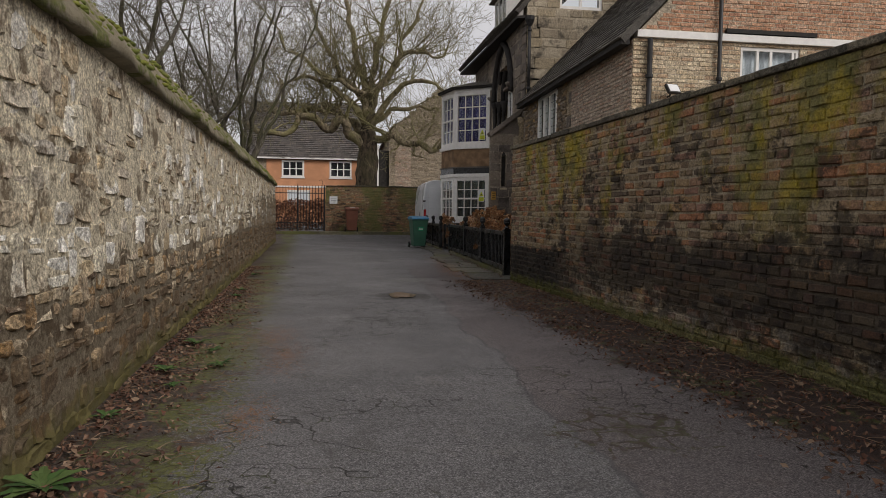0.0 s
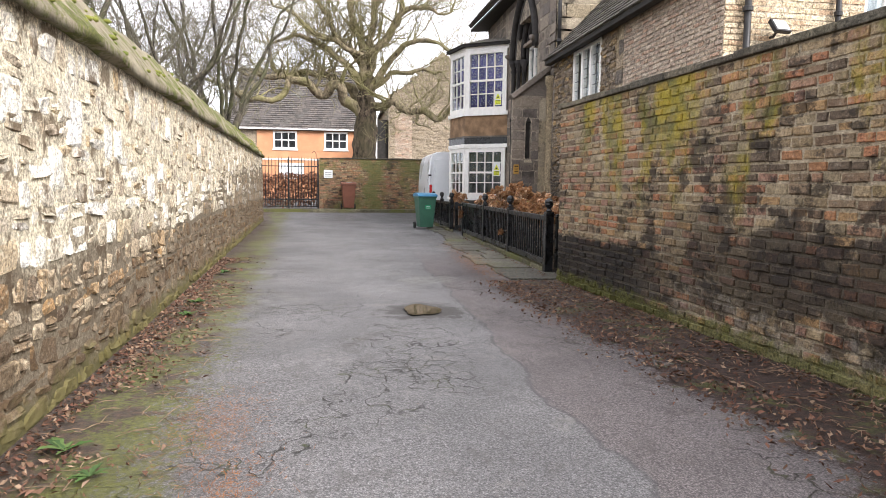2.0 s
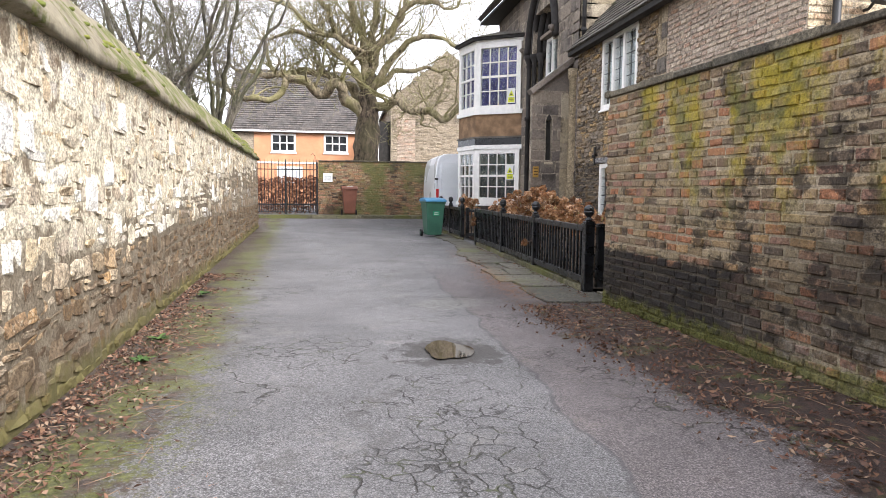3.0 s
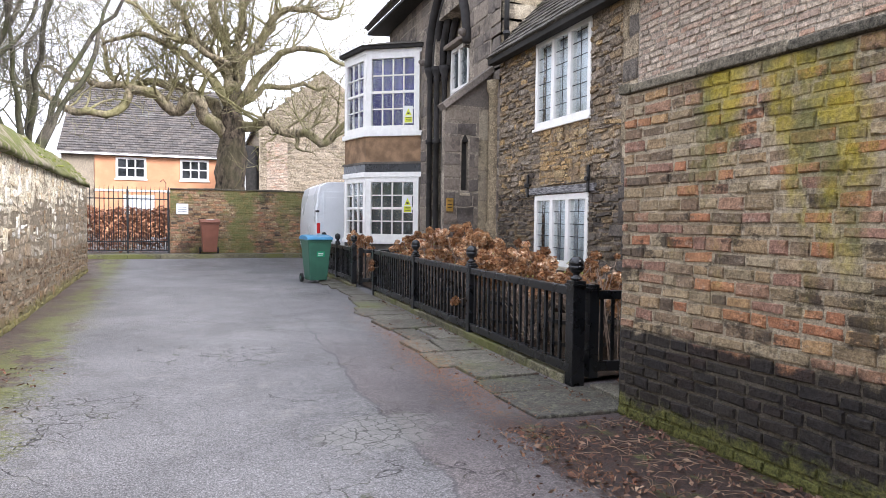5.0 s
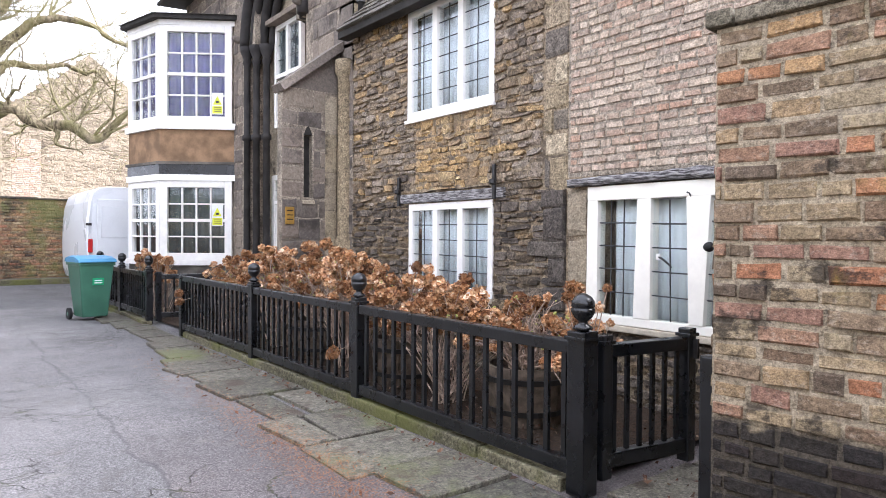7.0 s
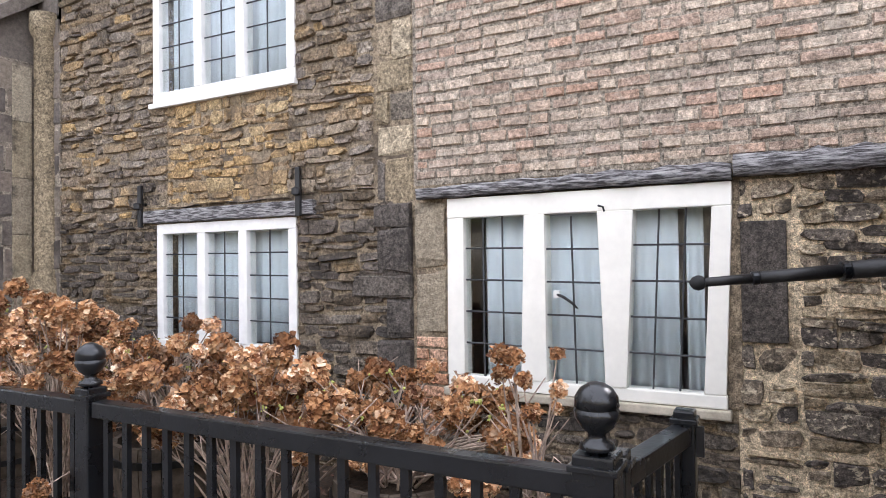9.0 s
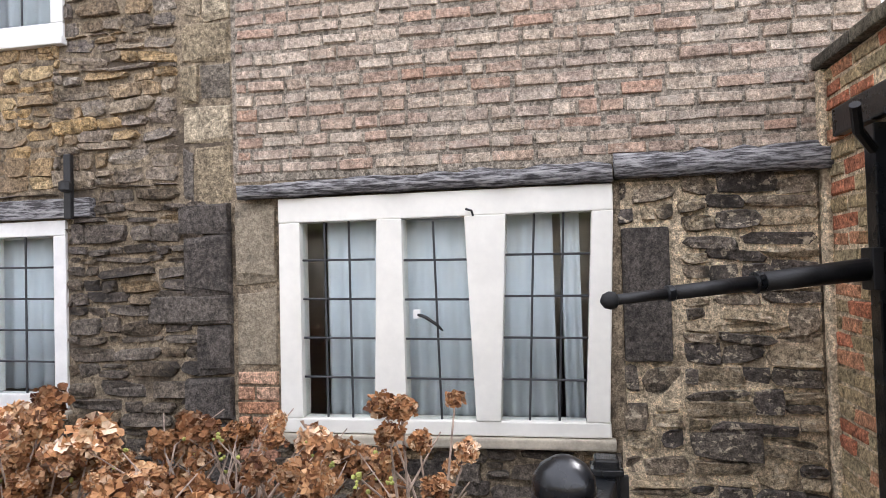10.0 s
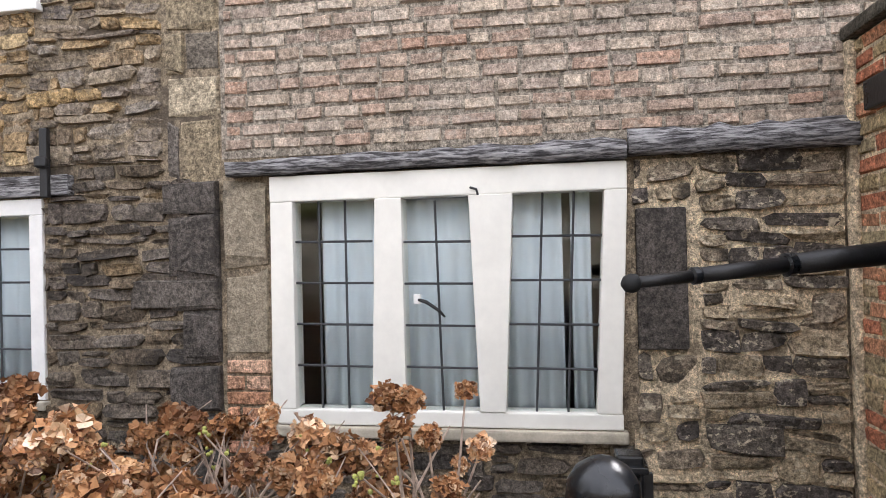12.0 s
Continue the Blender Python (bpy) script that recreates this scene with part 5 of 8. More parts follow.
def gothic_house():
    a0, a1, spring, apex = ARCH
    bay_hole = [(22.3 - GY0, 24.7 - GY0, 1.0, 2.5), (22.3 - GY0, 24.7 - GY0, 3.75, 5.5)]
    holes = [(a0 - GY0, a1 - GY0, -0.2, spring)] + bay_hole
    bm = cut_wall(0, GY1 - GY0, -0.1, GEAVE, 0.4, holes + [(a0 - GY0 + 0.35, a1 - GY0 - 0.35, spring, 5.9)])
    bmesh.ops.transform(bm, matrix=M_GOTHIC, verts=bm.verts)
    wall = structure("wall_gothic_front", bm, M_ASHLAR_JOINT, "soot-dark ashlar front of the gothic house", "wall")
    rng = random.Random(51)
    block = [(a0 - GY0 - 0.25, a1 - GY0 + 0.25, -0.2, spring), (a0 - GY0, a1 - GY0, spring, 6.0), (a0 - GY0 + 0.35, a1 - GY0 - 0.35, 6.0, apex + 0.15), (22.15 - GY0, 24.9 - GY0, 0, 5.85)]
    pieces = courses(0, GY1 - GY0, 0, GEAVE, block, rng, (0.2, 0.32), (0.3, 0.7), 0.008)
    lay(wall, M_GOTHIC, pieces, BRICKS, BRICK_MESHES, "block", M_ASHLAR, (0.004, 0.014), 0.06, lambda u, v: True, 260, rng)
    # recess behind the arch
    structure("wall_arch_recess", boxed(GX + 0.405, GX + 0.7, a0 - 0.4, a1 + 0.4, -0.1, GEAVE), M_ASHLAR_LIGHT, "dark stone wall set back inside the arch", "wall")

    # arch orders: stepped rings of moulding, springing from clustered shafts
    arch = thing("gothic_arch", "tall blackened pointed arch with moulded orders and shafts", "arch", "", "structure")
    mid, half = (a0 + a1) / 2, (a1 - a0) / 2

    def rib(inset, x, r, name):
        h, top = half - inset, apex - spring - inset
        rad = (h * h + top * top) / (2 * h)
        sweep = math.atan2(top, rad - h)
        for side in (-1, 1):
            pts = []
            for i in range(17):
                t = sweep * i / 16
                pts.append((x, mid + side * (h - rad + rad * math.cos(t)), spring + rad * math.sin(t)))
            part(name, tube(bmesh.new(), pts, r, 10), M_DARK_STONE, arch, "", True)

    for inset, x, r in ((0.0, GX - 0.05, 0.10), (0.17, GX + 0.06, 0.085), (0.32, GX + 0.18, 0.085), (0.46, GX + 0.3, 0.075)):
        rib(inset, x, r, "arch_rib")
    for y, x in ((a1 - 0.02, GX - 0.02), (a1 - 0.22, GX + 0.08), (a1 - 0.4, GX + 0.2)):
        bm = lathe(bmesh.new(), [(0.10, 0.0), (0.10, 0.5), (0.065, 0.62), (0.06, 3.2), (0.09, 3.22), (0.09, 3.3), (0.06, 3.33), (0.06, 4.6), (0.085, 4.65), (0.065, 4.72), (0.12, 4.85), (0.135, 4.95)], 14, (x, y, 0))
        part("shaft", bm, M_DARK_STONE, arch, "", True)
    # label stops: worn carved heads as plain knobs
    for y in (a1 + 0.12, a0 - 0.02):
        q = bmesh.new()
        bmesh.ops.create_icosphere(q, subdivisions=2, radius=0.085, matrix=Matrix.Translation((GX - 0.16, y, 5.12)))
        for v in q.verts:
            v.co += Vector((noise.noise(v.co * 9), noise.noise(v.co * 9 + Vector((3, 1, 2))), noise.noise(v.co * 7))) * 0.04
        part("label_stop", q, M_ASHLAR, arch, "worn carved stone stop", True)
    # wall filling each side above the springing
    for side in (-1, 1):
        bm = bmesh.new()
        h, top = half, apex - spring
        rad = (h * h + top * top) / (2 * h)
        sweep = math.atan2(top, rad - h)
        inner = [(mid + side * (h - rad + rad * math.cos(sweep * i / 10)), spring + rad * math.sin(sweep * i / 10)) for i in range(11)]
        outer = [(mid + side * (half + 0.01), z) for _, z in inner]
        for i in range(10):
            q = [(inner[i]), (outer[i]), (outer[i + 1]), (inner[i + 1])]
            slanted(bm, [(GX + 0.002, y, z) for y, z in q], 0.38, (1, 0, 0))
        part("spandrel", bm, M_ASHLAR, arch)

    # small white window in the recess, above the porch roof, under a stone ledge
    w = thing("window_small", "small white leaded window inside the arch", "window", "", "structure")
    x = GX + 0.38
    part("head", boxed(x - 0.08, x, 19.9, 20.98, 5.18, 5.26), M_WHITE, w)
    part("foot_rail", boxed(x - 0.08, x, 19.9, 20.98, 3.42, 3.52), M_WHITE, w)
    part("transom", boxed(x - 0.085, x, 19.98, 20.90, 4.3, 4.37), M_WHITE, w)
    for y in (19.9, 20.42, 20.90):
        part("stile", boxed(x - 0.08, x, y, y + 0.08, 3.52, 5.18), M_WHITE, w)
    for p, q in ((19.98, 20.42), (20.50, 20.90)):
        leaded_light(w, x - 0.03, p, q, 3.52, 4.3, 2, 3)
        leaded_light(w, x - 0.03, p, q, 4.37, 5.18, 2, 3)
    part("ledge", boxed(x - 0.24, x, 19.7, 21.04, 5.27, 5.36, bevel=0.012), M_ASHLAR, w, "dark stone ledge")
    # dim cloth added behind the panes so that the glass looks dark
    curtain("dim grey cloth backing the dark glass of the small window", x - 0.008, 19.99, 20.89, 3.54, 5.17, M_DIM_CURTAIN, 5, 0.004, "blind")
    # white framed door in the shelter of the porch
    d = thing("door_2", "white painted door frame with leaded glass inside the arch", "door", "", "structure")
    part("jamb", boxed(x - 0.05, x + 0.02, 21.06, 21.17, 0.0, 2.56, bevel=0.006), M_WHITE, d)
    part("head", boxed(x - 0.05, x + 0.02, 20.1, 21.06, 2.46, 2.56, bevel=0.006), M_WHITE, d)
    part("transom", boxed(x - 0.04, x + 0.02, 20.1, 21.06, 2.02, 2.08, bevel=0.004), M_WHITE, d)
    leaded_light(d, x - 0.005, 20.1, 21.06, 2.08, 2.46, 4, 2)
    part("leaf", boxed(x - 0.02, x + 0.02, 20.1, 21.055, 0.02, 2.015, bevel=0.005), M_WHITE, d)

    # south end above the low roof, in paler blocks that stand in for its light
    m_s = plane_frame((10.5, GY0, 0), (-1, 0))
    up_win = (10.5 - 7.7, 10.5 - 6.45, 7.0, 8.1)
    bm = cut_wall(0, 5.0, 3.8, 9.4, 0.4, [up_win])
    bmesh.ops.transform(bm, matrix=m_s, verts=bm.verts)
    end = structure("wall_gothic_south", bm, M_ASHLAR_LIGHT, "pale stone end wall above the low roof", "wall")
    pieces = courses(0, 5.0, 4.2, 9.4, [up_win], rng, (0.22, 0.32), (0.35, 0.7), 0.012)
    lay(end, m_s, pieces, BRICKS, BRICK_MESHES, "block", M_ASHLAR_LIGHT, (0.004, 0.016), 0.06, lambda u, v: True, 220, rng)
    w = thing("window_high", "white window high in the stone end wall", "window", "", "structure")
    part("window_frame", boxed(6.45, 7.7, GY0 + 0.05, GY0 + 0.12, 7.0, 7.1), M_WHITE, w)
    for x in (6.45, 7.04, 7.62):
        part("stile", boxed(x, x + 0.08, GY0 + 0.05, GY0 + 0.12, 7.1, 8.1), M_WHITE, w)
    pane = part("pane", boxed(6.53, 7.62, GY0 + 0.08, GY0 + 0.086, 7.1, 8.1), M_GLASS, w)
    pane.visible_shadow = False
    structure("wall_gothic_north", boxed(5.92, 11.0, GY1 - 0.4, GY1, -0.1, 8.2), M_ASHLAR, "plain far end wall of the gothic house", "wall")
    structure("floor_gothic", boxed(6.25, 11.0, GY0 + 0.42, GY1 - 0.42, 3.0, 3.2), M_INSIDE, "upper floor inside the gothic house", "floor")


M_DARK_STONE = plain("black_moulded_stone", (0.038, 0.034, 0.032), 0.8, vary=0.4, scale=4, bump=0.4)
gothic_house()

# roof with a projecting eave, its edge splayed to fit the camera's view
tiled_roof("roof_gothic", "dark tiled roof with deep projecting eaves", (5.18, GY0 - 0.05, 6.86), (-0.045, 1, 0), (4.2, 0.19, 5.0), 26, GY1 - GY0 + 0.25, 0.26, M_TILE, ROOF_RNG)
structure("soffit_gothic", slanted(bmesh.new(), [(5.22, GY0, 6.74), (4.90, GY1 + 0.2, 6.74), (5.6, GY1 + 0.2, 6.78), (5.6, GY0, 6.78)], 0.07, (0, 0, -1)), M_DARK_TIMBER, "black timber soffit beneath the eaves", "trim")


def dormer():
    d = thing("dormer", "small dormer with a tiled cap and white window", "dormer", "", "structure")
    x0, y0, y1, z0, z1 = 5.75, 21.2, 23.0, 7.5, 8.75
    part("cheek", boxed(x0 + 0.06, x0 + 1.8, y0, y0 + 0.08, z0, z1), M_WHITE, d)
    part("cheek", boxed(x0 + 0.06, x0 + 1.8, y1 - 0.08, y1, z0, z1), M_WHITE, d)
    part("window_frame", boxed(x0, x0 + 0.05, y0, y1, z0, z0 + 0.12), M_WHITE, d)
    part("window_frame", boxed(x0, x0 + 0.05, y0, y1, z1 - 0.1, z1), M_WHITE, d)
    for k in range(4):
        y = y0 + (y1 - y0 - 0.08) * k / 3
        part("stile", boxed(x0, x0 + 0.05, y, y + 0.08, z0 + 0.12, z1 - 0.1), M_WHITE, d)
    part("pane", boxed(x0 + 0.02, x0 + 0.03, y0 + 0.05, y1 - 0.05, z0 + 0.1, z1 - 0.08), M_GLASS, d)
    bm = bmesh.new()
    lo = [bm.verts.new(p) for p in ((x0 - 0.2, y0 - 0.2, z1), (x0 - 0.2, y1 + 0.2, z1), (x0 + 2.4, y1 + 0.2, z1), (x0 + 2.4, y0 - 0.2, z1))]
    hi = [bm.verts.new(p) for p in ((x0 + 0.6, y0 + 0.5, z1 + 0.75), (x0 + 0.6, y1 - 0.5, z1 + 0.75), (x0 + 2.4, y1 - 0.5, z1 + 0.75), (x0 + 2.4, y0 + 0.5, z1 + 0.75))]
    bm.faces.new(lo[::-1])
    bm.faces.new(hi)
    for i in range(4):
        bm.faces.new((lo[i], lo[(i + 1) % 4], hi[(i + 1) % 4], hi[i]))
    part("cap", bm, M_TILE, d)


dormer()


def porch():
    """Projecting stone porch with a lancet and a stone lean-to roof."""
    y0, y1 = 18.0, 18.14
    wall = thing("porch", "sooty ashlar porch with a narrow lancet and stone slab roof", "porch", "", "structure")
    m = plane_frame((5.5, y0, 0), (-1, 0))   # n = -y
    lanc = (5.5 - 5.06, 5.5 - 4.93, 1.98, 2.86)
    bm = cut_wall(0, 0.9, -0.1, 3.5, 0.14, [lanc])
    bmesh.ops.transform(bm, matrix=m, verts=bm.verts)
    side = part("side_wall", bm, M_ASHLAR_JOINT, wall)
    bm = slanted(bmesh.new(), [(4.6, y0, 3.5), (5.5, y0, 3.5), (5.5, y0, 4.08), (4.6, y0, 3.53)], 0.14, (0, 1, 0))
    part("gable_infill", bm, M_ASHLAR, wall)
    rng = random.Random(61)
    lay(side, m, courses(0, 0.9, 0, 3.5, [(lanc[0] - 0.02, lanc[1] + 0.02, 1.96, 2.96)], rng, (0.22, 0.34), (0.3, 0.5), 0.008), BRICKS, BRICK_MESHES, "block", M_ASHLAR, (0.003, 0.01), 0.05, lambda u, v: True, 60, rng)
    bm = bmesh.new()
    head = [(5.06, 2.86), (4.93, 2.86), (4.96, 2.94), (4.995, 2.99), (5.03, 2.94)]
    slanted(bm, [(x, y0 - 0.004, z) for x, z in head], 0.02, (0, 1, 0))
    part("lancet_head", bm, M_DARK_TIMBER, wall)
    part("lancet_back", boxed(4.9, 5.09, y0 + 0.10, y0 + 0.12, 1.95, 2.9), M_DARK_TIMBER, wall)
    part("lancet_sill", slanted(bmesh.new(), [(4.9, y0 - 0.03, 1.93), (5.09, y0 - 0.03, 1.93), (5.09, y0 + 0.1, 1.99), (4.9, y0 + 0.1, 1.99)], 0.04, (0, 0, -1)), M_ASHLAR_LIGHT, wall)
    part("roof_slab", slanted(bmesh.new(), [(4.52, y0 - 0.12, 3.50), (4.52, y1 + 0.05, 3.50), (5.56, y1 + 0.05, 4.3), (5.56, y0 - 0.12, 4.3)], 0.11, (0.59, 0, -0.8)), M_ASHLAR, wall, "weathered grey stone slab roof")
    part("corner_shaft", lathe(bmesh.new(), [(0.15, 0.0), (0.15, 1.35), (0.11, 1.45), (0.11, 3.7), (0.15, 3.78), (0.15, 3.95)], 14, (5.49, 17.82, 0)), M_QUOIN, wall, "stained rounded corner shaft", True)
    # added pale blocks stand in for a light stained streak on the wall
    for z0, z1 in ((0.7, 1.3), (1.305, 1.8), (1.805, 2.35), (2.355, 2.9), (2.905, 3.45)):
        part("corner_stone", boxed(5.26, 5.44, y0 - 0.022, y0 + 0.0, z0, z1, bevel=0.006), M_ASHLAR_LIGHT, wall, "pale block standing in for a light stained streak")
    q = thing("plaque", "small brass plaque fixed to the porch wall", "plaque")
    part("plate", boxed(4.64, 4.77, y0 - 0.045, y0 - 0.02, 1.60, 1.84, bevel=0.006), M_BRASS, q)
    for z in (1.66, 1.72, 1.78):
        part("text_bar", boxed(4.66, 4.75, y0 - 0.049, y0 - 0.044, z, z + 0.014), M_DARK_TIMBER, q)


porch()


# ---- canted bay with two sash windows ----
BAY = [Vector((5.46, 22.2, 0)), Vector((4.33, 22.98, 0)), Vector((4.03, 24.15, 0)), Vector((5.46, 25.1, 0))]


def sash(parent, m, length, z0, z1, cols, rows, meeting):
    """A sliding sash in the face frame m: frame, meeting rail, glazing bars, pane."""
    for u0, u1 in ((0.0, 0.14), (length - 0.14, length)):
        bm = boxed(u0, u1, -0.08, 0.02, z0, z1, bevel=0.008)
        bmesh.ops.transform(bm, matrix=m, verts=bm.verts)
        part("stile", bm, M_WHITE, parent)
    for a, b in ((z0, z0 + 0.14), (z1 - 0.13, z1)):
        bm = boxed(0.14, length - 0.14, -0.08, 0.018, a, b, bevel=0.008)
        bmesh.ops.transform(bm, matrix=m, verts=bm.verts)
        part("rail", bm, M_WHITE, parent)
    a, b = z0 + 0.14, z1 - 0.13
    step = (length - 0.28) / cols
    for i in range(1, cols):
        u = 0.14 + step * i
        bm = boxed(u - 0.014, u + 0.014, -0.05, 0.0, a, b)
        bmesh.ops.transform(bm, matrix=m, verts=bm.verts)
        part("glazing_bar", bm, M_WHITE, parent)
    for i in range(1, rows):
        z = a + (b - a) * i / rows
        t = 0.03 if i == meeting else 0.014
        bm = boxed(0.14, length - 0.14, -0.052, 0.004 if i == meeting else -0.002, z - t, z + t)
        bmesh.ops.transform(bm, matrix=m, verts=bm.verts)
        part("meeting_rail" if i == meeting else "glazing_bar", bm, M_WHITE, parent)
    bm = boxed(0.13, length - 0.13, -0.034, -0.028, a, b)
    bmesh.ops.transform(bm, matrix=m, verts=bm.verts)
    pane = part("pane", bm, M_GLASS, parent)
    pane.visible_shadow = False


def bay_prism(grow, z0, z1, taper=1.0):
    bm = bmesh.new()
    mid = Vector((5.5, 23.65, 0))
    lo, hi = [], []
    for i, p in enumerate([Vector((5.5, BAY[0].y, 0)), *BAY[1:3], Vector((5.5, BAY[3].y, 0))]):
        d = (p - mid).normalized() * grow
        lo.append(bm.verts.new((min(5.498, p.x + d.x), p.y + d.y, z0)))
        q = mid + (p + d - mid) * taper
        hi.append(bm.verts.new((min(5.498, q.x), q.y, z1)))
    bm.faces.new(lo[::-1])
    bm.faces.new(hi)
    for i in range(4):
        bm.faces.new((lo[i], lo[(i + 1) % 4], hi[(i + 1) % 4], hi[i]))
    return bm


def hung_cloth(label, m, length, z0, z1, material, back, folds, category):
    bm = bmesh.new()
    n = folds * 6
    low, high = [], []
    for i in range(n + 1):
        u = 0.05 + (length - 0.1) * i / n
        d = -back + 0.02 * math.sin(i * math.pi / 3) + 0.008 * math.sin(i * 0.41)
        low.append(bm.verts.new(m @ Vector((u, d, z0))))
        high.append(bm.verts.new(m @ Vector((u, d, z1))))
    for i in range(n):
        bm.faces.new((low[i], low[i + 1], high[i + 1], high[i]))
    ob = tagged(link_mesh("curtain", bm, material, True), label, category)
    mod = ob.modifiers.new("cloth", "SOLIDIFY")
    mod.thickness = 0.004


def bay_window():
    bay = thing("window_bay", "two-storey canted bay with white sash windows and brown render", "bay window", "", "structure")
    part("base", bay_prism(0.0, -0.05, 0.85), M_GREY_RENDER, bay)
    part("sill", bay_prism(0.07, 0.85, 0.95), M_WHITE, bay)
    part("cornice", bay_prism(0.06, 2.50, 2.62), M_WHITE, bay)
    part("fascia", bay_prism(0.03, 2.62, 2.82), M_BLACK, bay, "black painted fascia")
    part("ledge", bay_prism(0.07, 2.82, 2.87), M_GREY_RENDER, bay)
    part("apron", bay_prism(0.0, 2.87, 3.50), M_RENDER, bay, "stained brown render panel")
    part("sill", bay_prism(0.08, 3.50, 3.62), M_WHITE, bay)
    part("head", bay_prism(0.03, 5.52, 5.62), M_WHITE, bay)
    part("eaves_board", bay_prism(0.16, 5.62, 5.70), M_DARK_TIMBER, bay)
    part("roof", bay_prism(0.2, 5.70, 6.0, 0.35), M_TILE, bay, "shallow dark hipped roof")
    for (p, q), cols in (((BAY[1], BAY[0]), 4), ((BAY[2], BAY[1]), 3), ((BAY[3], BAY[2]), 4)):
        # u from p to q with the outside on the left
        m = plane_frame(q, p - q)
        length = (p - q).length
        m = plane_frame(p, q - p) if (plane_frame(p, q - p) @ Vector((0, 1, 0)) - p).dot(p - Vector((6.5, 23.6, 0))) > 0 else m
        sash(bay, m, length, 0.95, 2.50, cols, 4, 2)
        sash(bay, m, length, 3.62, 5.52, cols, 4, 2)
        hung_cloth("violet curtain hanging behind the upper sash", m, length, 3.64, 5.5, M_PURPLE, 0.14, 8, "curtain")
        hung_cloth("dim grey blind behind the lower sash", m, length, 0.97, 2.48, M_DIM_CURTAIN, 0.14, 8, "blind")
    m = plane_frame(BAY[0], BAY[1] - BAY[0])
    if (m @ Vector((0, 1, 0)) - BAY[0]).dot(Vector((-1, -1, 0))) < 0:
        m = plane_frame(BAY[1], BAY[0] - BAY[1])
    length = (BAY[1] - BAY[0]).length
    flip = (m @ Vector((0, 0, 0)) - BAY[0]).length < 0.01
    for z in (1.62, 3.8):
        s = thing("warning_sign", "white and yellow security notice stuck in the sash window", "sign", "security notices in the bay")
        u = 0.28 if flip else length - 0.28
        for name, mat, a, b, du, out in (("card", M_SIGN_WHITE, 0.0, 0.42, 0.11, 0.006), ("band", M_YELLOW_SIGN, 0.02, 0.16, 0.095, 0.010)):
            bm = boxed(u - du, u + du, out - 0.004, out, z + a, z + b)
            bmesh.ops.transform(bm, matrix=m, verts=bm.verts)
            part(name, bm, mat, s)
        bm = slanted(bmesh.new(), [(u - 0.085, 0.007, z + 0.19), (u + 0.085, 0.007, z + 0.19), (u, 0.007, z + 0.36)], 0.004, (0, 1, 0))
        bmesh.ops.transform(bm, matrix=m, verts=bm.verts)
        part("triangle", bm, M_YELLOW_SIGN, s)
        bm = boxed(u - 0.03, u + 0.03, 0.011, 0.014, z + 0.22, z + 0.26)
        bmesh.ops.transform(bm, matrix=m, verts=bm.verts)
        part("symbol", bm, M_IRON, s)
        for k in (0.05, 0.09, 0.13):
            bm = boxed(u - 0.075, u + 0.06, 0.010, 0.013, z + k, z + k + 0.012)
            bmesh.ops.transform(bm, matrix=m, verts=bm.verts)
            part("text_bar", bm, M_IRON, s)


bay_window()


def drainpipe(name, x, y, z0, z1, label, r=0.045, hopper=False):
    p = thing(name, label, "pipe")
    part("pipe", tube(bmesh.new(), [(x, y, z0), (x, y, z1)], r, 12), M_IRON, p, "", True)
    z = z0 + 0.4
    while z < z1:
        part("collar", lathe(bmesh.new(), [(r + 0.004, 0), (r + 0.018, 0.01), (r + 0.018, 0.06), (r + 0.004, 0.07)], 12, (x, y, z)), M_IRON, p)
        z += 1.6
    if hopper:
        part("hopper", lathe(bmesh.new(), [(0.06, -0.2), (0.13, -0.05), (0.14, 0.06)], 8, (x, y, z1)), M_IRON, p)


drainpipe("drainpipe", 5.78, 10.42, 0.0, 4.28, "black iron drainpipe on the buff brick wall")
drainpipe("drainpipe", 7.08, 10.42, 0.0, 6.9, "slim dark drainpipe up the brick end wall", 0.035)
drainpipe("drainpipe", 5.56, 17.52, 4.3, 6.65, "black drainpipe on the stone corner above the low roof", 0.045, True)


def south_window():
    w = thing("window_south", "wide white window in the buff brick end wall", "window", "", "structure")
    x0, x1, z0, z1, y = 7.53, 8.68, 3.55, 4.24, 10.5
    for a, b in ((z0, z0 + 0.06), (z1 - 0.06, z1)):
        part("rail", boxed(x0, x1, y + 0.02, y + 0.08, a, b), M_WHITE, w)
    for x in (x0, x0 + 0.32, x0 + 0.58, x1 - 0.14, x1 - 0.06):
        part("stile", boxed(x, x + 0.05, y + 0.02, y + 0.08, z0 + 0.06, z1 - 0.06), M_WHITE, w)
    pane = part("pane", boxed(x0 + 0.02, x1 - 0.02, y + 0.045, y + 0.05, z0 + 0.04, z1 - 0.04), M_GLASS, w)
    pane.visible_shadow = False
    m = plane_frame((x1, y, 0), (-1, 0))
    hung_cloth("pale net curtain in the end wall window", m, x1 - x0, z0 + 0.03, z1 - 0.02, M_NET, 0.16, 8, "curtain")


south_window()
structure("trim_lintel", boxed(7.2, 8.95, Y0 - 0.09, Y0 - 0.012, 4.45, 4.52), M_DARK_TIMBER, "dark timber strip above the white band", "trim")


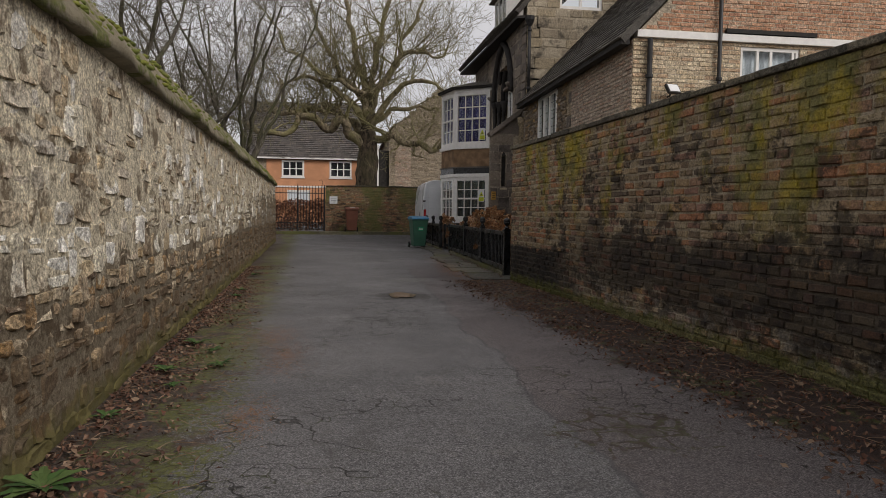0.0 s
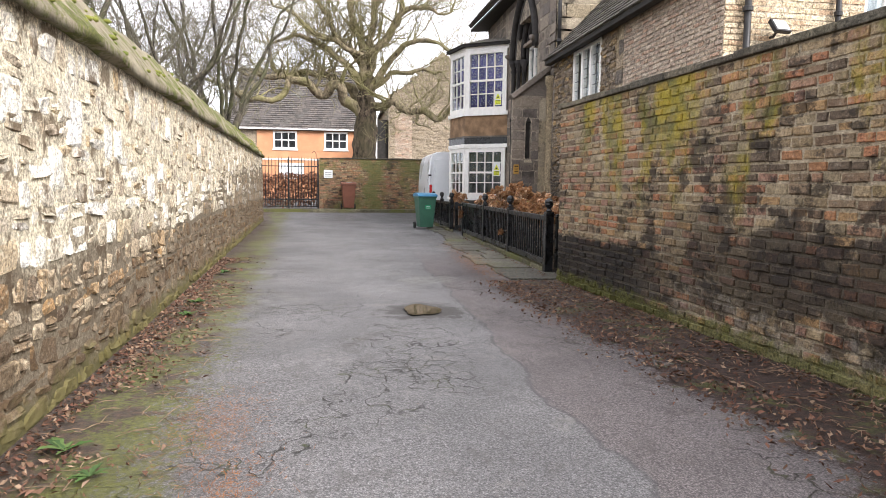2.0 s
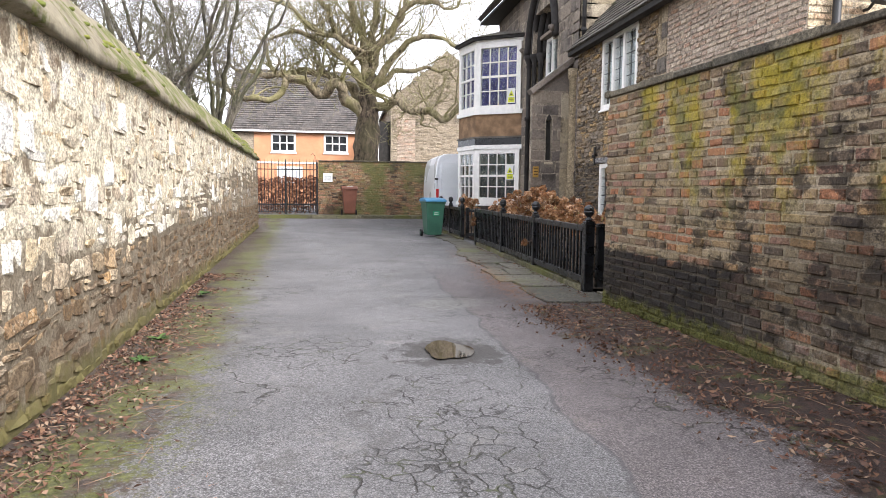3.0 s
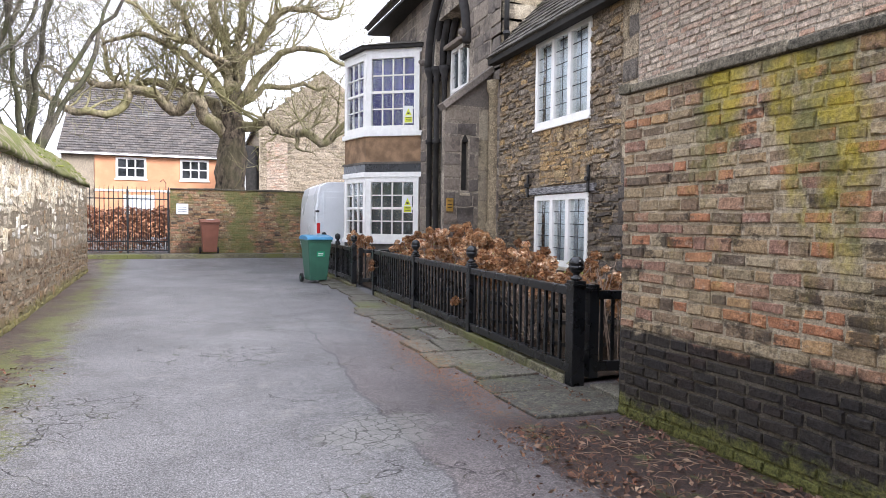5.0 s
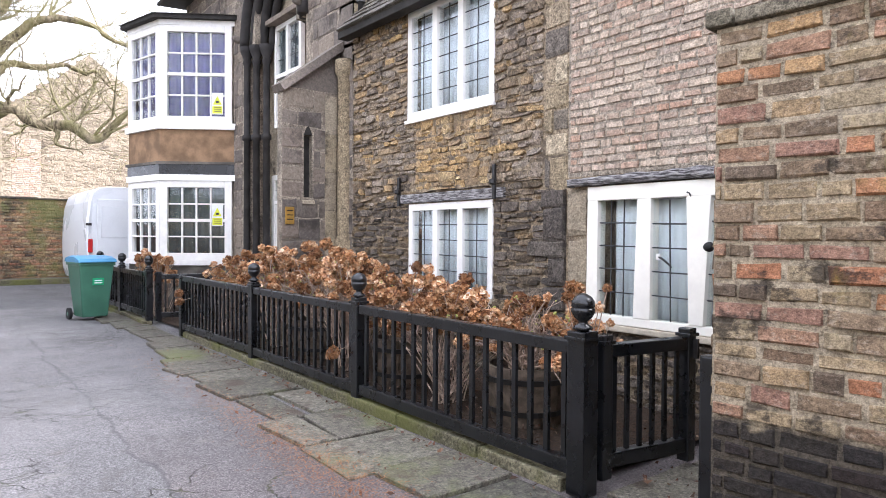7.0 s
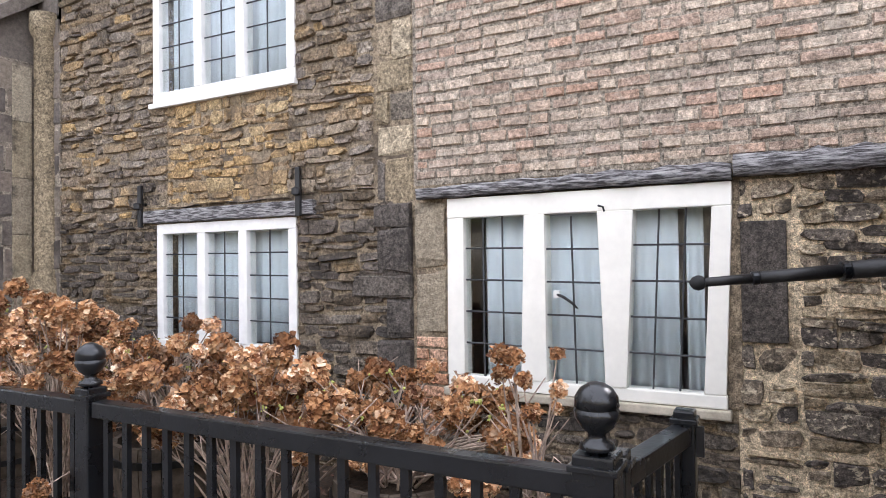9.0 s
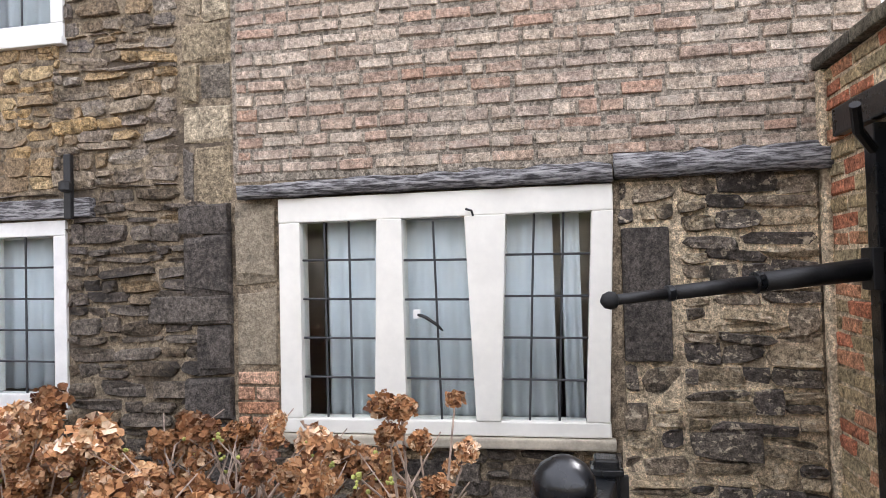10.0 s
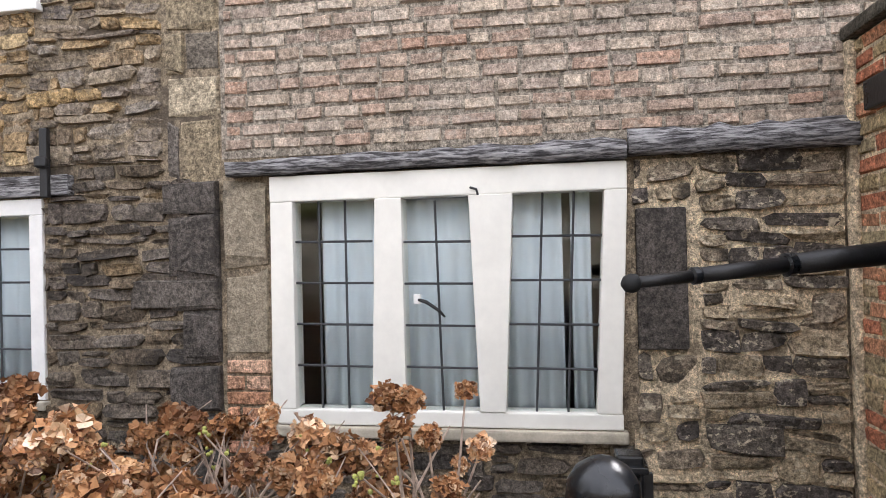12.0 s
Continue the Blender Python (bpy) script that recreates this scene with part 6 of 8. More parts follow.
def floodlight():
    f = thing("floodlight", "small black floodlight mounted on the buff brick wall", "lamp")
    bm = boxed(-0.13, 0.13, -0.03, 0.03, -0.1, 0.1, bevel=0.01)
    m = pose(6.16, 10.3, 3.4, -35, 0, 12)
    bmesh.ops.transform(bm, matrix=m, verts=bm.verts)
    part("housing", bm, M_IRON, f)
    bm = boxed(-0.105, 0.105, -0.036, -0.031, -0.08, 0.08)
    bmesh.ops.transform(bm, matrix=m, verts=bm.verts)
    part("lens", bm, M_SIGN_WHITE, f)
    part("bracket", tube(bmesh.new(), [(6.16, 10.32, 3.38), (6.16, 10.42, 3.3), (6.16, 10.5, 3.3)], 0.018, 8), M_IRON, f)


floodlight()


# ---- cross wall with the dark doorway beside the pier ----
def cross_wall():
    m = plane_frame((3.9, 10.75, 0), (1, 0))   # n = +y
    door = (0.05, 1.16, -0.2, 2.02)
    bm = cut_wall(0, 1.6, -0.1, 2.36, 0.24, [door])
    bmesh.ops.transform(bm, matrix=m, verts=bm.verts)
    wall = structure("wall_gate_passage", bm, M_SANDY, "short brick wall with a black framed doorway", "wall")
    rng = random.Random(71)
    lay(wall, m, courses(0, 1.57, 0, 2.36, [(0, 1.18, -0.2, 2.16)], rng, (0.07, 0.078), (0.2, 0.235), 0.012, True), BRICKS, BRICK_MESHES, "brick", M_BRICK_PASSAGE, (0.004, 0.014), 0.05, lambda u, v: True, 200, rng, 0.01)
    u = 0.0
    while u < 1.6:
        bm = boxed(u + 0.005, min(u + 0.4, 1.6), -0.28, 0.05, 2.362, 2.42, bevel=0.012)
        bmesh.ops.transform(bm, matrix=m, verts=bm.verts)
        part("coping_stone", bm, M_CAP, wall)
        u += 0.4
    d = thing("door_1", "black painted boarded door in a black frame, closed", "door", "", "structure")
    part("lintel", boxed(3.9, 5.32, 10.735, 10.79, 2.03, 2.15, bevel=0.008), M_BLACK, d)
    part("jamb", boxed(4.97, 5.055, 10.55, 10.78, 0.0, 2.02, bevel=0.006), M_BLACK, d)
    part("jamb", boxed(3.95, 4.03, 10.55, 10.78, 0.0, 2.02, bevel=0.006), M_BLACK, d)
    for i in range(7):
        x = 4.035 + i * 0.134
        part("board", boxed(x, x + 0.13, 10.60, 10.64, 0.03, 2.0, bevel=0.005), M_BLACK, d)
    part("latch", tube(bmesh.new(), [(4.16, 10.66, 1.0), (4.16, 10.70, 1.0), (4.26, 10.70, 1.0)], 0.012, 8), M_IRON, d)
    part("bracket", tube(bmesh.new(), [(4.98, 10.78, 1.92), (4.90, 10.86, 1.98), (4.82, 10.9, 2.06)], 0.02, 8), M_IRON, d)


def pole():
    """A hand-held black telescopic pole, fixed at the doorway, placed and thickened to fit the camera's view."""
    p = thing("pole", "black hand-held telescopic pole with a rounded tip, hung at the doorway", "pole")
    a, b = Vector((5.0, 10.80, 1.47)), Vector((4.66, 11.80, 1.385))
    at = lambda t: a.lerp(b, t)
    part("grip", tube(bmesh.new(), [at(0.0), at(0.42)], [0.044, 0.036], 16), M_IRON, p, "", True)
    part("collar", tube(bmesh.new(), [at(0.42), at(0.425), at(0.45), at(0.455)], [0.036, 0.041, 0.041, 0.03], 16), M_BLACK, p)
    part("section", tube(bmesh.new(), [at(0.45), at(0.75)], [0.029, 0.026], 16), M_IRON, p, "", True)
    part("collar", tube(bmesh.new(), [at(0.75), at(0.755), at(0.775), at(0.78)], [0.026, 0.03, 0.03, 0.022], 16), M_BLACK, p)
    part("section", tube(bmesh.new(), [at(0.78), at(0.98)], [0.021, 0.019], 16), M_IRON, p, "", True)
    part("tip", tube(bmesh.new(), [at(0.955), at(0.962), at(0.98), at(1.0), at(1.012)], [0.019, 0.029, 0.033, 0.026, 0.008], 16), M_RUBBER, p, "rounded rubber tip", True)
    # made-up bracket that carries the pole on the jamb
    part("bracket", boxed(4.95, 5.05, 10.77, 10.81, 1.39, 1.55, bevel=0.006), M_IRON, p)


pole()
# passage brick, colours raised to make up for the missing light in the corner
M_BRICK_PASSAGE = masonry("passage_brick", [(0.46, 0.18, 0.10), (0.38, 0.29, 0.17), (0.42, 0.32, 0.18), (0.50, 0.25, 0.14), (0.34, 0.27, 0.16)], soot_low=0.62, soot_high=0.8, lichen=(0.18, 0.17, 0.06), lichen_low=0.6)
cross_wall()


# ---- black timber fence with acorn finials ----
def finial(parent, x, y, z):
    bm = lathe(bmesh.new(), [(0.028, 0.0), (0.055, 0.012), (0.05, 0.026), (0.028, 0.04), (0.026, 0.055), (0.05, 0.075), (0.066, 0.105), (0.068, 0.125), (0.062, 0.128), (0.062, 0.132), (0.067, 0.136), (0.064, 0.165), (0.048, 0.19), (0.022, 0.206), (0.004, 0.21)], 24, (x, y, z))
    part("finial", bm, M_BLACK, parent, "turned black acorn finial", True)


def fence_post(parent, x, y, top, ball=True, half=0.055, foot=0.0):
    p = part("post", boxed(x - half, x + half, y - half, y + half, foot, top, bevel=0.008), M_BLACK, parent)
    part("post_cap", boxed(x - half - 0.012, x + half + 0.012, y - half - 0.012, y + half + 0.012, top - 0.05, top - 0.03, bevel=0.004), M_BLACK, p)
    if ball:
        finial(p, x, y, top)


def fence_run(parent, a, b, z_low, z_high, gap=0.13, size=0.017, inset=0.06):
    """Rails and balusters between two posts."""
    a, b = Vector((*a, 0)), Vector((*b, 0))
    m = plane_frame(a, b - a)
    length = (b - a).length
    for name, z0, z1, half in (("top_rail", z_high - 0.075, z_high, 0.038), ("bottom_rail", z_low, z_low + 0.085, 0.036)):
        bm = boxed(inset, length - inset, -half, half, z0, z1, bevel=0.008)
        bmesh.ops.transform(bm, matrix=m, verts=bm.verts)
        part(name, bm, M_BLACK, parent)
    n = max(1, int((length - 2 * inset) / gap))
    for i in range(n):
        u = inset + (length - 2 * inset) * (i + 0.5) / n
        bm = boxed(u - size, u + size, -size * 0.7, size * 0.7, z_low + 0.08, z_high - 0.07)
        bmesh.ops.transform(bm, matrix=m, verts=bm.verts)
        part("baluster", bm, M_BLACK, parent)


def fence():
    f = thing("fence", "black painted timber fence with acorn finials on a stone kerb", "fence")
    posts = [(3.66, 11.95), (3.67, 14.38), (3.67, 16.67), (3.64, 19.18)]
    for i, (x, y) in enumerate(posts):
        fence_post(f, x, y, 0.92 if i < 3 else 0.87, i < 3, 0.062 if i == 0 else 0.05)
    for a, b in zip(posts, posts[1:]):
        fence_run(f, a, b, 0.10, 0.86)
    g = thing("fence", "black painted timber fence beside the green bin", "fence")
    posts = [(3.56, 20.72), (3.52, 22.4), (3.48, 24.1)]
    for x, y in posts:
        fence_post(g, x, y, 0.90, True, 0.05)
    for a, b in zip(posts, posts[1:]):
        fence_run(g, a, b, 0.12, 0.84)
    gate = thing("garden_gate", "black timber garden gate standing open", "gate", "garden gates")
    fence_post(gate, 3.82, 11.94, 0.885, False, 0.045, 0.06)
    fence_post(gate, 4.50, 11.82, 0.885, False, 0.04, 0.06)
    fence_run(gate, (3.82, 11.94), (4.50, 11.82), 0.12, 0.83, 0.095, 0.014, 0.04)
    part("hinge", tube(bmesh.new(), [(3.76, 11.96, 0.3), (3.8, 11.945, 0.3)], 0.012, 8), M_IRON, gate)
    part("hinge", tube(bmesh.new(), [(3.76, 11.96, 0.75), (3.8, 11.945, 0.75)], 0.012, 8), M_IRON, gate)
    part("latch", boxed(4.50, 4.52, 11.75, 11.78, 0.7, 0.82), M_IRON, gate)
    gate = thing("garden_gate", "black timber garden gate standing open by the bay", "gate", "garden gates")
    fence_post(gate, 3.70, 20.70, 0.84, False, 0.04, 0.05)
    fence_post(gate, 4.42, 20.55, 0.84, False, 0.04, 0.05)
    fence_run(gate, (3.70, 20.70), (4.42, 20.55), 0.1, 0.80, 0.13, 0.015, 0.04)
    j = thing("gate_post", "rough black timber gate post beside the brick pier", "post")
    part("post", boxed(3.60, 3.68, 11.135, 11.215, -0.02, 0.90, bevel=0.012), M_BLACK, j)
    # kerb stones beneath
    rng = random.Random(9)
    k = thing("kerb", "low mossy stone kerb beneath the fence", "kerb", "", "structure")
    for y_a, y_b, x in ((12.06, 19.25, 3.68), (20.66, 24.2, 3.52)):
        y = y_a
        while y < y_b:
            w = min(rng.uniform(0.5, 1.0), y_b - y)
            part("kerb_stone", boxed(x - 0.06 + rng.uniform(-0.012, 0.012), x + 0.08, y + 0.005, y + w - 0.005, -0.04, 0.07 + rng.uniform(-0.01, 0.01), bevel=0.015), M_KERB, k)
            y += w


fence()


# ---- paving slabs along the fence ----
def paving():
    rng = random.Random(13)
    p = thing("pavement", "strip of worn mossy stone paving slabs beside the fence", "pavement", "", "structure")
    y = 11.14
    while y < 22.6:
        h = rng.uniform(0.38, 0.9) if y > 11.2 else 0.72
        x_in = 3.56 if y > 11.8 else 4.9
        edge = 2.84 + 0.05 * math.sin(y * 1.7) + (0.18 if y > 17 else 0) + rng.uniform(-0.09, 0.07) + (0.06 if y < 11.2 else 0)
        xs = [edge]
        while xs[-1] < x_in - 0.3:
            xs.append(xs[-1] + (rng.uniform(0.3, 0.8) if y > 11.2 else 0.86))
        xs[-1] = x_in if len(xs) > 1 else xs[-1]
        if len(xs) == 1:
            xs.append(x_in)
        for a, b in zip(xs, xs[1:]):
            bm = bmesh.new()
            j = lambda s: rng.uniform(-s, s)
            top = 0.016 + j(0.01)
            g = 0.016
            pts = [(a + g + j(0.04), y + g + j(0.03)), ((a + b) / 2 + j(0.08), y + g + j(0.014)), (b - g + j(0.012), y + g + j(0.02)), (b - g + j(0.012), y + h - g + j(0.015)), ((a + b) / 2, y + h - g + j(0.014)), (a + g + j(0.05), y + h - g + j(0.03))]
            lo = [bm.verts.new((u, v, -0.04)) for u, v in pts]
            mid = [bm.verts.new((u, v, top - 0.008)) for u, v in pts]
            cx, cy = sum(q[0] for q in pts) / 6, sum(q[1] for q in pts) / 6
            hi = [bm.verts.new((cx + (u - cx) * 0.975, cy + (v - cy) * 0.975, top + j(0.003))) for u, v in pts]
            for r, s in ((lo, mid), (mid, hi)):
                for i in range(6):
                    bm.faces.new((r[i], r[(i + 1) % 6], s[(i + 1) % 6], s[i]))
            bm.faces.new(hi)
            part("slab", bm, M_SLAB, p)
        y += h
    # planting bed behind the fence
    bm = bmesh.new()
    xs, ys = [3.78 + 0.115 * i for i in range(16)], [12.05 + 0.25 * i for i in range(49)]
    grid = [[bm.verts.new((x, v, 0.03 + 0.03 * noise.noise(Vector((x * 3, v * 3, 0))))) for x in xs] for v in ys]
    for r, s in zip(grid, grid[1:]):
        for i in range(len(xs) - 1):
            bm.faces.new((r[i], r[i + 1], s[i + 1], s[i]))
    structure("bed", bm, M_SOIL, "dark soil bed covered with fallen leaves", "soil", True)


def soil_material():
    k = Mat("dark_soil", 0.95)
    n = k.noise(30, 6, 0.7)
    k.bump(n, 0.9, 0.03)
    return k.done(k.ramp(n, [(0.3, (0.015, 0.011, 0.008)), (0.55, (0.05, 0.032, 0.02)), (0.75, (0.11, 0.06, 0.035))]))


M_SOIL = soil_material()
paving()


# ---- half-barrel planters and dried hydrangeas ----
def barrel():
    b = thing("planter", "dark oak half-barrel planter with iron hoops", "planter", "half-barrel planters behind the fence")
    prof = [(0.27, 0.0), (0.30, 0.12), (0.325, 0.26), (0.33, 0.4), (0.325, 0.44)]
    for i in range(16):
        a0, a1 = 2 * math.pi * i / 16 + 0.008, 2 * math.pi * (i + 1) / 16 - 0.008
        bm = bmesh.new()
        rows = [[bm.verts.new((r * k * math.cos(a), r * k * math.sin(a), h)) for k in (1, 0.9) for a in (a0, a1)] for r, h in prof]
        for p, q in zip(rows, rows[1:]):
            for u, v in ((0, 1), (1, 3), (3, 2), (2, 0)):
                bm.faces.new((p[u], p[v], q[v], q[u]))
        for r in (rows[0], rows[-1]):
            bm.faces.new((r[0], r[1], r[3], r[2]))
        part("stave", bm, M_BARREL, b)
    for h in (0.09, 0.33):
        r = 0.292 if h < 0.2 else 0.331
        part("hoop", lathe(bmesh.new(), [(r, h), (r + 0.008, h), (r + 0.014, h + 0.04), (r, h + 0.04)], 24), M_IRON, b)
    part("earth", lathe(bmesh.new(), [(0.28, 0.1), (0.295, 0.37), (0.1, 0.40)], 16), M_SOIL, b)
    return b


def head_mesh(rng, radius):
    """A dried mophead: many small curled four-petalled florets in an uneven ball."""
    bm = bmesh.new()
    k = 76
    lump = Vector((rng.uniform(0, 9), rng.uniform(0, 9), rng.uniform(0, 9)))
    for i in range(k):
        z = 1 - 1.78 * (i + 0.5) / k
        a = i * 2.39996 + rng.uniform(-0.3, 0.3)
        s = math.sqrt(max(0, 1 - z * z))
        n = Vector((s * math.cos(a), s * math.sin(a), z))
        bulge = 0.98 + 0.45 * noise.noise(n * 1.8 + lump)
        c = n * radius * bulge * rng.uniform(0.7, 1.08)
        n = (n + Vector((rng.uniform(-0.6, 0.6), rng.uniform(-0.6, 0.6), rng.uniform(-0.6, 0.6)))).normalized()
        t = n.orthogonal().normalized()
        b = n.cross(t)
        turn = rng.uniform(0, 1.6)
        size = radius * rng.uniform(0.27, 0.46)
        o = bm.verts.new(c - n * size * 0.3)
        for q in range(4):
            g = turn + q * math.pi / 2 + rng.uniform(-0.15, 0.15)
            d, e = t * math.cos(g) + b * math.sin(g), t * math.cos(g + 0.7) + b * math.sin(g + 0.7)
            f = t * math.cos(g - 0.7) + b * math.sin(g - 0.7)
            tip = bm.verts.new(c + d * size * rng.uniform(0.8, 1.15) + n * size * rng.uniform(-0.5, 0.6))
            l = bm.verts.new(c + e * size * 0.8 + n * size * rng.uniform(-0.1, 0.5))
            r = bm.verts.new(c + f * size * 0.8 + n * size * rng.uniform(-0.1, 0.5))
            bm.faces.new((o, r, tip))
            bm.faces.new((o, tip, l))
    me = bpy.data.meshes.new("flower_head")
    bm.to_mesh(me)
    bm.free()
    me.materials.append(M_PETAL)
    return me


HEAD_RNG = random.Random(77)
HEADS = [head_mesh(HEAD_RNG, 0.056) for _ in range(10)]


def hydrangea(x, y, z0, reach, height, count, seed, label, x_lim=(3.86, 5.25)):
    """A leafless hydrangea with dry brown mopheads on pale stems."""
    rng = random.Random(seed)
    h = thing("hydrangea", label, "shrub", "dried hydrangeas along the fence", m=pose(x, y, z0))
    stems = bmesh.new()
    buds = bmesh.new()
    for i in range(count):
        a = rng.uniform(0, 2 * math.pi)
        r = reach * math.sqrt(rng.random())
        px = min(max(x + r * math.cos(a) * 0.8, x_lim[0]), x_lim[1])
        py = y + r * math.sin(a) * 1.25
        pz = height * (1 - 0.32 * (r / reach) ** 2) * rng.uniform(0.74, 1.04) - z0
        top = Vector((px - x, py - y, pz))
        foot = Vector((rng.uniform(-0.12, 0.12), rng.uniform(-0.12, 0.12), 0))
        mid = foot.lerp(top, 0.55) + Vector((rng.uniform(-0.05, 0.05), rng.uniform(-0.05, 0.05), 0.06))
        tube(stems, [foot, mid, top], [0.007, 0.005, 0.003], 5, False)
        if rng.random() < 0.5:
            bare = mid + Vector((rng.uniform(-0.3, 0.3), rng.uniform(-0.3, 0.3), rng.uniform(0.0, 0.3)))
            tube(stems, [foot.lerp(mid, 0.6), mid.lerp(bare, 0.5) + Vector((0, 0, 0.03)), bare], [0.005, 0.0035, 0.002], 4, False)
        if rng.random() < 0.7:
            side = mid.lerp(top, 0.4)
            end = side + Vector((rng.uniform(-0.14, 0.14), rng.uniform(-0.14, 0.14), rng.uniform(0.05, 0.16)))
            tube(stems, [side, end], [0.004, 0.0025], 4, False)
            for _ in range(rng.choice((0, 1, 3, 5))):
                bmesh.ops.create_icosphere(buds, subdivisions=1, radius=rng.uniform(0.004, 0.009), matrix=Matrix.Translation(end + Vector((rng.uniform(-0.012, 0.012), rng.uniform(-0.012, 0.012), rng.uniform(-0.006, 0.016)))))
        ob = new("flower_head", rng.choice(HEADS))
        ob.parent = h
        s = rng.choice((rng.uniform(0.5, 0.8), rng.uniform(0.75, 1.1), rng.uniform(0.95, 1.4))) if count > 15 else rng.uniform(0.45, 0.85)
        ob.matrix_basis = Matrix.Translation(top) @ Euler((rng.uniform(-0.7, 0.7), rng.uniform(-0.7, 0.7), rng.uniform(0, 6.3))).to_matrix().to_4x4() @ Matrix.Diagonal((s, s, s * rng.uniform(0.75, 1.0), 1))
    tagged(part("stemwork", stems, M_BUSH_STEM, h, "thin pale dry stems"), kind="stuff")
    tagged(part("bud_cluster", buds, M_BUD, h, "small yellow-green buds"), kind="stuff")


def planting():
    b = barrel()
    b.matrix_world = pose(4.42, 13.12, 0.03)
    for x, y, turn in ((4.42, 14.75, 20), (4.4, 16.5, 50), (4.45, 18.2, 80)):
        copy_thing(b, pose(x, y, 0.03, 0, 0, turn))
    rows = [(4.42, 13.12, 0.42, 0.60, 1.02, 34, "dry brown hydrangea in a half barrel"), (4.25, 13.9, 0.04, 0.55, 1.06, 26, "dry brown hydrangea spilling over the fence rail"),
            (4.42, 14.75, 0.42, 0.62, 1.22, 34, "dry brown hydrangea in a half barrel"), (4.3, 15.6, 0.04, 0.6, 1.28, 30, "tall dry hydrangea with tan mopheads"),
            (4.4, 16.5, 0.42, 0.65, 1.36, 34, "tall dry hydrangea in a half barrel"), (4.3, 17.4, 0.04, 0.6, 1.3, 28, "dry brown hydrangea behind the black fence"),
            (4.45, 18.2, 0.42, 0.6, 1.26, 26, "dry brown hydrangea in a half barrel"), (4.25, 18.95, 0.04, 0.5, 1.15, 20, "dry hydrangea drooping by the gate"),
            (3.95, 21.5, 0.04, 0.4, 1.1, 20, "dry hydrangea beneath the bay window"), (3.85, 22.3, 0.04, 0.4, 1.15, 18, "dry hydrangea beside the green bin"),
            (4.2, 12.36, 0.04, 0.24, 1.28, 6, "thin hydrangea with a few mopheads below the window")]
    for i, (x, y, z0, reach, height, count, label) in enumerate(rows):
        hydrangea(x, y, z0, reach, height, int(count * 2.2), 100 + i, label)
    # mopheads that hang out through the fence
    ob = thing("hydrangea", "hydrangea stem drooping out through the fence", "shrub", "dried hydrangeas along the fence")
    stems = bmesh.new()
    for p in ((3.54, 19.05, 0.62), (3.50, 18.9, 0.52), (3.55, 14.62, 0.42)):
        tube(stems, [(3.9, p[1] + 0.05, 0.1), (3.75, p[1], p[2] + 0.06), p], [0.006, 0.005, 0.003], 5, False)
        q = new("flower_head", HEADS[2])
        q.parent = ob
        q.matrix_basis = Matrix.Translation(p)
    part("stemwork", stems, M_BUSH_STEM, ob)


planting()


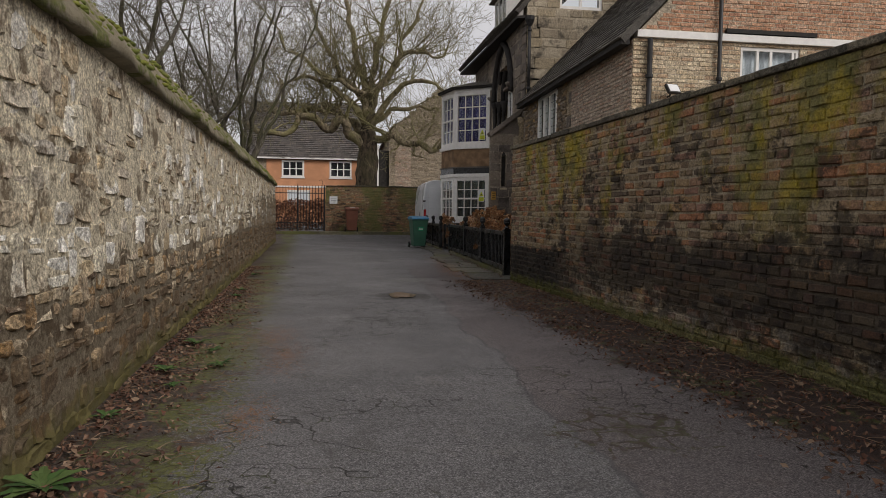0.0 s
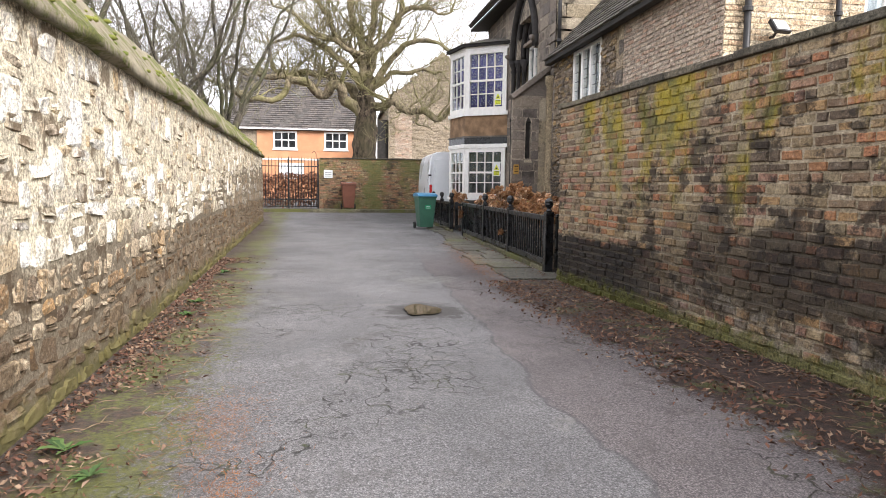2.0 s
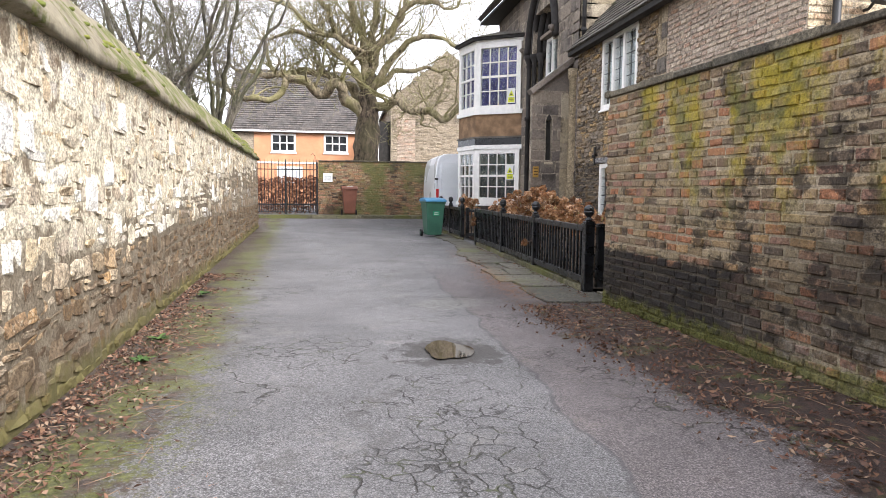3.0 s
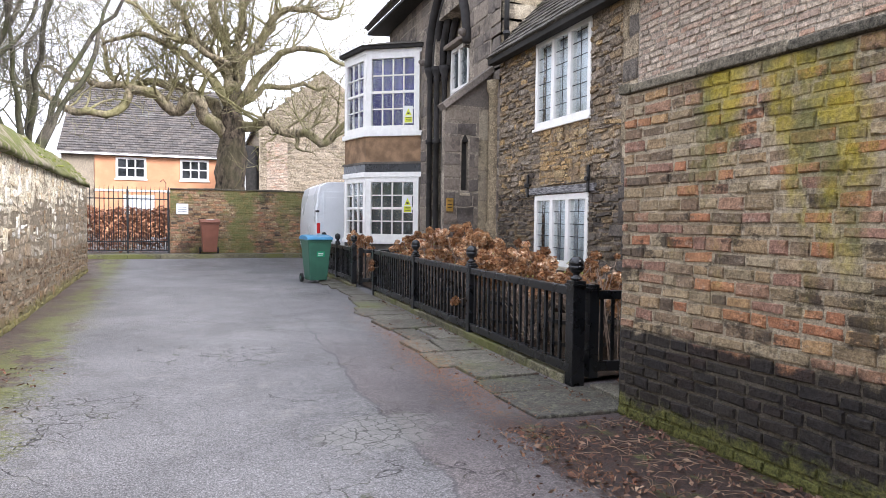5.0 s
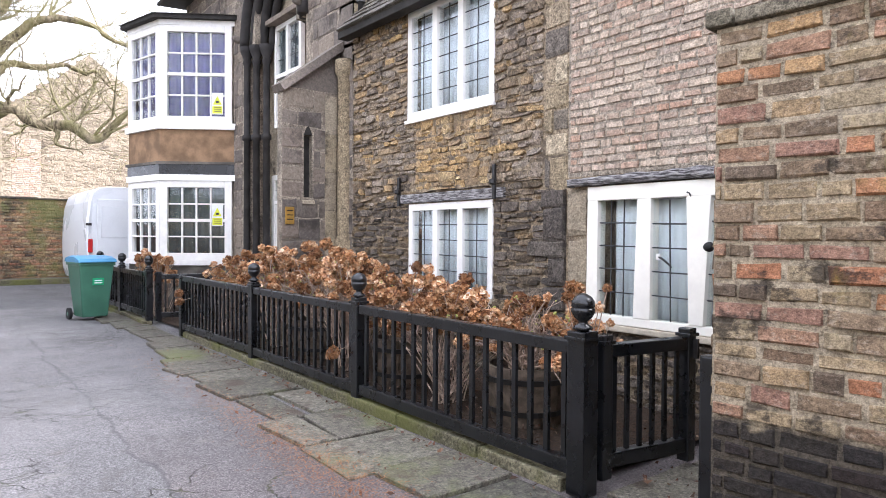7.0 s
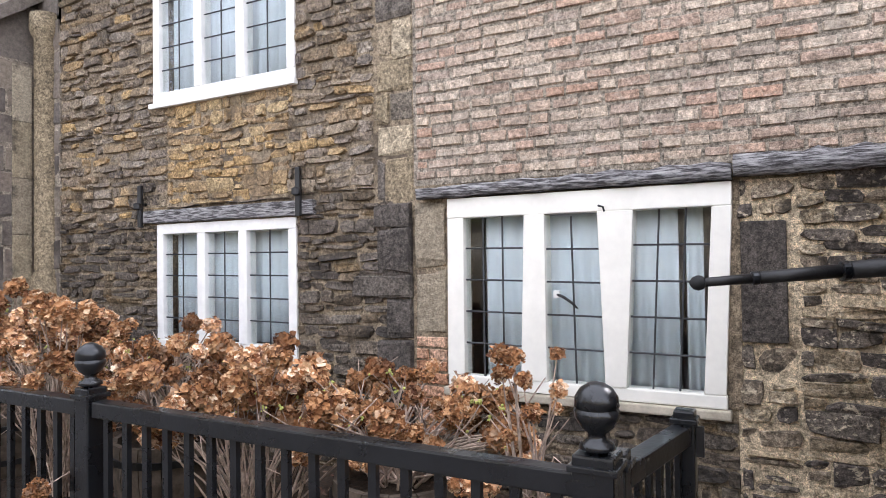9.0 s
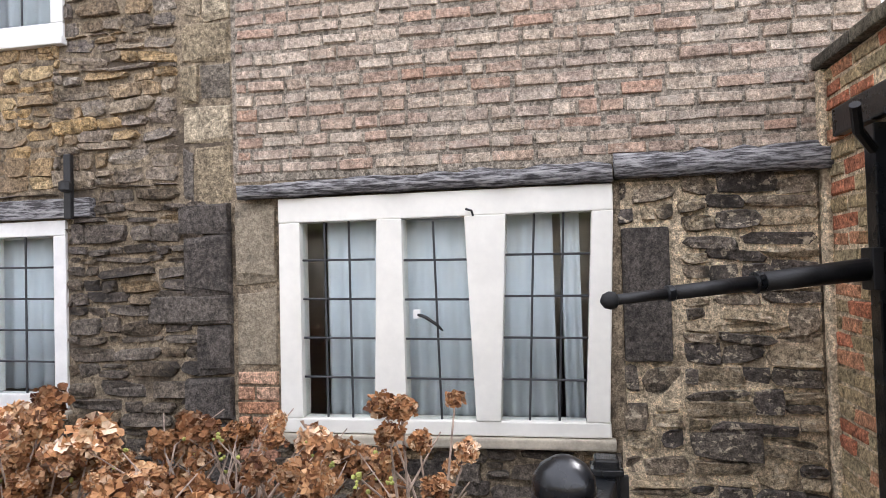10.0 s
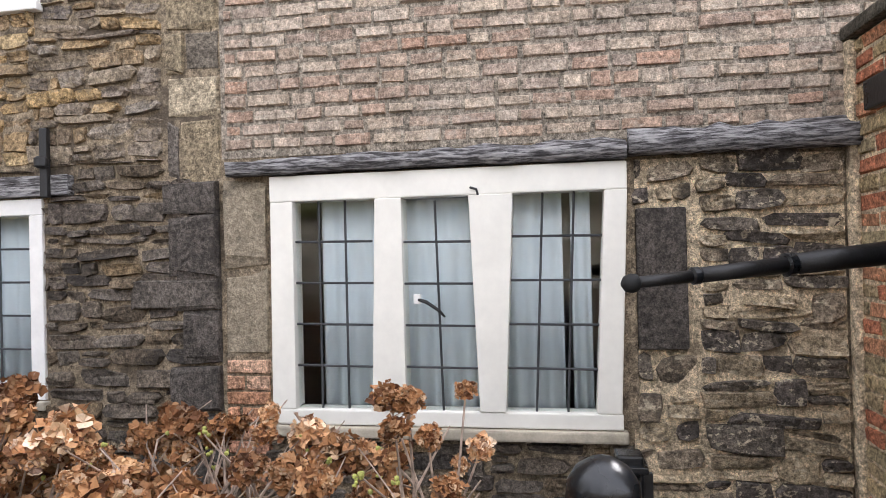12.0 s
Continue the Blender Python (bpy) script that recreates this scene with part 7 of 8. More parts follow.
# ---- wheelie bins ----
def wheelie_bin(m, body, lid, label, marked):
    b = thing("wheelie_bin", label, "bin", m=m)
    bm = bmesh.new()
    lo = [bm.verts.new(p) for p in ((-0.20, -0.24, 0.06), (0.20, -0.24, 0.06), (0.20, 0.2, 0.06), (-0.20, 0.2, 0.06))]
    hi = [bm.verts.new(p) for p in ((-0.27, -0.33, 0.94), (0.27, -0.33, 0.94), (0.27, 0.30, 0.94), (-0.27, 0.30, 0.94))]
    bm.faces.new(lo[::-1])
    bm.faces.new(hi)
    for i in range(4):
        bm.faces.new((lo[i], lo[(i + 1) % 4], hi[(i + 1) % 4], hi[i]))
    bmesh.ops.bevel(bm, geom=bm.edges[:], offset=0.025, segments=3, affect="EDGES", profile=0.6)
    part("body", bm, body, b)
    part("rim", boxed(-0.29, 0.29, -0.35, 0.32, 0.93, 0.985, bevel=0.015), body, b)
    bm = bmesh.new()
    rows = []
    for y, h in ((-0.385, 1.0), (-0.36, 1.045), (-0.15, 1.085), (0.15, 1.09), (0.33, 1.06), (0.36, 1.0)):
        rows.append([bm.verts.new((x, y, z)) for x, z in ((-0.30, 0.985), (-0.295, h - 0.015), (-0.25, h), (0.25, h), (0.295, h - 0.015), (0.30, 0.985))])
    for r, s in zip(rows, rows[1:]):
        for i in range(5):
            bm.faces.new((r[i], r[i + 1], s[i + 1], s[i]))
        bm.faces.new((r[0], s[0], s[5], r[5]))
    bm.faces.new(rows[0])
    bm.faces.new(rows[-1][::-1])
    part("lid", bm, lid, b, "slightly domed plastic lid")
    part("handle", tube(bmesh.new(), [(-0.2, 0.34, 1.0), (-0.2, 0.41, 0.98), (0.2, 0.41, 0.98), (0.2, 0.34, 1.0)], 0.014, 8), body, b)
    for x in (-0.27, 0.27):
        w = bmesh.new()
        tube(w, [(x - 0.025, 0.2, 0.1), (x + 0.025, 0.2, 0.1)], 0.1, 18)
        wheel = part("wheel", w, M_RUBBER, b)
        part("hub", tube(bmesh.new(), [(x - 0.03, 0.2, 0.1), (x + 0.03, 0.2, 0.1)], 0.035, 10), body, wheel)
    part("axle", tube(bmesh.new(), [(-0.25, 0.2, 0.1), (0.25, 0.2, 0.1)], 0.012, 8), M_IRON, b)
    if marked:
        part("label_plate", slanted(bmesh.new(), [(-0.07, -0.314, 0.60), (0.11, -0.314, 0.60), (0.11, -0.326, 0.72), (-0.07, -0.326, 0.72)], 0.004, (0, -1, 0)), M_LABEL_GREEN, b, "green label with white marks")
        for z in (0.63, 0.67):
            part("text_bar", boxed(-0.04, 0.08, -0.33, -0.318 - (z - 0.6) * 0.1, z, z + 0.016), M_SIGN_WHITE, b)
    else:
        part("sticker", boxed(-0.1, 0.12, -0.3, -0.12, 1.07, 1.085), M_SIGN_WHITE, b, "white paper label on the lid")
    return b


wheelie_bin(pose(2.95, 22.05, -0.01, 0, 0, 8), M_GREEN_BIN, M_BLUE_LID, "green wheelie bin with a blue lid beside the fence", True)


# ---- white van parked beyond the bay ----
def van():
    v = thing("van", "white panel van seen from behind, parked beyond the house", "van", m=pose(4.52, 25.75, ground_height(4, 26)))
    bm = bmesh.new()
    prof = [(0.92, 0.35), (0.99, 0.6), (1.0, 1.25), (0.985, 1.75), (0.945, 2.15), (0.87, 2.38), (0.72, 2.48), (0.5, 2.51)]
    ring = [(-x, z) for x, z in prof] + [(x, z) for x, z in prof[::-1]]
    rows = [[bm.verts.new((x * s, y + (0.10 if z > 1.4 else 0) * (z - 1.4) * k, z * h)) for x, z in ring] for y, s, h, k in ((0.0, 0.97, 0.995, 1), (0.06, 1.0, 1.0, 1), (3.3, 1.0, 1.0, 0), (4.1, 0.97, 0.88, 0), (4.9, 0.9, 0.52, 0), (5.2, 0.85, 0.4, 0))]
    for r, s in zip(rows, rows[1:]):
        for i in range(len(ring)):
            bm.faces.new((r[i], r[(i + 1) % len(ring)], s[(i + 1) % len(ring)], s[i]))
    bm.faces.new(rows[0])
    bm.faces.new(rows[-1][::-1])
    part("body", bm, M_VAN, v, "", False)
    for x0, x1 in ((-0.80, -0.012), (0.012, 0.80)):
        d = part("rear_door", boxed(x0, x1, -0.03, 0.02, 0.62, 2.22, bevel=0.02), M_VAN, v)
        part("door_panel", boxed(x0 + 0.08, x1 - 0.08, -0.042, -0.028, 1.35, 2.05, bevel=0.012), M_VAN, d)
    for x in (-0.93, 0.93):
        part("tail_lamp", boxed(x - 0.045, x + 0.045, -0.035, 0.03, 1.02, 1.32, bevel=0.02), M_RED_LENS, v, "red tail lamp")
        part("hinge", boxed(x - 0.09, x + 0.02, -0.05, -0.02, 1.62, 1.68), M_IRON, v)
        for y in (0.85, 4.1):
            wheel = part("wheel", tube(bmesh.new(), [(x - 0.1, y, 0.33), (x + 0.1, y, 0.33)], 0.33, 20), M_RUBBER, v)
            part("rim", tube(bmesh.new(), [(x - 0.105, y, 0.33), (x + 0.105, y, 0.33)], 0.2, 14), M_GALV, wheel)
    part("bumper", boxed(-0.96, 0.96, -0.12, 0.05, 0.38, 0.58, bevel=0.03), M_RUBBER, v)
    part("number_plate", boxed(-0.26, 0.26, -0.125, -0.118, 0.43, 0.54), M_YELLOW_SIGN, v, "yellow number plate")
    part("mirror", boxed(-1.16, -1.0, 3.5, 3.6, 1.25, 1.55, bevel=0.02), M_RUBBER, v)


van()

# ---- far end: brick wall, railings, brown bin ----
EY = 29.2
EG = ground_height(0, EY)


def end_wall():
    m = plane_frame((9.0, EY, EG), (-1, 0))   # n = -y
    length = 9.0 + 0.5
    bm = cut_wall(0, length, -0.4, 2.06, 0.34, [])
    bmesh.ops.transform(bm, matrix=m, verts=bm.verts)
    wall = structure("wall_far", bm, M_END_WALL, "mossy old brick wall across the street", "wall")
    rng = random.Random(81)
    lay(wall, m, courses(0, length, 0.0, 2.0, [], rng, (0.07, 0.08), (0.2, 0.24), 0.012, True), BRICKS, BRICK_MESHES, "brick", M_END_WALL, (0.004, 0.014), 0.05, None, 0, rng, 0.01)
    u = 0
    while u < length:
        bm = boxed(u + 0.004, u + 0.5, -0.37, 0.035, 2.062, 2.11 + rng.uniform(-0.012, 0.012), bevel=0.012)
        bmesh.ops.transform(bm, matrix=m, verts=bm.verts)
        part("coping_stone", bm, M_CAP, wall)
        u += 0.5
    s = thing("notice", "small white notice fixed to the brick wall", "sign")
    part("board", boxed(-0.32, 0.03, EY - 0.04, EY - 0.02, 1.55, 1.88, bevel=0.004), M_SIGN_WHITE, s)
    for z in (1.62, 1.69, 1.76):
        part("text_bar", boxed(-0.27, -0.02, EY - 0.043, EY - 0.039, z, z + 0.02), M_GALV, s)
    # kerb in front
    k = thing("kerb", "worn stone kerb before the far wall", "kerb", "", "structure")
    for i in range(16):
        part("kerb_stone", boxed(-5.2 + i * 0.9, -4.31 + i * 0.9, EY - 1.15, EY - 0.95, EG - 0.1, EG + 0.07, bevel=0.015), M_KERB, k)
    structure("pavement_far", boxed(-5.2, 9.2, EY - 0.95, EY - 0.03, EG - 0.12, EG + 0.05), M_SLAB, "narrow pavement before the far wall", "pavement")


end_wall()
wheelie_bin(pose(0.66, EY - 0.45, EG + 0.05, 0, 0, 4), M_BROWN_BIN, M_BROWN_BIN, "brown wheelie bin against the brick wall", False)


def railings():
    r = thing("iron_gate", "black iron railing gate with spear tops across the drive", "gate")
    x0, x1, z0, z1 = -5.2, -0.55, EG + 0.12, EG + 2.0
    for z in (z0, z0 + 0.28, z1 - 0.28):
        part("rail", boxed(x0, x1, EY - 0.02, EY + 0.02, z, z + 0.035), M_IRON, r)
    n = 36
    for i in range(n + 1):
        x = x0 + (x1 - x0) * i / n
        thick = i % 9 == 0
        part("post" if thick else "bar", tube(bmesh.new(), [(x, EY, EG if thick else z0), (x, EY, z1), (x, EY, z1 + 0.13)], [0.035, 0.035, 0.01] if thick else [0.013, 0.013, 0.002], 8 if thick else 5), M_IRON, r)
    for i in range(n):
        x = x0 + (x1 - x0) * (i + 0.5) / n
        part("dog_bar", tube(bmesh.new(), [(x, EY, z0), (x, EY, z0 + 0.5), (x, EY, z0 + 0.6)], [0.01, 0.01, 0.002], 5), M_IRON, r)
    part("scroll", tube(bmesh.new(), [(-0.62, EY, z1), (-0.62, EY, z1 + 0.25), (-0.70, EY, z1 + 0.36), (-0.78, EY, z1 + 0.28)], 0.012, 6), M_IRON, r)


railings()


def leaf_mass(name, label, category, material, spots, size, seed, stretch=1.0, group=""):
    """Many small separate leaves at the given spots."""
    rng = random.Random(seed)
    vs, fs = [], []
    for c in spots:
        k = len(vs)
        a, b, t = rng.uniform(0, 6.28), rng.uniform(-1.1, 1.1), rng.uniform(0.6, 1.3) * size
        rot = Euler((b, rng.uniform(-1.1, 1.1), a)).to_matrix()
        for p in ((-0.5, 0, 0), (0, -0.3 * stretch, 0.08), (0.5, 0, 0), (0, 0.3 * stretch, 0.08)):
            vs.append(Vector(c) + rot @ (Vector(p) * t))
        fs.append((k, k + 1, k + 2, k + 3))
    me = bpy.data.meshes.new(name)
    me.from_pydata(vs, [], fs)
    me.materials.append(material)
    return tagged(new(name, me), label, category, group, "stuff")


def hedge():
    rng = random.Random(91)
    spots = []
    for _ in range(9000):
        x, y = rng.uniform(-7.0, 0.4), rng.uniform(30.6, 32.0)
        top = 1.45 + 0.16 * noise.noise(Vector((x * 1.7, y, 0)))
        spots.append((x, y, EG + rng.random() ** 0.7 * top))
    leaf_mass("hedge", "brown winter beech hedge behind the railings", "hedge", M_HEDGE_LEAF, spots, 0.13, 92)


hedge()


# ---- orange rendered house beyond ----
def far_window(parent, x0, x1, z0, z1, y, cols, rows, blind=False):
    w = part("window", boxed(x0 - 0.06, x1 + 0.06, y - 0.06, y + 0.02, z0 - 0.09, z0), M_WHITE, parent, "white painted window")
    part("window_frame", boxed(x0, x1, y - 0.04, y, z1 - 0.13, z1), M_WHITE, w)
    part("window_frame", boxed(x0, x1, y - 0.04, y, z0, z0 + 0.13), M_WHITE, w)
    for x in (x0, x1 - 0.13):
        part("window_frame", boxed(x, x + 0.13, y - 0.04, y, z0 + 0.13, z1 - 0.13), M_WHITE, w)
    for i in range(1, cols):
        x = x0 + 0.13 + (x1 - x0 - 0.26) * i / cols
        part("glazing_bar", boxed(x - 0.04, x + 0.04, y - 0.035, y, z0 + 0.13, z1 - 0.13), M_WHITE, w)
    for i in range(1, rows):
        z = z0 + 0.13 + (z1 - z0 - 0.26) * i / rows
        part("glazing_bar", boxed(x0 + 0.13, x1 - 0.13, y - 0.03, y, z - 0.035, z + 0.035), M_WHITE, w)
    part("pane", boxed(x0 + 0.1, x1 - 0.1, y - 0.015, y - 0.008, z0 + 0.1, z1 - 0.1), M_NET if blind else M_DARK_PANE, w, "drawn white blind" if blind else "dark glass pane")


def dark_pane():
    k = Mat("dark_far_glass", 0.08, 0, 0.5)
    return k.done(k.mix(k.mask(k.noise(1.5, 2), 0.4, 0.6), (0.012, 0.014, 0.015), (0.03, 0.032, 0.035)))


M_DARK_PANE = dark_pane()
M_STONE_FAR = masonry("far_buff_stone", [(0.29, 0.235, 0.165), (0.25, 0.205, 0.145), (0.32, 0.265, 0.195), (0.22, 0.18, 0.13)], soot_low=0.54, soot_high=0.72)


def orange_house():
    y = 50.6
    g = EG
    h = thing("house", "orange rendered house with white windows and a grey tiled roof", "house", m=pose(0, 0, 0))
    part("wall", boxed(-5.75, 2.0, y, y + 7.5, g - 0.3, 5.2), M_ORANGE, h, "orange rendered front wall")
    part("wall", boxed(-7.5, -5.76, y + 0.05, y + 7.5, g - 0.3, 5.2), M_STONE_FAR, h, "buff stone side bay")
    part("string_course", boxed(-5.75, 2.0, y - 0.05, y - 0.005, 3.0, 3.12), M_WHITE, h)
    part("gutter", boxed(-7.7, 2.2, y - 0.32, y - 0.2, 5.14, 5.26), M_WHITE, h, "white painted gutter")
    for x in (-4.62, -1.03):
        far_window(h, x, x + 1.68, 3.78, 5.06, y, 3, 2)
    far_window(h, -4.2, -2.5, 1.75, 2.8, y, 2, 1, True)
    far_window(h, -0.9, 0.5, 1.75, 2.66, y, 2, 1)
    roof = part("roof", slanted(bmesh.new(), [(-7.7, y - 0.3, 5.2), (2.3, y - 0.3, 5.2), (2.3, y + 4.3, 10.1), (-7.5, y + 4.3, 10.1)], 0.15, (0, 0.7, -0.7)), M_SLATE, h, "grey stone tile roof flecked with lichen")
    part("roof", slanted(bmesh.new(), [(2.3, y + 4.3, 10.1), (-7.5, y + 4.3, 10.1), (-7.7, y + 8.6, 5.2), (2.3, y + 8.6, 5.2)], 0.15, (0, -0.7, -0.7)), M_SLATE, h)
    rng = random.Random(95)
    vs, fs = [], []
    rows = 30
    for r in range(rows):
        t = r / rows
        x = -7.7 + 0.2 * t
        yy, zz = y - 0.3 + 4.6 * t, 5.2 + 4.9 * t
        while x < 2.3:
            w = rng.uniform(0.25, 0.5)
            k = len(vs)
            lift = rng.uniform(0.03, 0.06)
            q = min(x + w, 2.3)
            vs += [(x + 0.01, yy - lift * 0.7, zz + lift * 0.7), (q - 0.01, yy - lift * 0.7, zz + lift * 0.7), (q - 0.01, yy + 0.17, zz + 0.18), (x + 0.01, yy + 0.17, zz + 0.18), (x + 0.01, yy, zz - 0.01), (q - 0.01, yy, zz - 0.01)]
            fs += [(k, k + 1, k + 2, k + 3), (k + 4, k + 5, k + 1, k)]
            x += w
    me = bpy.data.meshes.new("tiling")
    me.from_pydata(vs, [], fs)
    me.materials.append(M_SLATE)
    ob = new("tiling", me)
    ob.parent = roof
    tagged(ob, kind="stuff")


orange_house()


def barn():
    """Old stone building with a patched gable behind the tree."""
    y = 40.0
    b = thing("house", "old buff stone building with a patched brick gable", "house")
    bm = bmesh.new()
    slanted(bm, [(2.95, y, EG - 0.3), (9.6, y, EG - 0.3), (9.6, y, 6.2), (6.0, y, 8.9), (4.2, y, 7.0), (2.95, y, 6.4)], 0.5, (0, 1, 0))
    part("gable", bm, M_STONE_FAR, b)
    m = plane_frame((9.6, y, 0), (-1, 0))
    rng = random.Random(97)
    pieces = [p for p in courses(0, 6.6, 0.3, 8.6, [(5.3, 6.3, 2.6, 5.2)], rng, (0.1, 0.17), (0.2, 0.45), 0.015) if p[1] < 6.1 or abs(9.6 - p[0] - 6.0) < (8.8 - p[1]) * 1.2]
    lay(b, m, pieces, STONES, STONE_MESHES, "stone", M_STONE_FAR, (0.004, 0.03), 0.08, None, 0, rng, 0.04, 1.03)
    lay(b, m, courses(5.3, 6.3, 2.6, 5.2, [], rng, (0.07, 0.08), (0.2, 0.24), 0.012), BRICKS, BRICK_MESHES, "brick", M_HOUSE_BRICK, (0.01, 0.02), 0.05, None, 0, rng)
    part("side_wall", boxed(2.97, 3.5, y + 0.51, y + 12, EG - 0.3, 6.2), M_STONE_FAR, b)
    part("roof", slanted(bmesh.new(), [(2.75, y + 0.52, 5.95), (6.0, y + 0.52, 8.6), (6.0, y + 12, 8.6), (2.75, y + 12, 5.95)], 0.15, (0, 0, 1)), M_SLATE, b)
    part("roof", slanted(bmesh.new(), [(6.0, y + 0.52, 8.6), (9.8, y + 0.52, 5.75), (9.8, y + 12, 5.75), (6.0, y + 12, 8.6)], 0.15, (0, 0, 1)), M_SLATE, b)
    part("lean_to", boxed(2.1, 2.94, y + 0.2, y + 6, EG - 0.3, 5.0), M_DARK_TIMBER, b, "dark boarded lean-to")
    part("post", boxed(2.2, 2.3, y - 0.2, y + 0.0, EG - 0.3, 5.3), M_WHITE, b)


barn()


# ---- trees ----
def grow(rng, start, way, length, radius, level, out, lean=0.15, up=0.12):
    """A branch as a wandering line with its radii, and its own branches in turn."""
    pts, rad = [Vector(start)], [radius]
    n = 6 if level > 1 else (5 if level == 1 else 4)
    d = Vector(way).normalized()
    for i in range(n):
        d = (d + Vector((rng.gauss(0, lean), rng.gauss(0, lean), rng.gauss(0, lean) + up))).normalized()
        pts.append(pts[-1] + d * length / n)
        rad.append(radius * (1 - 0.75 * (i + 1) / n))
    out.append((pts, rad, level))
    if level > 0:
        kids = {3: 5, 2: 5, 1: 4}[min(level, 3)]
        for k in range(kids):
            t = rng.uniform(0.25, 1.0)
            i = min(n - 1, int(t * n))
            p = pts[i].lerp(pts[i + 1], t * n - i) if t < 1 else pts[-1]
            side = Vector((rng.gauss(0, 1), rng.gauss(0, 1), rng.gauss(0.15, 0.8))).normalized()
            grow(rng, p, d * 0.9 + side, length * rng.uniform(0.45, 0.85), max(0.006, rad[i] * 0.5), level - 1, out, lean * 1.25, up)


def tree(name, label, trunk, limbs, seed, material, level, reach, base, limb_mat=None, twig_mat=None, big=False, thin=0.006):
    """trunk and limbs: lines of (x, y, z, radius); smaller branches and twigs grow from them."""
    rng = random.Random(seed)
    t = thing(name, label, "tree", m=pose(*base))
    o = Vector(base)

    def smooth(line, gnarl=0.0):
        pts = [Vector(p[:3]) - o for p in line]
        rs = [p[3] for p in line]
        out_p, out_r = [], []
        for i in range(len(pts) - 1):
            a, b, c, e = pts[max(i - 1, 0)], pts[i], pts[i + 1], pts[min(i + 2, len(pts) - 1)]
            for k in range(4):
                u = k / 4
                out_p.append(0.5 * (2 * b + (c - a) * u + (2 * a - 5 * b + 4 * c - e) * u * u + (3 * b - a - 3 * c + e) * u ** 3))
                out_r.append((rs[i] * (1 - u) + rs[i + 1] * u) * rng.uniform(0.93, 1.08))
        out_p = [q + Vector((noise.noise(q * 1.3), noise.noise(q * 1.3 + Vector((4, 0, 2))), noise.noise(q * 1.3 + Vector((1, 7, 3))))) * gnarl for q in out_p]
        return out_p + [pts[-1]], out_r + [rs[-1]]

    p, r = smooth(trunk)
    bm = tube(bmesh.new(), p, r, 26)
    for v in bm.verts:
        v.co += Vector((noise.noise(v.co * 2.2), noise.noise(v.co * 2.2 + Vector((5, 2, 1))), 0)) * 0.16
        v.co += Vector((noise.noise(v.co * 6.0), noise.noise(v.co * 6.0 + Vector((5, 2, 1))), 0)) * 0.06
    part("trunk", bm, material, t, "", True)
    branches = []
    for line in limbs:
        p, r = smooth(line, 0.3 if big else 0.12)
        bm = tube(bmesh.new(), p, r, 10)
        for v in bm.verts:
            v.co += Vector((noise.noise(v.co * 3.5), noise.noise(v.co * 3.5 + Vector((5, 2, 1))), noise.noise(v.co * 3.5 + Vector((2, 8, 4))))) * 0.05
        part("limb", bm, limb_mat or material, t, "", True)
        n = len(p)
        for k in range(int(n * (0.7 if line[-1][2] < 7 and big else 1.6 if big else 0.65))):
            i = rng.randrange(max(1, n // 5), n)
            side = Vector((rng.gauss(0, 1), rng.gauss(0, 1), abs(rng.gauss(0.35, 0.7)))).normalized()
            way = (p[min(i + 1, n - 1)] - p[max(i - 1, 0)]).normalized()
            grow(rng, p[i], way * 0.4 + side, reach * rng.uniform(0.55, 1.2), max(0.014, r[i] * 0.36), level, branches, 0.2, 0.05)
    for lev, nm in ((3, "branchwork"), (2, "branchwork"), (1, "twigwork"), (0, "twigwork")):
        vs, fs = [], []
        for pts, rad, l in branches:
            if l != lev:
                continue
            sides = 5 if l >= 2 else 3
            base_i = len(vs)
            for i, q in enumerate(pts):
                way = (pts[min(i + 1, len(pts) - 1)] - pts[max(i - 1, 0)]).normalized()
                s = way.orthogonal().normalized()
                u = way.cross(s)
                for j in range(sides):
                    a = 2 * math.pi * j / sides
                    vs.append(q + (s * math.cos(a) + u * math.sin(a)) * max(rad[i], thin))
            for i in range(len(pts) - 1):
                for j in range(sides):
                    a, b = base_i + i * sides + j, base_i + i * sides + (j + 1) % sides
                    fs.append((a, b, b + sides, a + sides))
        if vs:
            me = bpy.data.meshes.new(nm)
            me.from_pydata(vs, [], fs)
            me.materials.append(twig_mat or material)
            ob = new(nm, me)
            ob.parent = t
            tagged(ob, kind="stuff")


TX, TY = 1.41, 31.3


def limb(*pts):
    """Points as (sideways from the trunk, height, radius, depth)."""
    return [(TX + s * 0.95, TY - s * 0.25 + d, z, r * 0.74) for s, z, r, d in pts]


PLANE_TRUNK = [(TX - 0.15, TY, EG - 0.2, 0.82), (TX - 0.1, TY, 1.5, 0.58), (TX - 0.02, TY, 3.0, 0.47), (TX + 0.02, TY, 4.3, 0.45), (TX + 0.05, TY, 5.3, 0.32), (TX + 0.08, TY, 6.1, 0.16)]
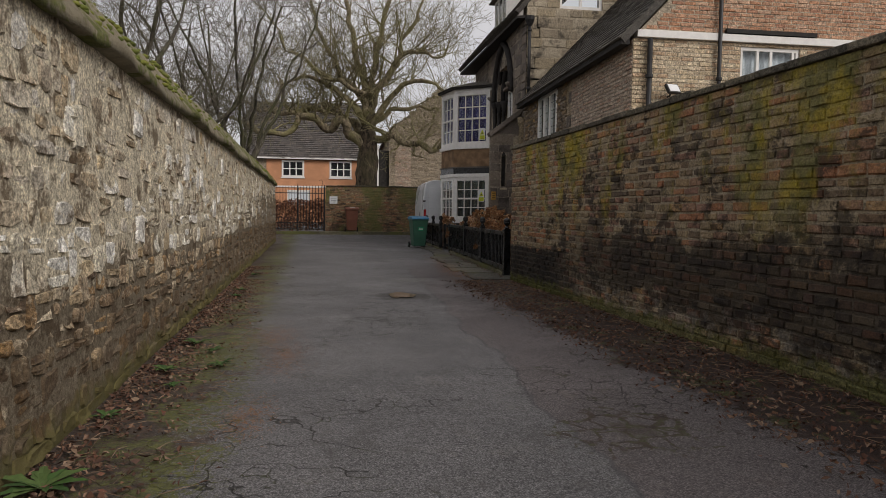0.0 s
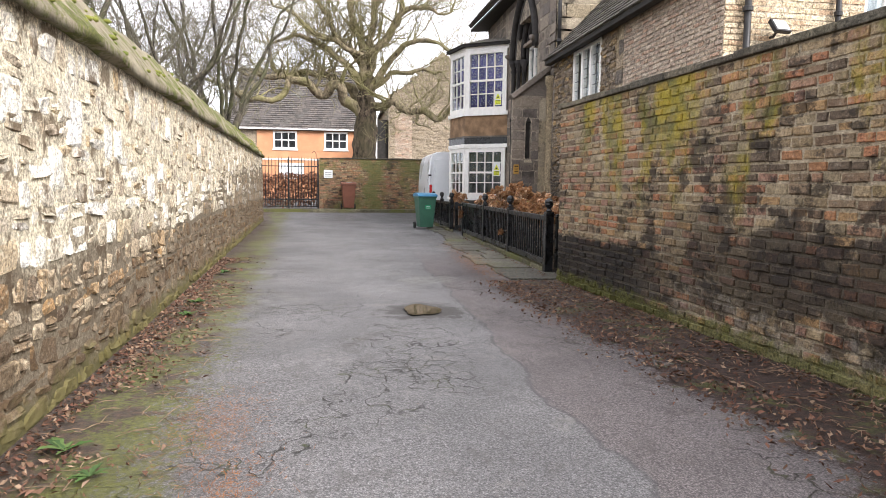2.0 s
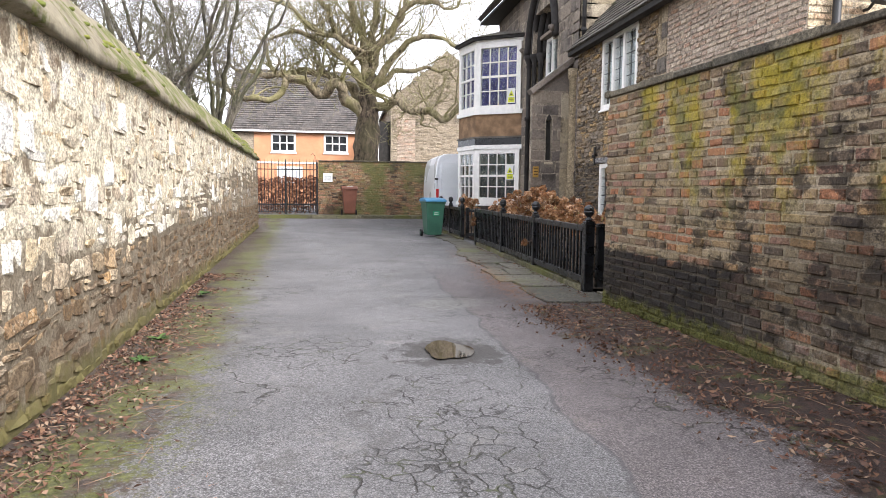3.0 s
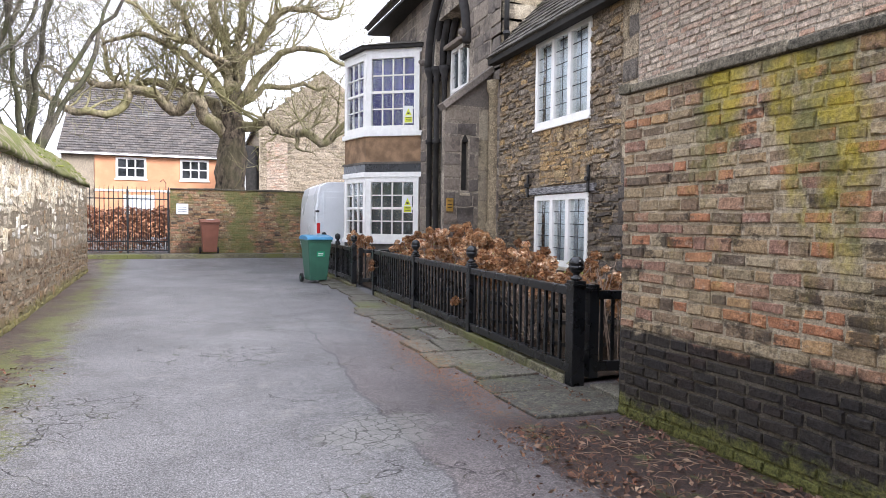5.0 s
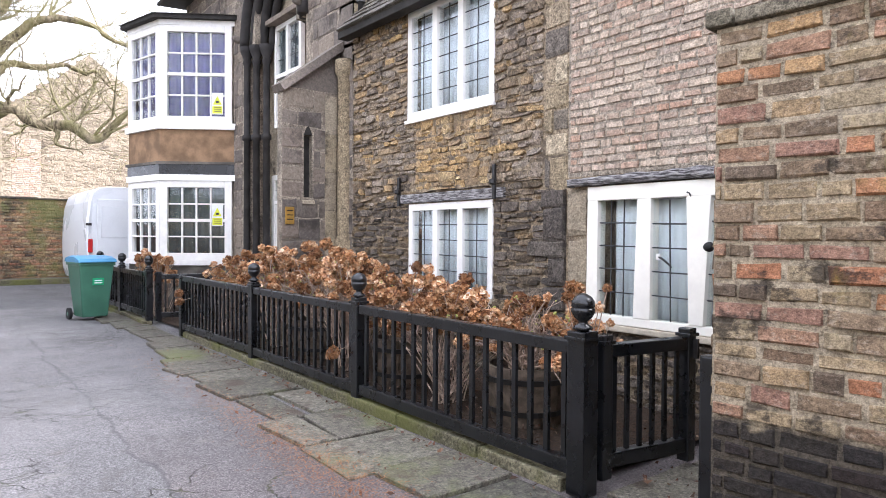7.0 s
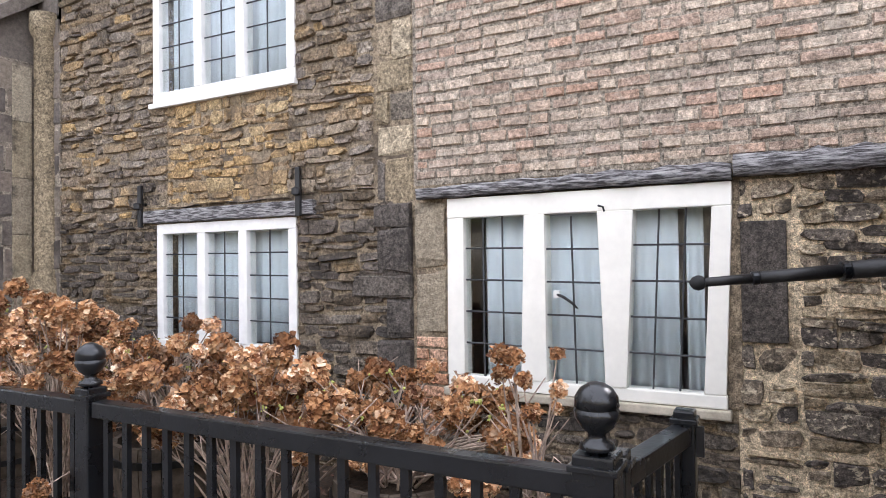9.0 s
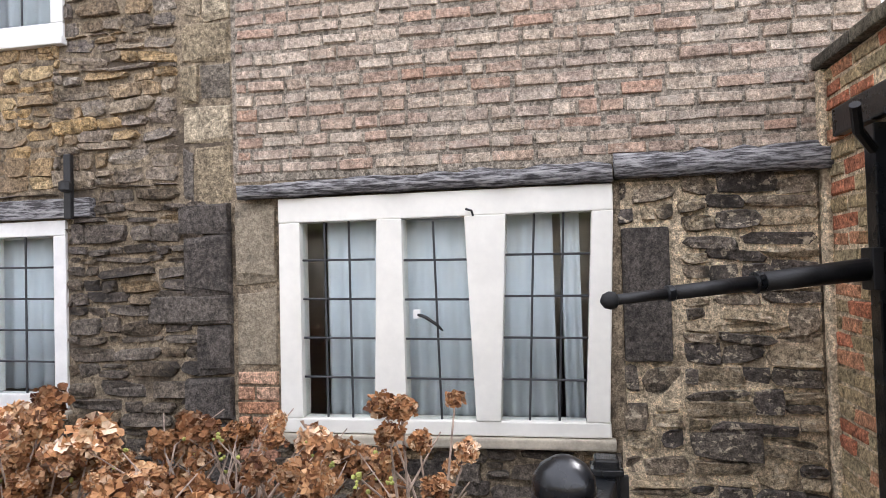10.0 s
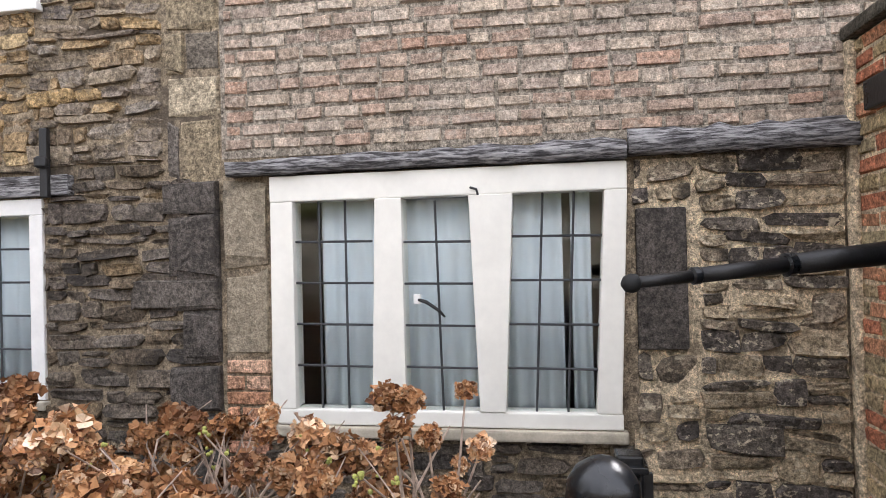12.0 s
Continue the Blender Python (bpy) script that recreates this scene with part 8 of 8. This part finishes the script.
PLANE_LIMBS = [
    limb((-0.2, 4.2, 0.34, 0), (-0.75, 5.0, 0.32, -0.2), (-1.2, 5.45, 0.29, -0.4), (-1.9, 5.25, 0.26, -0.6), (-2.6, 5.5, 0.23, -0.8), (-3.4, 5.65, 0.20, -0.9), (-4.4, 5.75, 0.15, -1.0), (-5.2, 6.0, 0.10, -1.2), (-6.4, 6.5, 0.05, -1.4)),
    limb((-3.3, 5.62, 0.18, -0.9), (-3.8, 5.05, 0.19, -1.2), (-4.7, 4.8, 0.18, -1.5), (-5.5, 5.1, 0.15, -1.6), (-6.3, 5.5, 0.11, -1.8), (-7.5, 5.6, 0.06, -2.0)),
    limb((-0.2, 4.8, 0.30, 0.2), (-0.9, 5.7, 0.26, 0.4), (-1.6, 6.05, 0.22, 0.6), (-2.7, 6.3, 0.18, 0.9), (-3.7, 6.2, 0.14, 1.1), (-4.4, 6.9, 0.10, 1.2), (-4.7, 8.0, 0.06, 1.3)),
    limb((0.2, 4.9, 0.28, 0), (0.7, 4.85, 0.25, -0.2), (1.4, 4.7, 0.22, -0.4), (2.2, 4.45, 0.20, -0.6), (3.1, 4.2, 0.17, -0.8), (3.7, 4.6, 0.12, -0.9), (4.1, 5.6, 0.08, -1.0), (4.2, 6.8, 0.04, -1.0)),
    limb((2.1, 4.45, 0.09, -0.6), (2.15, 4.0, 0.07, -0.7), (2.5, 3.75, 0.05, -0.7), (2.9, 3.65, 0.02, -0.7)),
    limb((0.0, 5.6, 0.28, 0), (-0.3, 7.4, 0.22, 0.1), (-0.7, 8.9, 0.21, 0.2), (-1.0, 10.8, 0.15, 0.2), (-1.2, 13.0, 0.09, 0.3), (-1.4, 15.5, 0.03, 0.3)),
    limb((0.1, 6.0, 0.27, 0), (0.55, 7.0, 0.23, -0.2), (1.3, 8.1, 0.18, -0.4), (2.1, 8.7, 0.14, -0.5), (3.1, 8.3, 0.09, -0.7), (3.8, 8.9, 0.05, -0.8)),
    limb((0.1, 6.4, 0.26, 0), (0.3, 7.5, 0.22, 0.3), (0.5, 9.2, 0.18, 0.5), (1.0, 11.4, 0.13, 0.7), (1.3, 14.0, 0.05, 0.8)),
    limb((0.0, 5.8, 0.24, 0), (-0.6, 6.9, 0.20, -0.3), (-1.5, 8.0, 0.16, -0.6), (-2.2, 9.4, 0.12, -0.9), (-2.8, 11.4, 0.07, -1.1), (-3.2, 13.2, 0.03, -1.2)),
    limb((0.2, 6.2, 0.22, 0), (0.9, 7.6, 0.18, 0.6), (1.9, 9.6, 0.13, 1.0), (2.8, 11.6, 0.08, 1.3), (3.4, 13.4, 0.03, 1.5)),
    limb((0.2, 5.2, 0.24, 0), (0.9, 6.4, 0.20, -0.3), (1.8, 7.2, 0.15, -0.6), (2.9, 7.3, 0.11, -0.9), (3.8, 6.8, 0.07, -1.1), (4.4, 6.0, 0.03, -1.2)),
    limb((0.3, 5.4, 0.19, 0.2), (1.2, 6.0, 0.15, 0.4), (2.3, 6.3, 0.11, 0.7), (3.4, 6.2, 0.07, 0.9), (4.2, 5.6, 0.03, 1.0)),
    limb((-0.2, 5.4, 0.22, -0.2), (-1.0, 6.6, 0.18, -0.5), (-2.0, 7.2, 0.14, -0.9), (-3.2, 7.4, 0.09, -1.2), (-4.2, 7.0, 0.05, -1.4)),
    limb((-0.2, 6.8, 0.16, -0.4), (-1.6, 7.3, 0.13, -1.2), (-3.0, 8.0, 0.10, -1.8), (-4.4, 9.3, 0.06, -2.3), (-5.4, 10.6, 0.03, -2.6)),
]
tree("plane_tree", "huge bare plane tree with low sweeping mossy limbs", PLANE_TRUNK, PLANE_LIMBS, 5, M_BARK, 2, 2.3, (TX, TY, EG - 0.2), M_LIMB, M_TWIG, True)


def thorn(x, y, height, seed, label):
    rng = random.Random(seed)
    trunk = [(x, y, -0.1, 0.17), (x + 0.1, y, 1.4, 0.13), (x + 0.05, y - 0.1, 2.6, 0.10)]
    limbs = []
    for k in range(7):
        a = 2 * math.pi * k / 7 + rng.uniform(-0.3, 0.3)
        s = rng.uniform(0.8, 1.25)
        line = [(x + 0.05, y - 0.1, 2.3, 0.075)]
        for i, (r, z) in enumerate(((0.5, 0.45), (1.1, 0.62), (1.8, 0.8), (2.5, 1.0))):
            line.append((x + math.cos(a) * r * s + rng.uniform(-0.2, 0.2), y + math.sin(a) * r * s + rng.uniform(-0.2, 0.2), height * z * rng.uniform(0.9, 1.1), 0.062 - 0.013 * i))
        limbs.append(line)
    tree("thorn_tree", label, trunk, limbs, seed + 1, M_DARK_BARK, 2, 1.5, (x, y, -0.1), None, M_THORN_TWIG)


thorn(-3.9, 21.5, 7.6, 201, "bare dark twiggy tree behind the stone wall")
thorn(-3.1, 23.6, 8.4, 241, "bare dark twiggy tree leaning towards the lane behind the wall")
thorn(-6.6, 26.5, 8.2, 211, "bare dark twiggy tree behind the stone wall")
thorn(-5.0, 15.5, 7.4, 221, "tall bare tree with thin branches behind the wall")
thorn(-8.5, 31.0, 7.0, 231, "bare dark twiggy tree beyond the street")


# ---- litter, weeds, scrub along the wall feet ----
def litter():
    rng = random.Random(301)
    spots = []
    for _ in range(6000):
        y = rng.uniform(0.5, 14)
        d = abs(rng.gauss(0, 0.26)) + 0.03
        if noise.noise(Vector((y * 0.9, 3.0, 0))) > -0.15 or d < 0.2:
            spots.append((-0.65 - 0.064 * y + d, y, 0.012))
    for _ in range(6000):
        y = rng.uniform(0.0, 11.0)
        d = abs(rng.gauss(0, 0.32)) + 0.03 if rng.random() < 0.4 else rng.gauss(0.9, 0.2)
        spots.append((4.35 - 0.0725 * y - d, y, 0.012))
    for _ in range(240):
        y = rng.uniform(11.3, 18)
        near = rng.random() < 0.6
        spots.append((3.5 - abs(rng.gauss(0, 0.06)) if near else 2.84 + rng.gauss(0, 0.14), y, 0.03 if near else 0.02))
    for _ in range(700):
        spots.append((rng.uniform(3.8, 5.3), rng.uniform(10.9, 19), 0.07))
    vs, fs = [], []
    for x, y, z in spots:
        k = len(vs)
        s, a = rng.choice((rng.uniform(0.008, 0.02), rng.uniform(0.01, 0.022), rng.uniform(0.014, 0.034))), rng.uniform(0, 6.28)
        for p, q in ((-1, 0), (0, -0.45), (1, 0), (0, 0.45)):
            vs.append((x + (p * math.cos(a) - q * math.sin(a)) * s, y + (p * math.sin(a) + q * math.cos(a)) * s, z + rng.uniform(-0.012, 0.016)))
        fs.append((k, k + 1, k + 2, k + 3))
    me = bpy.data.meshes.new("leaf_litter")
    me.from_pydata(vs, [], fs)
    me.materials.append(M_LITTER)
    tagged(new("leaf_litter", me), "scattered brown leaf litter along the wall feet", "leaves", "", "stuff")
    # drifts of rusty needles
    vs, fs = [], []
    for x0, y0, sx, sy, count in ((-0.1, 5.9, 0.13, 0.3, 700), (0.12, 5.0, 0.1, 0.32, 560), (0.05, 3.4, 0.09, 0.2, 380), (2.72, 13.6, 0.12, 1.7, 2600), (2.6, 12.3, 0.12, 0.9, 1300)):
        for _ in range(count):
            x, y, a, l = rng.gauss(x0, sx), rng.gauss(y0, sy), rng.uniform(0, 6.28), rng.uniform(0.012, 0.035)
            k = len(vs)
            c, q = math.cos(a), math.sin(a)
            z = 0.012 if x0 < 2 else 0.034
            vs += [(x - c * l - q * 0.0016, y - q * l + c * 0.0016, z), (x - c * l + q * 0.0016, y - q * l - c * 0.0016, z), (x + c * l, y + q * l, z + rng.uniform(0, 0.012))]
            fs.append((k, k + 1, k + 2))
    me = bpy.data.meshes.new("needle_drift")
    me.from_pydata(vs, [], fs)
    me.materials.append(M_NEEDLE)
    tagged(new("needle_drift", me), "drifts of rust-brown needles lying on the lane", "needles", "", "stuff")
    # fallen twigs
    bm = bmesh.new()
    for _ in range(900):
        left = rng.random() < 0.45
        y = rng.uniform(1.5, 11)
        d = rng.uniform(0.05, 0.75)
        x = -0.65 - 0.064 * y + d if left else 4.35 - 0.0725 * y - d
        a, l = rng.uniform(0, 6.28), rng.uniform(0.05, 0.22)
        c, s = math.cos(a) * l, math.sin(a) * l
        tube(bm, [(x - c / 2, y - s / 2, 0.008), (x + rng.uniform(-0.02, 0.02), y + rng.uniform(-0.02, 0.02), 0.02), (x + c / 2, y + s / 2, 0.01)], [0.0022, 0.0022, 0.0012], 3, False)
    tagged(link_mesh("fallen_twigs", bm, M_GROUND_TWIG), "thin dry twigs lying in the gutter", "twigs", "", "stuff")


litter()


def weed(x, y, size, seed, label):
    """A low rosette of pointed, lobed leaves."""
    rng = random.Random(seed)
    w = thing("weed", label, "plant", "weeds at the wall foot", m=pose(x, y, 0.0))
    for i in range(rng.randint(9, 14)):
        a = 2 * math.pi * i / 11 + rng.uniform(-0.3, 0.3)
        l = size * rng.uniform(0.6, 1.1)
        lift = rng.uniform(0.25, 0.8)
        bm = bmesh.new()
        left, right, spine = [], [], []
        for k in range(7):
            t = k / 6
            r = l * t
            z = l * (lift * t - 0.55 * lift * t * t) + 0.01
            wd = l * 0.17 * math.sin(math.pi * min(1, t * 0.96 + 0.04)) * (1.25 if k % 2 else 0.7)
            c = Vector((math.cos(a) * r, math.sin(a) * r, z))
            s = Vector((-math.sin(a), math.cos(a), 0)) * wd
            left.append(bm.verts.new(c + s + Vector((0, 0, wd * 0.3))))
            spine.append(bm.verts.new(c))
            right.append(bm.verts.new(c - s + Vector((0, 0, wd * 0.3))))
        for k in range(6):
            bm.faces.new((left[k], left[k + 1], spine[k + 1], spine[k]))
            bm.faces.new((spine[k], spine[k + 1], right[k + 1], right[k]))
        part("leaf", bm, M_WEED, w)


for i, (x, y, s) in enumerate(((-0.66, 2.5, 0.24), (-0.75, 3.5, 0.12), (-0.72, 4.6, 0.14), (-0.55, 4.15, 0.1), (-0.72, 5.6, 0.15), (-0.5, 5.3, 0.11), (-0.93, 8.9, 0.14), (-1.0, 9.6, 0.13), (-1.15, 12.0, 0.14), (-0.35, 4.75, 0.14))):
    weed(x, y, s * 0.8, 400 + i, "small green weed growing at the stone wall foot")

# plain ground behind the walls, hidden trees' garden soil
structure("garden_west", boxed(-30, -3.0, -5, 25, -0.02, 0.02), M_SOIL, "dark garden ground behind the stone wall", "ground")
